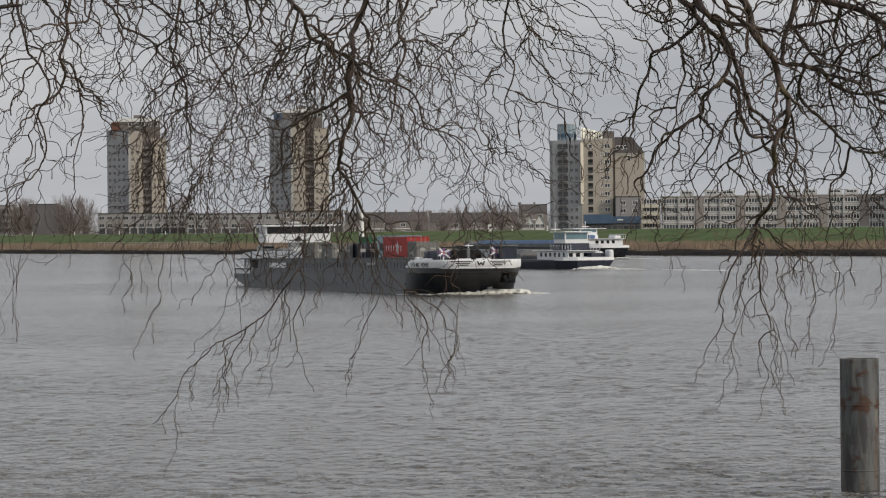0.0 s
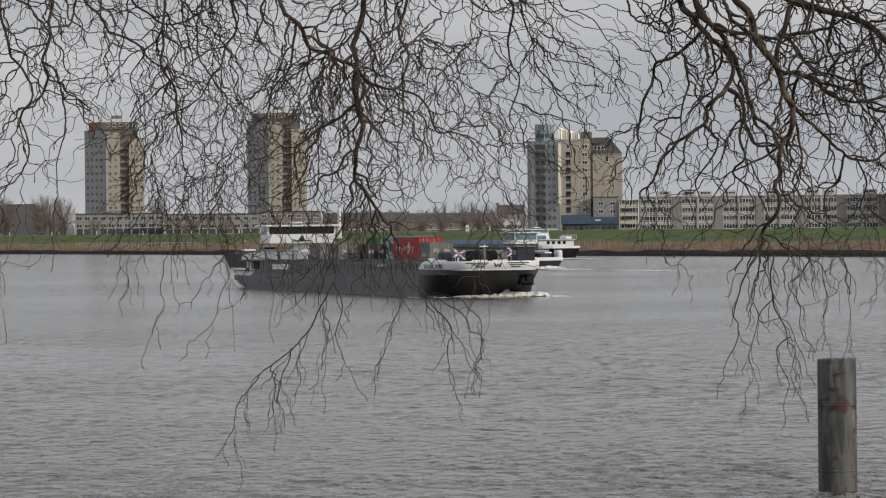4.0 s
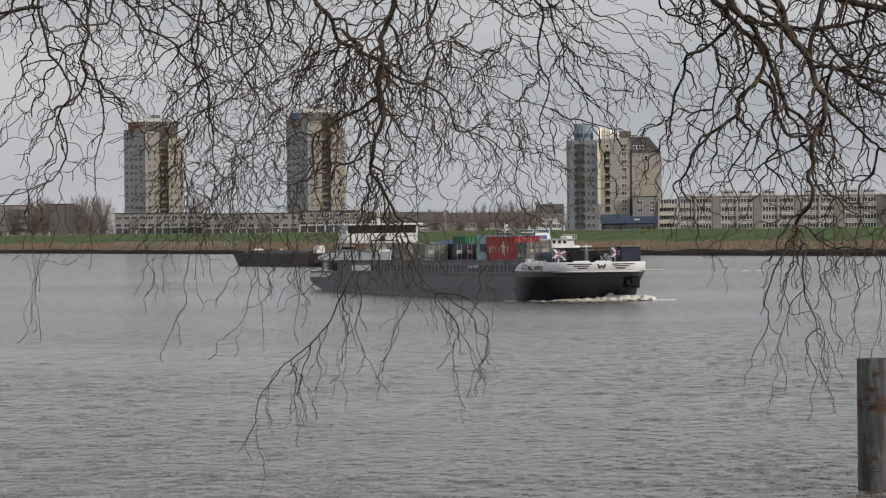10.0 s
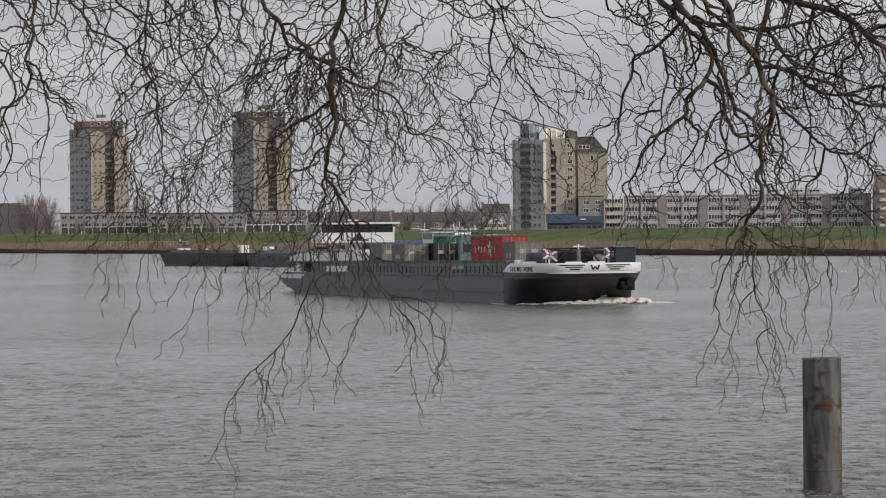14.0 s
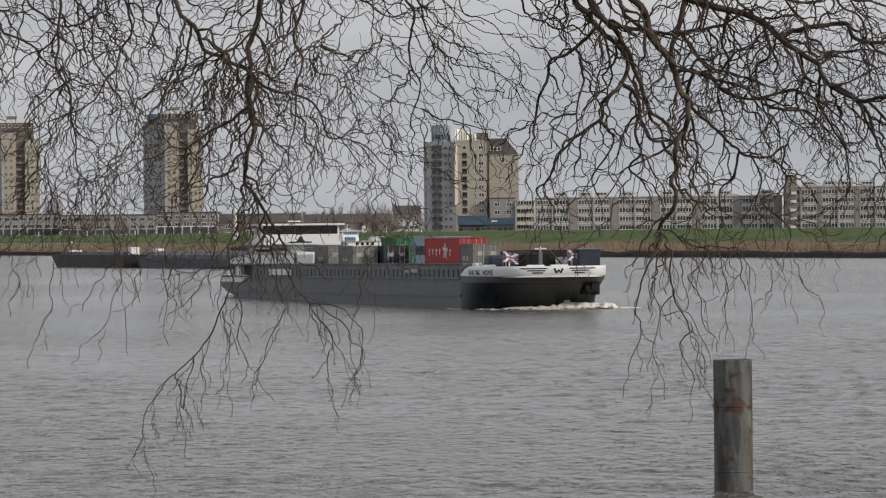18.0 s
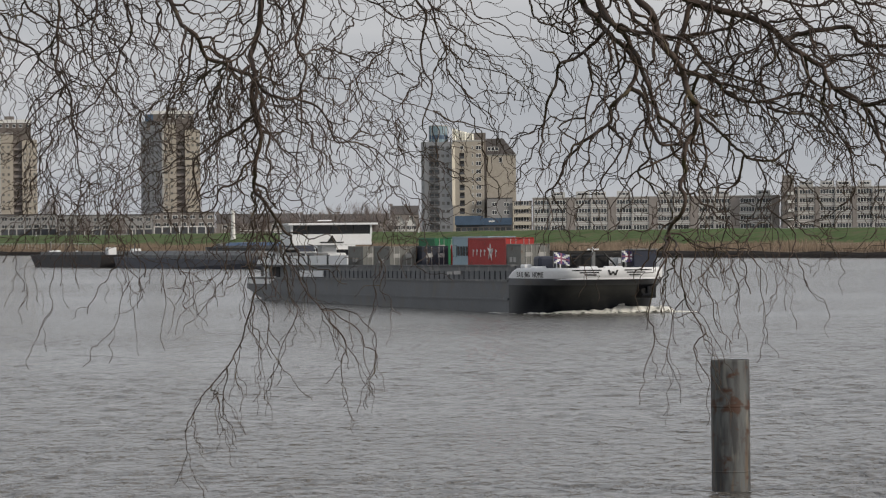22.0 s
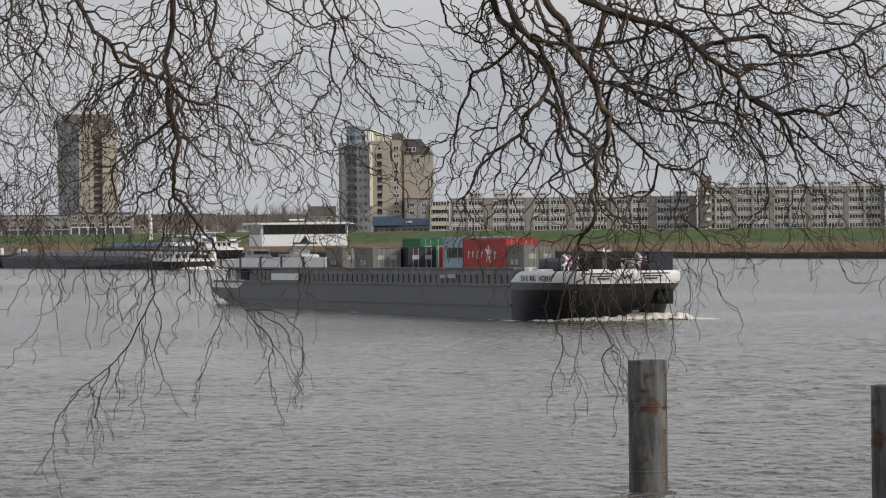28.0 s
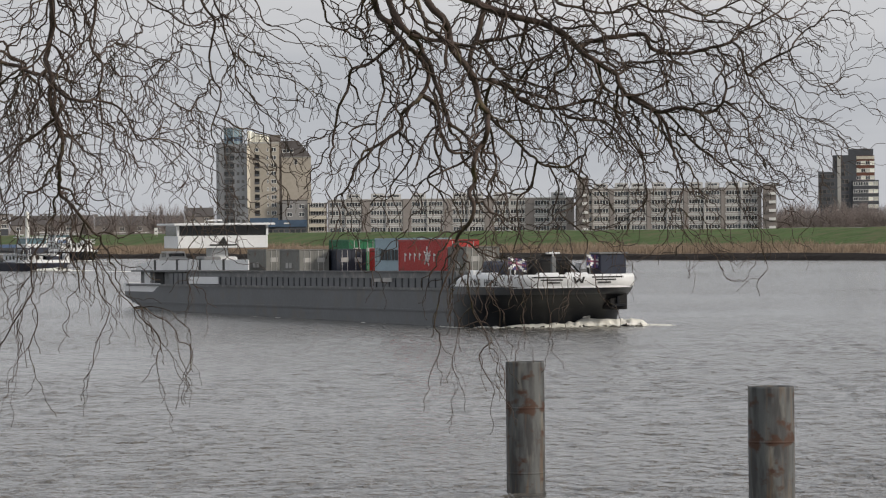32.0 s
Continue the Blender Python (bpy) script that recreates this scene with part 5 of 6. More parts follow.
def foam_bank(name, label, patches, seed):
    """Breaking water: torn white sheets, lumpy and heaped towards their middle."""
    bm = bmesh.new()
    for k, (x, y, lx, ly, h, tear) in enumerate(patches):
        step = 0.13 if lx < 6 else 0.25
        nx, ny = int(2 * lx / step), int(2 * ly / step)
        grid = {}
        for i in range(nx + 1):
            for j in range(ny + 1):
                u, v = 2 * i / nx - 1, 2 * j / ny - 1
                p = Vector((x + u * lx, y + v * ly, seed + k))
                fine = noise.noise(p * 2.3) + 0.6 * noise.noise(p * 5.1)
                inside = 1 - (u * u + v * v)
                over = inside + 0.7 * fine + 0.35 * noise.noise(p * 0.7) - tear
                if over > 0:
                    grid[i, j] = bm.verts.new((p.x, p.y, -0.02 + 0.55 * h * min(1.0, over) ** 0.7 * max(0.15, inside) ** 0.4 * (0.9 + 0.25 * noise.noise(p * 0.8) + 0.1 * fine)))
        for i, j in list(grid):
            q = [grid.get(c) for c in ((i, j), (i + 1, j), (i + 1, j + 1), (i, j + 1))]
            if all(q):
                bm.faces.new(q).smooth = True
    bmesh.ops.delete(bm, geom=[v for v in bm.verts if not v.link_faces], context="VERTS")
    return tagged(part(name, bm, FOAM), label, "foam", kind="stuff")


bow_wave = foam_bank("bow_wave", "white breaking bow wave of the barge",
                     [(-4.0, 0.0, 1.0, 5.0, 0.6, 0.05), (-4.0, 3.0, 1.1, 3.4, 1.1, -0.1), (-4.2, 5.3, 1.2, 1.4, 1.25, 0.2), (-3.2, 1.5, 1.6, 5.5, 0.1, 0.5), (-6.3, -4.1, 2.0, 1.7, 0.3, 0.35), (-11.5, -6.0, 5.0, 0.6, 0.1, 0.45),
                      (-4.6, 6.2, 1.6, 2.2, 0.4, 0.3), (-4.3, 7.2, 1.5, 1.6, 0.22, 0.35), (-30, -6.2, 14.0, 0.5, 0.05, 0.6), (-60, -6.3, 18.0, 0.5, 0.05, 0.65), (-112, -4.4, 3.2, 1.2, 0.2, 0.5)], 12)


# ---- the two vessels that run away along the far side ----
def small_window_row(parent, x0, n, pitch, y, z):
    for i in range(n):
        part("porthole", boxed((x0 + i * pitch, x0 + i * pitch + 0.7, y - 0.03, y + 0.03, z, z + 0.7)), BLACK_GLASS, parent)


def motor_vessel(label, length, hull_mat, hatch_mat, wheel_top, with_blue):
    """A loaded inland ship seen from its stern quarter: x forward from its stern, y to port."""
    t = root("inland_ship", pose(0, 0, 0), label, "ship", "ships on the far side")
    half, deck = 5.2, 1.5 if with_blue else 2.4
    outline = [(0, -2.5), (1.2, -4.6), (3.5, -half), (length - 8, -half), (length - 2.5, -3.6), (length, 0)]
    ring = outline + [(x, -y) for x, y in outline[-2::-1]]
    low = [(x * 0.985 + 1.5 if x < 4 else x - (1.5 if x > length - 9 else 0), y * (0.8 if x < 4 else 0.97)) for x, y in ring]
    bm = bmesh.new()
    a = [bm.verts.new((x, y, -0.8)) for x, y in low]
    b = [bm.verts.new((x, y, deck if x < length - 9 else deck + 0.6)) for x, y in ring]
    for i in range(len(a)):
        bm.faces.new((a[i], a[(i + 1) % len(a)], b[(i + 1) % len(a)], b[i]))
    bm.faces.new(b)
    hull = part("hull", bm, hull_mat, t)
    bm = bmesh.new()
    rim = [(x, y) for x, y in ring if x < 5]
    rim = [p for p in ring[-3:]] + [p for p in ring[:3]]
    lo = [bm.verts.new((x * 1.0 - 0.04, y * 1.01, deck - 0.05)) for x, y in rim]
    hi = [bm.verts.new((x * 1.0 - 0.04, y * 1.01, deck + 0.5)) for x, y in rim]
    for i in range(len(rim) - 1):
        bm.faces.new((lo[i], lo[i + 1], hi[i + 1], hi[i]))
    part("stern_bulwark", bm, SHIP_WHITE, hull, "white stern bulwark")
    low = 3.0 if with_blue else 4.3
    mid = 4.3 if with_blue else 5.2
    aft, side = (7.0, 2.6) if with_blue else (0.0, 4.4)
    house = part("deckhouse", boxed((4, 17, -side, side, deck, low), bevel=0.08), SHIP_WHITE, t, "white deckhouse")
    small_window_row(house, 5.2, 6, 1.9, side + 0.02, low - 0.95)
    for y in (-2.0, -0.7, 0.7, 2.0):
        part("porthole", boxed((3.95, 4.02, y - 0.35, y + 0.35, low - 0.95, low - 0.3)), BLACK_GLASS, house)
    part("boat_deck", boxed((3.4, 18.5, -side - 0.3, side + 0.3, low, low + 0.12)), SHIP_WHITE, house)
    wh = part("wheelhouse", boxed((12.6 - aft, 18 - aft, -2.1, 2.1, low + 0.13, mid), bevel=0.06), SHIP_WHITE if not with_blue else NAVY, t)
    part("window_band", boxed((13.1 - aft, 17.9 - aft, -2.1, 2.1, mid + 0.01, wheel_top - 0.2)), SHIP_WHITE, wh)
    part("rear_window", boxed((13.04 - aft, 13.1 - aft, -1.9, 1.9, mid + 0.7, wheel_top - 0.3)), TEAL_GLASS, wh)
    part("side_window", boxed((13.4 - aft, 17.6 - aft, 2.1, 2.16, mid + 0.7, wheel_top - 0.3)), TEAL_GLASS, wh)
    part("wheelhouse_roof", boxed((12.4 - aft, 18.6 - aft, -2.5 - (0 if with_blue else 1.6), 2.5 + (0 if with_blue else 1.6), wheel_top - 0.15, wheel_top), bevel=0.04), SHIP_WHITE, wh)
    part("mast", rod((15, 0, wheel_top), (15, 0, wheel_top + 1.6), 0.08), SHIP_WHITE, wh)
    part("radar", boxed((14.8, 15.2, -0.8, 0.8, wheel_top + 0.3, wheel_top + 0.45)), SHIP_WHITE, wh)
    part("tender", boxed((5, 8.6, -4.4, -2.8, 2.2 if with_blue else low + 0.12, 2.9 if with_blue else low + 0.8), bevel=0.25), SHIP_WHITE, t, "white tender on davits")
    part("deck_locker", boxed((7, 10.6, 1.0, 2.7, low + 0.12, low + 1.0), bevel=0.3), hatch_mat, t)
    part("name_strip", boxed((4, 30, -5.26, -5.21, deck - 0.25, deck + 0.05)), SHIP_WHITE, t, "white sheer strip")
    if with_blue:
        part("awning", boxed((2.2, 4.0, -3.4, -0.9, 1.5, 2.7), bevel=0.15), NAVY, t, "dark tarpaulin over the aft deck")
        part("stern_locker", boxed((1.0, 3.0, -4.6, -3.7, 1.5, 3.2), bevel=0.3), SHIP_WHITE, t, "rounded white stern locker")
    rail = None
    for i in range(8):
        for y in (-side, side):
            if rail is None:
                rail = part("rail_post", rod((0, 0, 0), (0, 0, 0.95), 0.045, 5), SHIP_WHITE, t)
                rail.location = (2.6 + i * 1.2, y, low + 0.12)
            else:
                again(rail, 2.6 + i * 1.2, y, low + 0.12)
    part("rail_bar", rod((2.6, -side, low + 1.07), (11.2, -side, low + 1.07), 0.05, 5), SHIP_WHITE, t)
    part("coaming", boxed((20, length - 11, -4.4, 4.4, deck, deck + 1.0)), SHIP_GREY, t)
    n = int((length - 32) / 8.2)
    hatch = None
    for i in range(n):
        if hatch is None:
            bm = bmesh.new()
            prism([(-4.3, 0), (4.3, 0), (3.4, 0.75), (-3.4, 0.75)], 0, 7.9, bm)
            for v in bm.verts:
                v.co = Vector((v.co.z, v.co.x, v.co.y))
            bmesh.ops.recalc_face_normals(bm, faces=bm.faces)
            hatch = part("hatch_cover", bm, hatch_mat, t)
            hatch.location = (20.5, 0, deck + 1.0)
        else:
            again(hatch, 20.5 + i * 8.2, 0, deck + 1.0)
    part("foredeck_gear", boxed((length - 9, length - 6, -2, 2, deck + 0.6, deck + 1.5), (length - 5, length - 4.85, -0.08, 0.08, deck + 0.6, 4.8), bevel=0.02), SHIP_GREY, t)
    return t


ship_near = motor_vessel("dark blue inland ship with white deckhouse and hatches", 100.0, HULL_BLUE, SHIP_GREY, 6.3, True)
ship_far = motor_vessel("dark inland ship with white stern and blue hatches", 88.0, HULL_BLACK, SHIP_BLUE, 6.8, False)


def pushed_barge():
    t = root("pushed_barge", pose(0, 0, 0), "dark empty pushed barge ahead of the blue ship", "barge")
    ring = [(0, -5), (44, -5.2), (48, -3.6), (49, 0), (48, 3.6), (44, 5.2), (0, 5)]
    low = [(2, -4.8), (40, -5.0), (44, -3.6), (45, 0), (44, 3.6), (40, 5.0), (2, 4.8)]
    bm = bmesh.new()
    a = [bm.verts.new((x, y, -0.8)) for x, y in low]
    b = [bm.verts.new((x, y, 2.5)) for x, y in ring]
    for i in range(7):
        bm.faces.new((a[i], a[(i + 1) % 7], b[(i + 1) % 7], b[i]))
    bm.faces.new(b)
    part("hull", bm, HULL_DULL, t)
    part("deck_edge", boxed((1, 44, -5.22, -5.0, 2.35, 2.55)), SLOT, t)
    part("coaming", boxed((3, 40, -4.2, 4.2, 2.5, 3.1)), SHIP_GREY, t)
    part("winch", boxed((0.6, 2.4, -3.6, -1.8, 2.5, 3.7), bevel=0.15), SHIP_WHITE, t)
    part("winch", boxed((0.6, 2.4, 1.6, 3.4, 2.5, 4.0), bevel=0.15), SHIP_WHITE, t)
    part("bollard", rod((42, -4.4, 2.5), (42, -4.4, 3.3), 0.25, 10), SHIP_WHITE, t)
    part("bow_winch", boxed((43, 44.5, -1.2, 1.2, 2.5, 3.4), bevel=0.1), SHIP_WHITE, t)
    part("bow_mast", rod((46, 0, 2.5), (46, 0, 5.2), 0.07), SHIP_GREY, t)
    part("bow_light", boxed((45.9, 46.1, -0.12, 0.12, 4.9, 5.2)), SHIP_WHITE, t)
    return t


push = pushed_barge()
wake_near = foam_bank("stern_wake", "white propeller wash behind the ship", [(-2.5, 0, 3.5, 4.4, 1.1, 0.25), (-12, 0, 10, 3.4, 0.3, 0.35), (-40, 0, 22, 3.0, 0.12, 0.5), (-85, 0, 30, 2.2, 0.06, 0.6), (-150, 1, 40, 2.0, 0.05, 0.65)], 21)
wake_far = foam_bank("stern_wake", "white propeller wash behind the ship", [(-2, 0, 3, 4, 0.4, 0.35), (-16, 0, 12, 3, 0.1, 0.5)], 22)


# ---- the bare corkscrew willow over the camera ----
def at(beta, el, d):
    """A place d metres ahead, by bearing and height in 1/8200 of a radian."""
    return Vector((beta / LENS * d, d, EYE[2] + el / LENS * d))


def curl(p, d, length, r0, r1, rng, droop, step=0.0125, swing=1.0):
    """A sinuous corkscrew twig from p along d: points and radii."""
    n = max(6, int(length / step))
    pts, radii = [p.copy()], [r0]
    d = d.normalized()
    ph, ph2 = rng.uniform(0, 6.28), rng.uniform(0, 6.28)
    fr, swing = 6.283 * step / rng.uniform(0.05, 0.105), swing * rng.uniform(0.3, 0.75)
    for i in range(n):
        side = Vector((d.z, 0, -d.x))
        d = (d + Vector((rng.gauss(0, 0.07), rng.gauss(0, 0.04), -droop * 0.6 + rng.gauss(0, 0.05)))).normalized()
        go = d + side * (swing * math.sin(ph + i * fr) + rng.gauss(0, 0.2)) + Vector((0, 0.4 * math.sin(ph2 + i * fr), 0))
        p = p + go.normalized() * step
        pts.append(p.copy())
        radii.append(r0 + (r1 - r0) * (i + 1) / n)
        if rng.random() < 0.06:
            ph += rng.uniform(1.0, 2.5)
    return pts, radii


def branch_out(bm, pts, radii, rng, every, length, level, droop, hang=False):
    """Side twigs along a branch, and their own side twigs."""
    walked, nxt = 0.0, rng.uniform(0.3, 1.0) * every
    for i in range(1, len(pts)):
        walked += (pts[i] - pts[i - 1]).length
        if walked < nxt:
            continue
        nxt = walked + every * rng.uniform(0.5, 1.5)
        d = (pts[i] - pts[max(0, i - 3)]).normalized()
        side = Vector((d.z, 0, -d.x)) * rng.choice((-1, 1))
        if hang:
            go = d * 0.5 + side * rng.uniform(0.1, 0.6) + Vector((0, rng.uniform(-0.2, 0.2), -0.9))
        else:
            go = d * rng.uniform(0.6, 1.4) + side * rng.uniform(0.4, 1.0) + Vector((0, rng.uniform(-0.5, 0.5), 0.05))
        ln = length * rng.uniform(0.45, 1.25)
        r0 = min(radii[i] * 0.75, (0.0040, 0.0025, 0.0014)[level]) if not hang else min(radii[i] * 0.7, 0.0012)
        q, rr = curl(pts[i], go, ln, r0, (0.0015, 0.0010, 0.0007)[level], rng, droop, swing=0.65 if hang else 1.0)
        tube(bm, q, rr, 4 if level == 0 else 3)
        if level < 2 and not (hang and rng.random() < 0.5):
            branch_out(bm, q, rr, rng, every * (0.85 if level == 0 else 1.25), length * (0.62 if level == 0 else 0.6), level + 1, droop, hang)


def limb_points(ctrl, rng, step=0.014, wobble=0.007):
    """A knotted, winding line through control places."""
    out = []
    c = [ctrl[0] * 2 - ctrl[1], *ctrl, ctrl[-1] * 2 - ctrl[-2]]
    ph, ph2, wind_len = rng.uniform(0, 6.28), rng.uniform(0, 6.28), rng.uniform(0.09, 0.15) * step / 0.014
    far = 0.0
    for i in range(1, len(c) - 2):
        n = max(2, int((c[i + 1] - c[i]).length / step))
        for k in range(n):
            u = k / n
            p = 0.5 * (2 * c[i] + (c[i + 1] - c[i - 1]) * u + (2 * c[i - 1] - 5 * c[i] + 4 * c[i + 1] - c[i + 2]) * u * u
                       + (3 * c[i] - c[i - 1] - 3 * c[i + 1] + c[i + 2]) * u ** 3)
            far += step
            a = wobble * (math.sin(ph + far * 6.283 / wind_len) + 0.7 * math.sin(ph2 * 2 + far * 2.9 / wind_len))
            b = wobble * (math.sin(ph2 + far * 4.1 / wind_len) + 0.5 * math.sin(ph * 3 + far * 9.7 / wind_len))
            out.append(p + Vector((a, b, 0.6 * b)) + Vector((rng.gauss(0, 0.0008), 0, rng.gauss(0, 0.0008))))
    out.append(ctrl[-1].copy())
    return out


TREE_BASE = Vector((-5.5, 1.5, 5.0))
willow = root("corkscrew_willow", Matrix.Translation(TREE_BASE), "bare corkscrew willow with drooping twisted twigs", "tree")


SPINE = {}


def flat(p, q):
    """Distance across the view."""
    return math.hypot(p.x - q.x, p.z - q.z)


BRANCHES = {}


def limb(key, r0, r1, *line):
    """One limb of a bough: first and last radius, places as (bearing, height)."""
    BRANCHES.setdefault(key, []).append((line, r0, r1))


def bough(key, name, seed, depth, every=0.09, length=0.34, droop=0.10, parent=None, hang=False, wobble=0.0045):
    """A rigid group of limbs with their twigs. Its origin is where its first limb enters."""
    limbs = BRANCHES[key]
    rng = random.Random(seed)
    bm = bmesh.new()
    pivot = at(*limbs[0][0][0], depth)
    hung = BOUGHS[parent] if parent else None
    spine = []
    if hung:
        start = pivot
        pivot = min(SPINE[parent], key=lambda p: flat(p, start)).copy()
    for line, r0, r1 in limbs:
        off = rng.uniform(-0.3, 0.3) if wobble > 0.003 else rng.uniform(-0.05, 0.05)
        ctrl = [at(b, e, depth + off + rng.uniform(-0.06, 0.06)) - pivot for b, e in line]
        if line[0][1] > 385 and not hung:
            ctrl.insert(0, ctrl[0] + (ctrl[0] - ctrl[1]).normalized() * 0.1 + Vector((0, 0, 0.16)))
        if hung:
            grown = spine or [Vector((0, 0, 0))]
        if hung or (spine and line[0][1] <= 385):
            near = min(grown if hung else spine, key=lambda p: flat(p, ctrl[0]))
            ctrl[0:1] = [near] if flat(near, ctrl[0]) < 0.06 else [near, ctrl[0]]
        pts = limb_points(ctrl, rng, wobble=wobble)
        radii = [r0 + (r1 - r0) * i / (len(pts) - 1) for i in range(len(pts))]
        spine += pts
        tube(bm, pts, radii, 7 if r0 > 0.006 else 5)
        end, rr = curl(pts[-1], pts[-1] - pts[-4], (0.16 if wobble > 0.003 and not hang else 0.04) + 20 * r1, r1, 0.0009, rng, droop)
        tube(bm, end, rr, 5)
        spine += end
        if every and not hang:
            branch_out(bm, end, rr, rng, every, length * 0.7, 1, droop, hang)
        if every:
            branch_out(bm, pts, radii, rng, every, length, 1 if hang else 0, droop, hang)
    for f in bm.faces:
        f.smooth = True
    SPINE[key] = [p + pivot for p in spine]
    ob = part(name, bm, TWIG, hung[0] if hung else willow)
    base = Matrix.Translation(pivot - (hung[2] if hung else TREE_BASE))
    ob.matrix_local = base
    return ob, base, pivot
BOUGHS = {}
limb("a", 0.0050, 0.0015, (-1065, 450), (-1050, 415), (-1040, 355), (-1025, 315), (-1005, 295), (-995, 245), (-1015, 205), (-1000, 145), (-1015, 105), (-1065, 80))
limb("a", 0.0054, 0.0031, (-960, 455), (-960, 360), (-970, 310), (-970, 260), (-995, 235))
limb("a", 0.0039, 0.0024, (-1035, 450), (-1005, 415), (-975, 375), (-960, 360))
limb("a", 0.0039, 0.0024, (-910, 445), (-925, 380), (-960, 370))
limb("a", 0.0031, 0.0011, (-970, 310), (-945, 290), (-940, 245), (-930, 205), (-945, 165), (-950, 80))
limb("a", 0.0019, 0.0007, (-1025, 315), (-1070, 300), (-1065, 260), (-1085, 245), (-1115, 240))
limb("a", 0.0039, 0.0031, (-1145, 385), (-1115, 385), (-1085, 400), (-1060, 405))
BOUGHS["a"] = bough("a", "bough", 11, 11.0, every=0.085, length=0.22, droop=0.09)

limb("b", 0.0054, 0.0015, (-765, 455), (-760, 360), (-770, 310), (-755, 265), (-745, 230), (-740, 180), (-735, 100))
limb("b", 0.0054, 0.0024, (-910, 445), (-875, 390), (-855, 365), (-825, 350), (-800, 320), (-765, 295))
limb("b", 0.0046, 0.0015, (-650, 450), (-635, 380), (-650, 330), (-675, 280), (-725, 230), (-785, 205))
limb("b", 0.0031, 0.0011, (-760, 355), (-805, 315), (-825, 280), (-810, 235))
limb("b", 0.0039, 0.0011, (-690, 440), (-705, 350), (-685, 280), (-660, 240), (-665, 165), (-675, 90))
limb("b", 0.0046, 0.0024, (-825, 445), (-785, 390), (-745, 370), (-705, 385))
limb("b", 0.0024, 0.0009, (-755, 265), (-795, 240), (-825, 195), (-805, 145))
BOUGHS["b"] = bough("b", "bough", 12, 11.8, every=0.058, length=0.27, droop=0.08)

limb("c", 0.0089, 0.0035, (-405, 450), (-410, 410), (-435, 355), (-440, 305), (-440, 235), (-440, 190), (-460, 135), (-455, 105), (-440, 75), (-420, 35))
limb("c", 0.0063, 0.0046, (-565, 440), (-535, 380), (-505, 335), (-470, 315), (-440, 295))
limb("c", 0.0046, 0.0015, (-440, 235), (-475, 220), (-505, 200), (-545, 180), (-565, 165), (-555, 120), (-560, 80))
limb("c", 0.0046, 0.0015, (-420, 400), (-465, 345), (-495, 340), (-530, 305), (-560, 260))
limb("c", 0.0039, 0.0011, (-440, 295), (-400, 265), (-355, 255), (-310, 205), (-305, 180), (-255, 160), (-180, 95))
limb("c", 0.0057, 0.0015, (-335, 445), (-355, 365), (-345, 315), (-355, 280), (-355, 255), (-370, 200), (-380, 140))
limb("c", 0.0039, 0.0011, (-535, 380), (-545, 325), (-585, 275), (-605, 230), (-635, 205))
limb("c", 0.0031, 0.0009, (-345, 315), (-305, 330), (-275, 305), (-255, 260), (-225, 210))
limb("c", 0.0031, 0.0010, (-465, 345), (-505, 270), (-505, 205), (-525, 140), (-520, 80))
BOUGHS["c"] = bough("c", "bough", 13, 11.2, every=0.054, length=0.25, droop=0.075)

limb("d", 0.0048, 0.0016, (-175, 440), (-150, 375), (-165, 300), (-140, 260), (-155, 205), (-155, 175))
limb("d", 0.0040, 0.0012, (-150, 440), (-135, 375), (-120, 315), (-100, 250), (-65, 230))
limb("d", 0.0040, 0.0016, (-275, 435), (-225, 395), (-185, 375), (-155, 390))
limb("d", 0.0025, 0.0008, (-225, 395), (-215, 355), (-175, 340), (-110, 345))
limb("d", 0.0024, 0.0011, (-72, 394), (-33, 374), (-3, 353), (17, 323), (36, 293))
limb("d", 0.0024, 0.0011, (-108, 315), (-73, 289), (-34, 284), (6, 268), (36, 238), (65, 168))
limb("d", 0.0024, 0.0011, (-264, 276), (-234, 246), (-194, 226), (-159, 220))
limb("d", 0.0024, 0.0011, (-103, 345), (-53, 314), (-13, 308))
limb("d", 0.0024, 0.0011, (-144, 205), (-114, 195), (-75, 189), (-25, 174))
limb("d", 0.0024, 0.0011, (-312, 427), (-273, 377), (-232, 386), (-213, 366))
limb("d", 0.0024, 0.0011, (-313, 327), (-273, 307), (-243, 316), (-213, 296), (-174, 265))
limb("d", 0.0024, 0.0011, (-113, 285), (-84, 244), (-54, 214), (-40, 189))
limb("d", 0.0024, 0.0011, (-212, 428), (-188, 376), (-152, 385))
limb("d", 0.0024, 0.0011, (-112, 427), (-73, 379), (-23, 344), (17, 343))
BOUGHS["d"] = bough("d", "bough", 14, 11.7, every=0.11, length=0.22, droop=0.09)

limb("e", 0.0104, 0.0039, (148, 430), (159, 388), (177, 369), (187, 352), (207, 332), (221, 317), (241, 295), (250, 277), (243, 252), (220, 222), (205, 207), (200, 182), (175, 162), (150, 146))
limb("e", 0.0097, 0.0036, (172, 429), (192, 375), (212, 352), (232, 332), (241, 312), (251, 292), (256, 267), (271, 242), (280, 206), (287, 191), (305, 176), (325, 158), (345, 146))
limb("e", 0.0059, 0.0029, (241, 249), (260, 222), (268, 202), (268, 177), (280, 156), (295, 138), (335, 140))
limb("e", 0.0111, 0.0044, (240, 429), (272, 377), (284, 346), (291, 321), (311, 296), (326, 276), (336, 246), (345, 221), (353, 206), (353, 181), (345, 156), (337, 144), (332, 116), (330, 86), (322, 66), (330, 41), (318, 11), (303, -9), (301, -26))
limb("e", 0.0049, 0.0029, (181, 329), (154, 303), (131, 291), (114, 285), (108, 263), (101, 238), (90, 213), (83, 193), (80, 168), (82, 148))
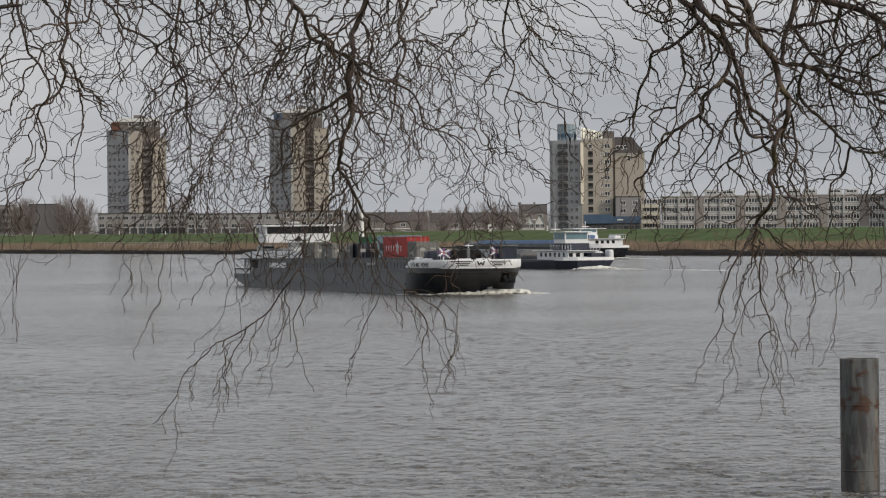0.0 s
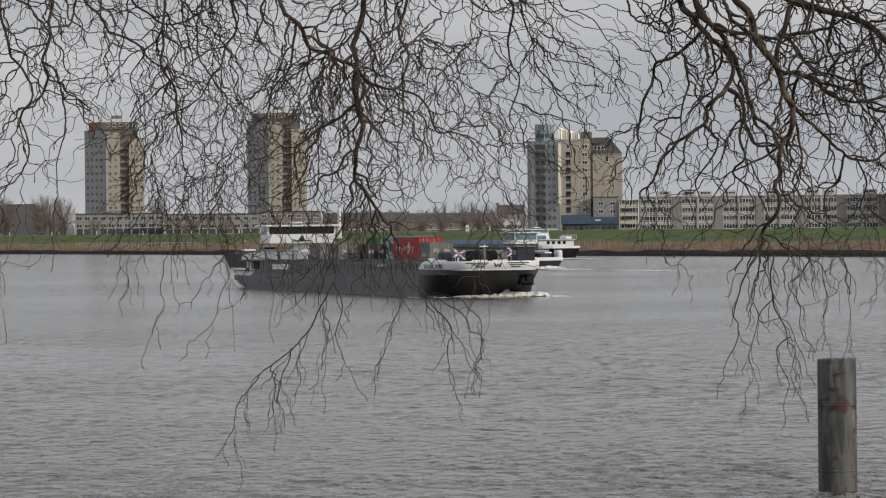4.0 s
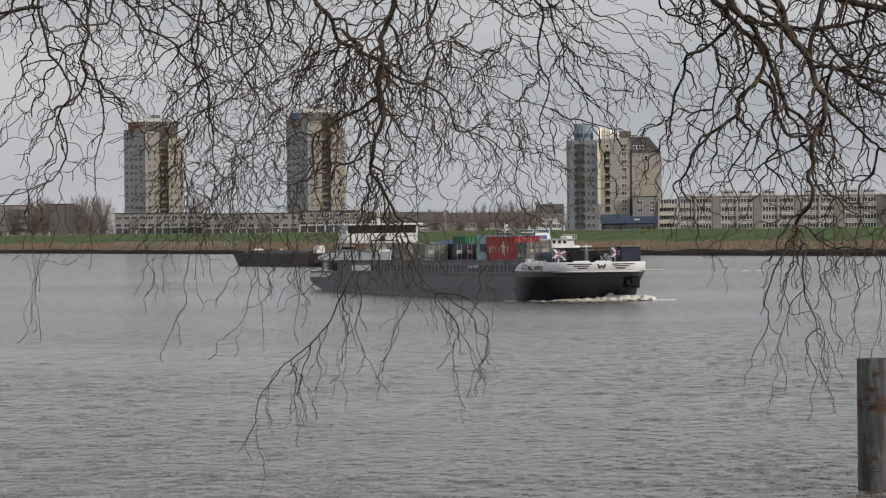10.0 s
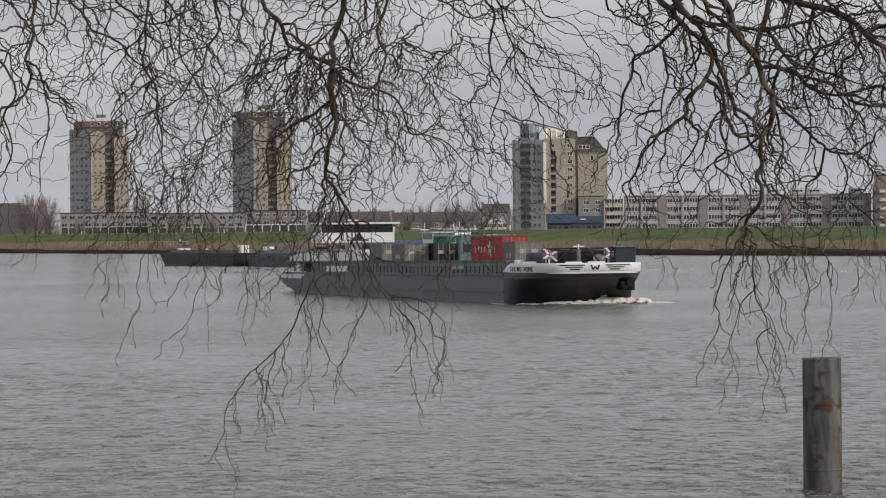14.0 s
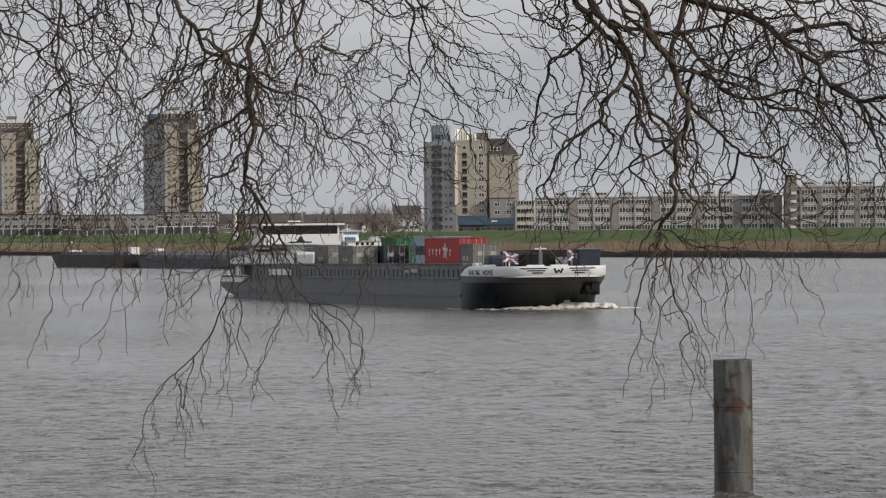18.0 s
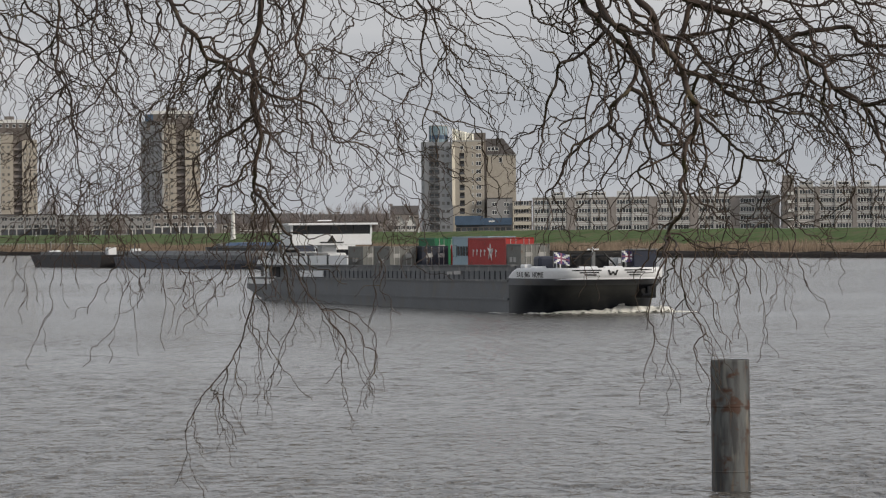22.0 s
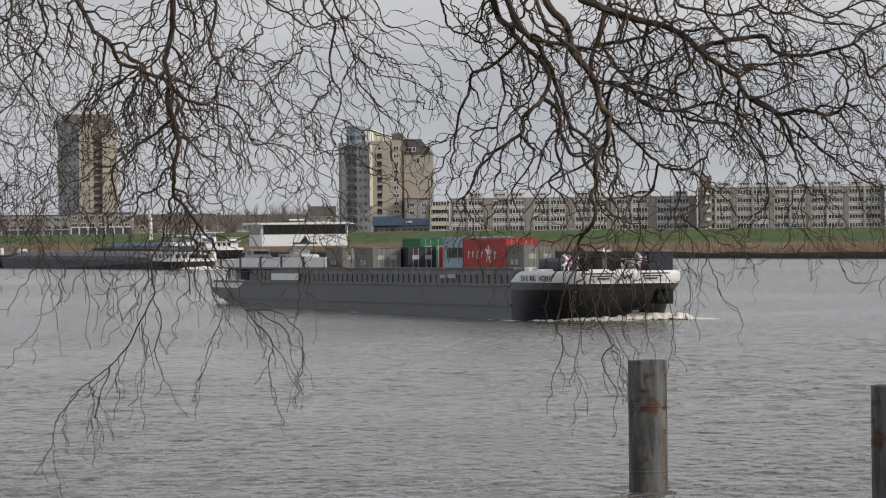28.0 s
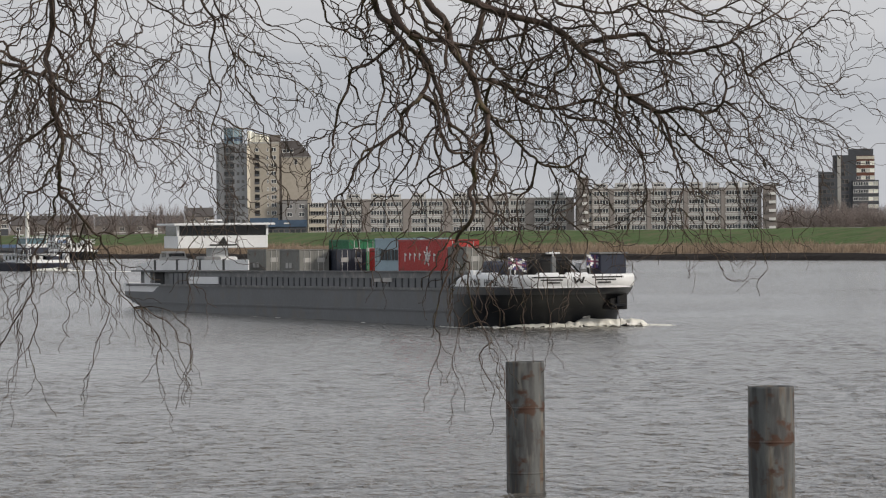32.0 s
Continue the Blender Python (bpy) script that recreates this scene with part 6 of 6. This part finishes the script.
limb("e", 0.0039, 0.0018, (164, 310), (166, 278), (168, 248), (163, 218), (157, 188), (155, 158), (139, 123))
limb("e", 0.0034, 0.0023, (54, 431), (67, 388), (69, 368), (87, 358), (107, 350), (122, 340), (152, 343), (178, 327))
limb("e", 0.0036, 0.0017, (201, 322), (213, 299), (216, 277), (214, 262), (204, 252), (211, 235), (187, 222), (175, 202))
limb("e", 0.0029, 0.0016, (159, 187), (125, 186), (110, 173), (125, 158), (140, 146), (149, 136))
limb("e", 0.0072, 0.0039, (183, 387), (217, 349), (247, 340), (277, 335), (302, 331), (327, 326))
limb("e", 0.0065, 0.0046, (221, 429), (242, 372), (257, 352), (287, 326))
limb("e", 0.0039, 0.0016, (265, 192), (260, 157), (269, 117), (249, 92), (274, 61), (284, 41))
limb("e", 0.0036, 0.0016, (200, 179), (220, 147), (204, 107), (184, 77), (189, 47))
limb("e", 0.0034, 0.0016, (150, 146), (124, 118), (109, 78), (84, 58), (93, 28))
limb("e", 0.0039, 0.0016, (353, 186), (365, 151), (369, 106), (354, 76), (369, 35), (353, 6))
limb("e", 0.0034, 0.0016, (335, 138), (299, 116), (269, 102), (239, 87), (219, 57))
BOUGHS["e"] = bough("e", "bough", 15, 11.5, every=0.085, length=0.2, droop=0.085, wobble=0.0022)

limb("f", 0.0119, 0.0041, (303, 428), (327, 406), (367, 391), (417, 375), (457, 363), (487, 350), (517, 324), (537, 304), (562, 289), (587, 274), (591, 254), (611, 233), (636, 218), (661, 203), (671, 188), (686, 142))
limb("f", 0.0077, 0.0020, (517, 324), (547, 334), (577, 339), (607, 342), (638, 343), (647, 323), (672, 311), (697, 311), (728, 312), (758, 320), (788, 330), (818, 352), (849, 366), (874, 381), (889, 396))
limb("f", 0.0077, 0.0024, (324, 278), (356, 266), (386, 255), (416, 245), (451, 235), (471, 215), (486, 194))
limb("f", 0.0067, 0.0024, (366, 263), (396, 255), (411, 235), (426, 223), (456, 215), (491, 214), (526, 199))
limb("f", 0.0050, 0.0022, (349, 331), (371, 296), (386, 271), (416, 265), (446, 255), (486, 240))
limb("f", 0.0058, 0.0035, (327, 326), (357, 334), (377, 336), (407, 343), (427, 350), (452, 363))
limb("f", 0.0050, 0.0020, (353, 211), (370, 191), (385, 180), (405, 160), (425, 140), (445, 120), (470, 110), (505, 114), (523, 129), (520, 94), (529, 69), (514, 44), (484, 29))
limb("f", 0.0063, 0.0028, (606, 238), (636, 223), (661, 206), (707, 214), (732, 207), (757, 207), (777, 227), (784, 252), (772, 277))
limb("f", 0.0050, 0.0022, (473, 427), (488, 400), (528, 389), (568, 382), (598, 389), (613, 394), (633, 373), (658, 358), (668, 343), (672, 318))
limb("f", 0.0041, 0.0015, (793, 332), (808, 312), (821, 273), (848, 291), (878, 306), (899, 321), (919, 346), (944, 363), (970, 385), (1000, 382))
limb("f", 0.0022, 0.0012, (821, 271), (832, 241), (847, 211), (832, 186), (852, 166), (887, 148))
limb("f", 0.0020, 0.0011, (888, 309), (908, 281), (928, 255), (963, 250), (984, 265))
limb("f", 0.0020, 0.0011, (848, 293), (873, 261), (898, 236), (912, 200), (937, 185), (968, 197))
limb("f", 0.0022, 0.0011, (828, 271), (857, 221), (887, 196), (915, 180), (922, 145), (947, 120))
limb("f", 0.0041, 0.0017, (671, 203), (716, 162), (746, 132), (786, 101), (836, 76))
limb("f", 0.0036, 0.0015, (727, 207), (756, 182), (776, 152), (796, 111), (831, 71))
limb("f", 0.0041, 0.0017, (658, 203), (676, 163), (695, 112), (710, 72), (725, 57))
limb("f", 0.0045, 0.0017, (589, 254), (586, 204), (616, 153), (635, 113), (637, 53), (624, 33))
limb("f", 0.0045, 0.0020, (545, 299), (561, 254), (546, 204), (575, 164))
limb("f", 0.0031, 0.0012, (779, 227), (817, 191), (826, 151), (866, 101))
limb("f", 0.0022, 0.0011, (700, 82), (699, 22), (708, -10), (722, -30))
limb("f", 0.0020, 0.0011, (786, 101), (800, 60), (815, 20))
limb("f", 0.0047, 0.0020, (497, 345), (502, 294), (476, 265), (486, 204), (515, 154))
limb("f", 0.0041, 0.0018, (427, 360), (417, 315), (431, 275), (406, 225), (420, 175), (415, 115))
limb("f", 0.0041, 0.0018, (486, 204), (526, 194), (566, 189), (596, 163), (625, 133))
limb("f", 0.0047, 0.0018, (618, 426), (648, 388), (678, 383), (708, 373), (748, 367), (798, 362), (839, 346))
limb("f", 0.0041, 0.0017, (689, 425), (713, 393), (748, 377), (779, 392), (819, 407), (859, 386), (889, 371), (914, 379))
limb("f", 0.0031, 0.0012, (758, 317), (778, 292), (762, 252), (772, 202), (797, 171))
limb("f", 0.0036, 0.0015, (445, 120), (434, 75), (409, 55), (413, 5), (403, -35))
limb("f", 0.0034, 0.0014, (537, 284), (571, 244), (626, 238), (687, 263), (717, 267), (722, 237))
limb("f", 0.0028, 0.0014, (484, 34), (514, 4), (533, -26), (528, -56))
limb("f", 0.0028, 0.0014, (470, 110), (484, 64), (474, 24), (493, -6))
limb("f", 0.0047, 0.0017, (388, 428), (392, 376), (382, 336), (401, 295), (386, 245))
limb("f", 0.0047, 0.0017, (438, 427), (447, 385), (472, 365), (477, 325), (461, 285), (471, 235))
limb("f", 0.0047, 0.0017, (528, 426), (538, 374), (562, 349), (567, 314), (597, 294), (637, 283), (677, 273))
limb("f", 0.0041, 0.0020, (568, 426), (583, 364), (577, 339))
limb("f", 0.0045, 0.0015, (638, 425), (653, 373), (678, 343), (687, 303), (677, 253))
limb("f", 0.0047, 0.0022, (358, 428), (377, 366), (367, 326))
limb("f", 0.0041, 0.0017, (411, 255), (436, 295), (472, 310), (497, 345))
limb("f", 0.0041, 0.0017, (587, 272), (627, 293), (677, 298), (717, 282))
limb("f", 0.0041, 0.0017, (486, 215), (536, 229), (576, 214), (616, 188), (646, 153))
BOUGHS["f"] = bough("f", "bough", 16, 12.1, every=0.06, length=0.19, droop=0.065, wobble=0.0022)

# long sprays that hang from the boughs and swing on their own
limb("g", 0.0030, 0.0010, (-461, 109), (-468, 64), (-477, 39), (-479, 14), (-492, -11), (-493, -51), (-498, -81), (-513, -116), (-529, -141), (-539, -171), (-559, -191), (-590, -216), (-615, -236), (-632, -250), (-651, -280), (-666, -325), (-682, -360))
limb("g", 0.0016, 0.0008, (-559, -191), (-585, -251), (-600, -291))
limb("g", 0.0016, 0.0008, (-600, -223), (-585, -261), (-575, -281))
limb("g", 0.0016, 0.0008, (-493, -71), (-478, -132), (-489, -182), (-474, -222))
limb("g", 0.0015, 0.0008, (-513, -116), (-499, -171), (-520, -231))
BOUGHS["g"] = bough("g", "hanging_spray", 17, 11.2, every=0.085, length=0.13, droop=0.12, hang=True, parent="c")
limb("i", 0.0030, 0.0010, (-461, 104), (-448, 98), (-441, 58), (-431, 28), (-412, -2), (-402, -32), (-382, -62), (-368, -93), (-353, -113), (-333, -138), (-318, -163), (-314, -193), (-319, -243))
limb("i", 0.0018, 0.0008, (-348, -113), (-328, -123), (-288, -153), (-278, -184), (-258, -194), (-269, -234), (-274, -254))
limb("i", 0.0016, 0.0008, (-353, -113), (-293, -123), (-268, -154), (-253, -184), (-274, -244))
limb("i", 0.0018, 0.0008, (-415, 3), (-403, -82), (-398, -122), (-419, -172), (-434, -212), (-449, -247))
limb("i", 0.0016, 0.0008, (-333, -138), (-303, -183), (-289, -224))
BOUGHS["i"] = bough("i", "hanging_spray", 19, 11.2, every=0.085, length=0.11, droop=0.12, hang=True, parent="c")
limb("h", 0.0036, 0.0010, (302, -20), (284, -53), (264, -98), (248, -127), (243, -157), (251, -172), (233, -217), (217, -257))
limb("h", 0.0030, 0.0009, (302, -20), (314, -58), (308, -118), (323, -163), (332, -198), (342, -228), (347, -268))
limb("h", 0.0026, 0.0009, (302, -18), (334, -39), (364, -59), (383, -69), (363, -89), (343, -108), (358, -149), (362, -208))
limb("h", 0.0022, 0.0009, (294, -58), (278, -118), (283, -158), (293, -178), (323, -173), (342, -198), (362, -248))
limb("h", 0.0020, 0.0009, (324, -33), (373, -59), (393, -79), (405, -119), (407, -159), (392, -209))
limb("h", 0.0018, 0.0008, (373, -59), (423, -64), (443, -80), (447, -139), (440, -219))
limb("h", 0.0018, 0.0008, (308, -118), (293, -158), (267, -218), (272, -267))
limb("h", 0.0018, 0.0008, (332, -198), (312, -218), (331, -278), (321, -318))
BOUGHS["h"] = bough("h", "hanging_spray", 18, 11.5, every=0.075, length=0.12, droop=0.1, hang=True, parent="e")
limb("k0", 0.0017, 0.0007, (-745, 80), (-760, 0), (-790, -60), (-800, -130), (-830, -190))
BOUGHS["k0"] = bough("k0", "hanging_spray", 200, 11.8, every=0.1, length=0.14, droop=0.12, hang=True, parent="b")
limb("k1", 0.0017, 0.0007, (-700, 90), (-690, 10), (-665, -60), (-690, -140), (-730, -190))
BOUGHS["k1"] = bough("k1", "hanging_spray", 201, 11.8, every=0.1, length=0.14, droop=0.12, hang=True, parent="b")
limb("k2", 0.0011, 0.0006, (-760, 30), (-830, -30), (-850, -100))
BOUGHS["k2"] = bough("k2", "hanging_spray", 202, 11.8, every=0.1, length=0.14, droop=0.12, hang=True, parent="b")
limb("k3", 0.0014, 0.0006, (-680, 60), (-620, -10), (-590, -90), (-600, -160))
BOUGHS["k3"] = bough("k3", "hanging_spray", 203, 11.8, every=0.1, length=0.14, droop=0.12, hang=True, parent="b")
limb("l0", 0.0012, 0.0006, (-1060, 120), (-1075, 30), (-1060, -60), (-1085, -150))
BOUGHS["l0"] = bough("l0", "hanging_spray", 230, 11.0, every=0.14, length=0.14, droop=0.18, hang=True, parent="a")
limb("l1", 0.0011, 0.0006, (-1000, 110), (-1020, 20), (-1050, -60), (-1070, -130))
BOUGHS["l1"] = bough("l1", "hanging_spray", 231, 11.0, every=0.14, length=0.14, droop=0.18, hang=True, parent="a")
limb("j0", 0.0011, 0.0006, (470, 70), (492, 20), (520, -20), (530, -70), (528, -110))
BOUGHS["j0"] = bough("j0", "hanging_spray", 240, 12.0, every=0.12, length=0.11, droop=0.1, hang=True, parent="f")

def trunk():
    rng = random.Random(30)
    foot = Vector((0, 0, -0.3))
    crown = Vector((0.6, 1.2, 3.4))
    tube_pts = limb_points([foot, Vector((0.1, 0.3, 1.4)), crown], rng, 0.2, 0.03)
    bm = tube(bmesh.new(), tube_pts, [0.34 - 0.14 * i / len(tube_pts) for i in range(len(tube_pts))], 12)
    for f in bm.faces:
        f.smooth = True
    part("trunk", bm, BARK, willow)
    for key, lift in (("a", 1.0), ("b", 1.3), ("c", 1.6), ("d", 1.7), ("e", 2.0), ("f", 2.2)):
        ob, base, _ = BOUGHS[key]
        end = base.translation + Vector((0, 0, 0.16))
        mid = crown.lerp(end, 0.55) + Vector((0, 0, lift * 0.7))
        pts = limb_points([crown, mid, end], rng, 0.2, 0.02)
        r1 = 0.018 if key in "ef" else 0.010
        bm = tube(bmesh.new(), pts, [0.09 + (r1 - 0.09) * (i / (len(pts) - 1)) ** 0.6 for i in range(len(pts))], 8)
        for f in bm.faces:
            f.smooth = True
        part("limb", bm, BARK, willow)


trunk()


# ---- what moves ----
def barge_pose(t):
    """The run of the stem down the river."""
    return pose(-13.83 + 1.13 * t - 0.002 * t * t, 480.6 - 5.172 * t, 0, 0, 0, 15.1 - 90)


def away_pose(x, y, speed, t):
    turn = radians(24.2)
    return pose(x - speed * t * math.sin(turn), y + speed * t * math.cos(turn), 0, 0, 0, 90 + 24.2)


# how the boughs ride on the wind: seconds, turn in degrees, shift to the right and rise in 1/8200 of their distance
SWAY_E = [
    (0, -1.4, -38, 23), (0.5, 0.6, -53, 16), (1, 3.0, -59, 10), (1.5, 2.7, -51, 23), (2, -0.6, -35, 19), (2.5, 1.4, -47, 12),
    (3, 1.6, -34, 9), (3.5, -0.6, 9, 13), (5.5, 0.2, -7, -15), (6, 0.9, 19, -5), (6.5, 2.1, 12, 14), (7, 2.3, -21, 2),
    (7.5, 1.0, -38, -9), (8, 4.9, -33, 28), (8.5, -2.0, -11, 33), (9, 1.5, -31, -3), (9.5, -0.9, -19, -6), (10, 0.6, -12, 19),
    (10.5, 3.0, -33, 26), (11, 0.8, -50, 9), (11.5, 0.4, -26, 6), (12, 2.4, 7, 10), (12.5, 1.3, 5, 13), (13, 2.1, -20, 9),
    (13.5, 1.5, -17, 18), (15.5, 0.4, 10, 14), (16, -0.2, -6, -1), (16.5, -2.0, -14, -13), (17, 0.5, -8, 9), (17.5, 0.4, 0, 31),
    (18, 0.5, 0, 14), (18.5, 0.3, -3, 3), (19, 0.7, 4, 21), (19.5, 0.9, 11, 28), (20, 0.7, 19, 12), (20.5, 1.0, 35, 10),
    (21, 1.5, 63, 18), (21.5, 2.1, 56, 6), (22, 0.5, 20, 7), (22.5, 1.0, 13, 11), (23, 0.5, 30, -14), (23.5, 0.5, 46, -30),
    (24, 1.0, 26, -16), (24.5, 0.5, 1, 3), (26.5, -0.6, -7, -3), (27, 0.7, 11, 13), (27.5, -0.8, 27, -2), (28, -0.4, 14, -9),
    (28.5, -0.0, -1, 6), (29, -0.6, 13, 1), (29.5, 0.1, 20, -6), (30, -0.9, 11, -2), (30.5, -0.0, -4, 2), (31, 0.0, 0, 0),
    (31.5, 0.1, 13, -1), (32, -0.8, 18, 0),
]
SWAY_C = [
    (0, -1.2, -19, 5), (0.5, -0.9, -28, 5), (1, -1.2, -27, -6), (1.5, -1.1, -21, 6), (2, -4.0, -28, 9), (2.5, -1.5, -29, -2),
    (3, 1.6, -16, -5), (3.5, 4.0, 7, -4), (6, 8.9, 22, -22), (6.5, 6.0, 22, -6), (7, 4.4, 4, -17), (7.5, 3.4, -7, -13),
    (8, 3.4, -4, -2), (8.5, -0.0, -10, 10), (9, -1.1, -7, -5), (9.5, 0.2, 1, -24), (10, 0.0, 0, 0), (10.5, 0.2, -17, 5),
    (11, -3.0, -19, -4), (11.5, 0.0, -2, -7), (12, 3.1, 28, -18), (12.5, 4.0, 26, -20), (13, 3.6, 1, -5), (13.5, 1.1, 0, -3),
    (15.5, 4.1, 17, -20), (16, 4.6, 14, -27), (16.5, 1.3, 0, -29), (17, 3.6, 6, -24), (17.5, 6.1, 8, -3), (18, 3.0, 11, -13),
    (18.5, 4.0, 9, -19), (19, 5.9, 8, -14), (19.5, 4.2, 11, -6), (20, 6.2, 24, -10), (20.5, 7.4, 29, -21), (21, 8.7, 44, -20),
    (21.5, 13.2, 33, -29), (22, 5.9, 14, -24), (22.5, 3.2, 4, -17), (23, 7.7, 21, -34), (23.5, 8.5, 33, -56), (24, 7.1, 25, -40),
    (24.5, 6.2, 11, -25), (26.5, 1.5, -2, -24), (27, 9.0, 6, -14), (27.5, 12.6, 8, -30), (28, 8.3, 3, -31), (28.5, 4.6, 1, -22),
    (29, 7.0, 4, -22), (29.5, 10.3, 6, -30), (30, 7.6, 3, -28), (30.5, 2.4, -0, -20), (31, 3.4, 0, -23), (31.5, 9.2, 5, -25),
    (32, 10.3, 6, -25),
]
SWAY_D = [
    (0, 0.0, -31, 30), (0.5, 0.0, -41, 23), (1, 0.0, -43, 14), (1.5, 0.0, -34, 25), (2, 0.0, -45, 22), (2.5, 0.0, -43, 14),
    (3, 0.0, -16, 17), (3.5, 0.0, 19, 21), (5.5, 0.0, 8, -25), (6, 0.0, 45, -19), (6.5, 0.0, 31, -5), (7, 0.0, 11, -13),
    (7.5, 0.0, -8, -15), (8, 0.0, -2, 1), (8.5, 0.0, -4, 9), (9, 0.0, -14, -11), (9.5, 0.0, -6, -26), (10, 0.0, 0, 0),
    (10.5, 0.0, -21, 2), (11, 0.0, -31, -10), (11.5, 0.0, -11, -9), (12, 0.0, 29, -13), (12.5, 0.0, 33, -9), (13, 0.0, 10, -5),
    (13.5, 0.0, 1, -4), (15.5, 0.0, 33, 0), (16, 0.0, 27, -8), (16.5, 0.0, 4, -18), (17, 0.0, 18, -3), (17.5, 0.0, 31, 19),
    (18, 0.0, 24, 2), (18.5, 0.0, 18, -4), (19, 0.0, 29, 3), (19.5, 0.0, 30, 11), (20, 0.0, 47, 9), (20.5, 0.0, 60, -1),
    (21, 0.0, 86, 6), (21.5, 0.0, 83, -0), (22, 0.0, 49, -2), (22.5, 0.0, 24, -5), (23, 0.0, 51, -16), (23.5, 0.0, 60, -35),
    (24, 0.0, 54, -20), (24.5, 0.0, 32, -6), (26.5, 0.0, 3, -16), (27, 0.0, 44, 1), (27.5, 0.0, 45, -17), (28, 0.0, 34, -16),
    (28.5, 0.0, 16, -8), (29, 0.0, 31, -11), (29.5, 0.0, 40, -17), (30, 0.0, 28, -14), (30.5, 0.0, 13, -8), (31, 0.0, 15, -12),
    (31.5, 0.0, 37, -10), (32, 0.0, 38, -11),
]
SWAY_A = [
    (0, 0.0, -7, 3), (0.5, 0.0, -8, 0), (1, 0.0, -6, -2), (1.5, 0.0, -5, -2), (2, 0.0, -5, 1), (2.5, 0.0, -4, -3),
    (3, 0.0, -3, -2), (3.5, 0.0, 2, -2), (5.5, 0.0, 3, -5), (6, 0.0, 5, -8), (6.5, 0.0, 3, -4), (7, 0.0, 2, -7),
    (7.5, 0.0, -2, -7), (8, 0.0, -1, -3), (8.5, 0.0, -1, 3), (9, 0.0, -2, -4), (9.5, 0.0, -2, -6), (10, 0.0, 0, 0),
    (10.5, 0.0, -3, -1), (11, 0.0, -5, -1), (11.5, 0.0, -2, -2), (12, 0.0, 2, -5), (12.5, 0.0, 2, -4), (13, 0.0, 1, -4),
    (13.5, 0.0, -1, -2),
]
# the long spray's own swing
SWING = [
    (0, 10.8), (0.5, 8.0), (1, 6.0), (1.5, 7.5), (2, 13.8), (2.5, 11.9), (3, 4.6), (3.5, 4.5), (5.8, -10.9), (6, -16.3), (6.5, -5.8), (7, -7.2), (7.5, -10.2), (8, -2.9),
    (8.5, -2.4), (9, 4.3), (9.5, 1.6), (10, 0.0), (10.5, 3.0), (11, 2.0), (11.5, 3.1), (12, -5.6), (12.5, -9.2), (13, -8.5), (13.5, -2.0), (16, -7.5), (17, -3.0), (18, -3.0),
    (19, -17.2), (20, -3.0), (21, 3.8), (22, -10.6), (23, -3.0), (24, -5.0), (27, -2.0), (28, 1.0), (29, -1.0), (30, 5.0), (31, 3.0), (32, 5.0),
]


def gust(t, rate, ph):
    return math.sin(t * rate * 2.1 + ph) + 0.5 * math.sin(t * rate * 3.7 + ph * 2)


def ride(rows, t):
    """Turn, shift and rise at a time."""
    return [float(np.interp(t, [r[0] for r in rows], [r[k] for r in rows])) for k in (1, 2, 3)]


def sway(key, depth, rows):
    """Keys a bough from rows of seconds, turn to the right, shift and rise."""
    ob, base, _ = BOUGHS[key]
    unit = depth / LENS
    walk(ob, [(t, base @ pose(side * unit, 0, rise * unit, 0.3 * turn, -turn, 0)) for t, turn, side, rise in rows])


def motions():
    times = list(range(0, 33, 2))
    walk(barge, [(t, barge_pose(t)) for t in times])
    walk(bow_wave, [(t, barge_pose(t)) for t in times])
    for ob, m in cargo:
        walk(ob, [(t, barge_pose(t) @ m) for t in times])
    for ob in (ship_near, wake_near):
        walk(ob, [(t, away_pose(-3.8, 772.0, 2.98, t)) for t in (0, 16, 32)])
    ahead = Matrix.Translation((100.5, 0, 0))
    walk(push, [(t, away_pose(-3.8, 772.0, 2.98, t) @ ahead) for t in (0, 16, 32)])
    for ob in (ship_far, wake_far):
        walk(ob, [(t, away_pose(-0.4, 1041.0, 3.71, t)) for t in (0, 16, 32)])
    walk(waves, [(0, pose(-9, 3, 0)), (32, pose(9, -3, 0))])
    fine = [i * 0.5 for i in range(65)]
    sway("e", 11.5, [(t, *ride(SWAY_E, t)) for t in fine])
    sway("f", 12.1, [(t, *(k * v for k, v in zip((0.3, 0.65, 0.85), ride(SWAY_E, t)))) for t in fine])
    sway("c", 11.2, [(t, *ride(SWAY_C, t)) for t in fine])
    sway("d", 11.7, [(t, *ride(SWAY_D, t)) for t in fine])
    sway("a", 11.0, [(t, *ride(SWAY_A, t)) for t in fine])
    sway("b", 11.8, [(t, *(0.4 * v for v in ride(SWAY_C, t))) for t in fine])
    sway("g", 11.2, [(t, -float(np.interp(t, [r[0] for r in SWING], [r[1] for r in SWING])) - ride(SWAY_C, t)[0], 0, 0) for t in fine])
    sway("i", 11.2, [(t, -0.4 * ride(SWAY_C, t)[0] + 1.2 * gust(t, 0.9, 1.0), 0, 0) for t in fine])
    sway("h", 11.5, [(t, 2.0 + 0.1 * ride(SWAY_E, t)[1] + 0.8 * gust(t, 0.8, 0.3) + 4.0 * min(1.0, max(0.0, (t - 14) / 3)), 0, 0) for t in fine])
    for key, amp, rate, ph in ((f"{k}{i}", 1.6, 0.9 + 0.07 * i, i * 1.3) for k, n in (("k", 4), ("l", 2)) for i in range(n)):
        sway(key, 11.5, [(t, amp * gust(t, rate, ph), 0, 0) for t in fine])
    sway("j0", 11.5, [(t, 1.6 * gust(t, 0.9, 0) - 3.0 * min(3.0, max(0.0, t - 26)), 0, 0) for t in fine])


motions()
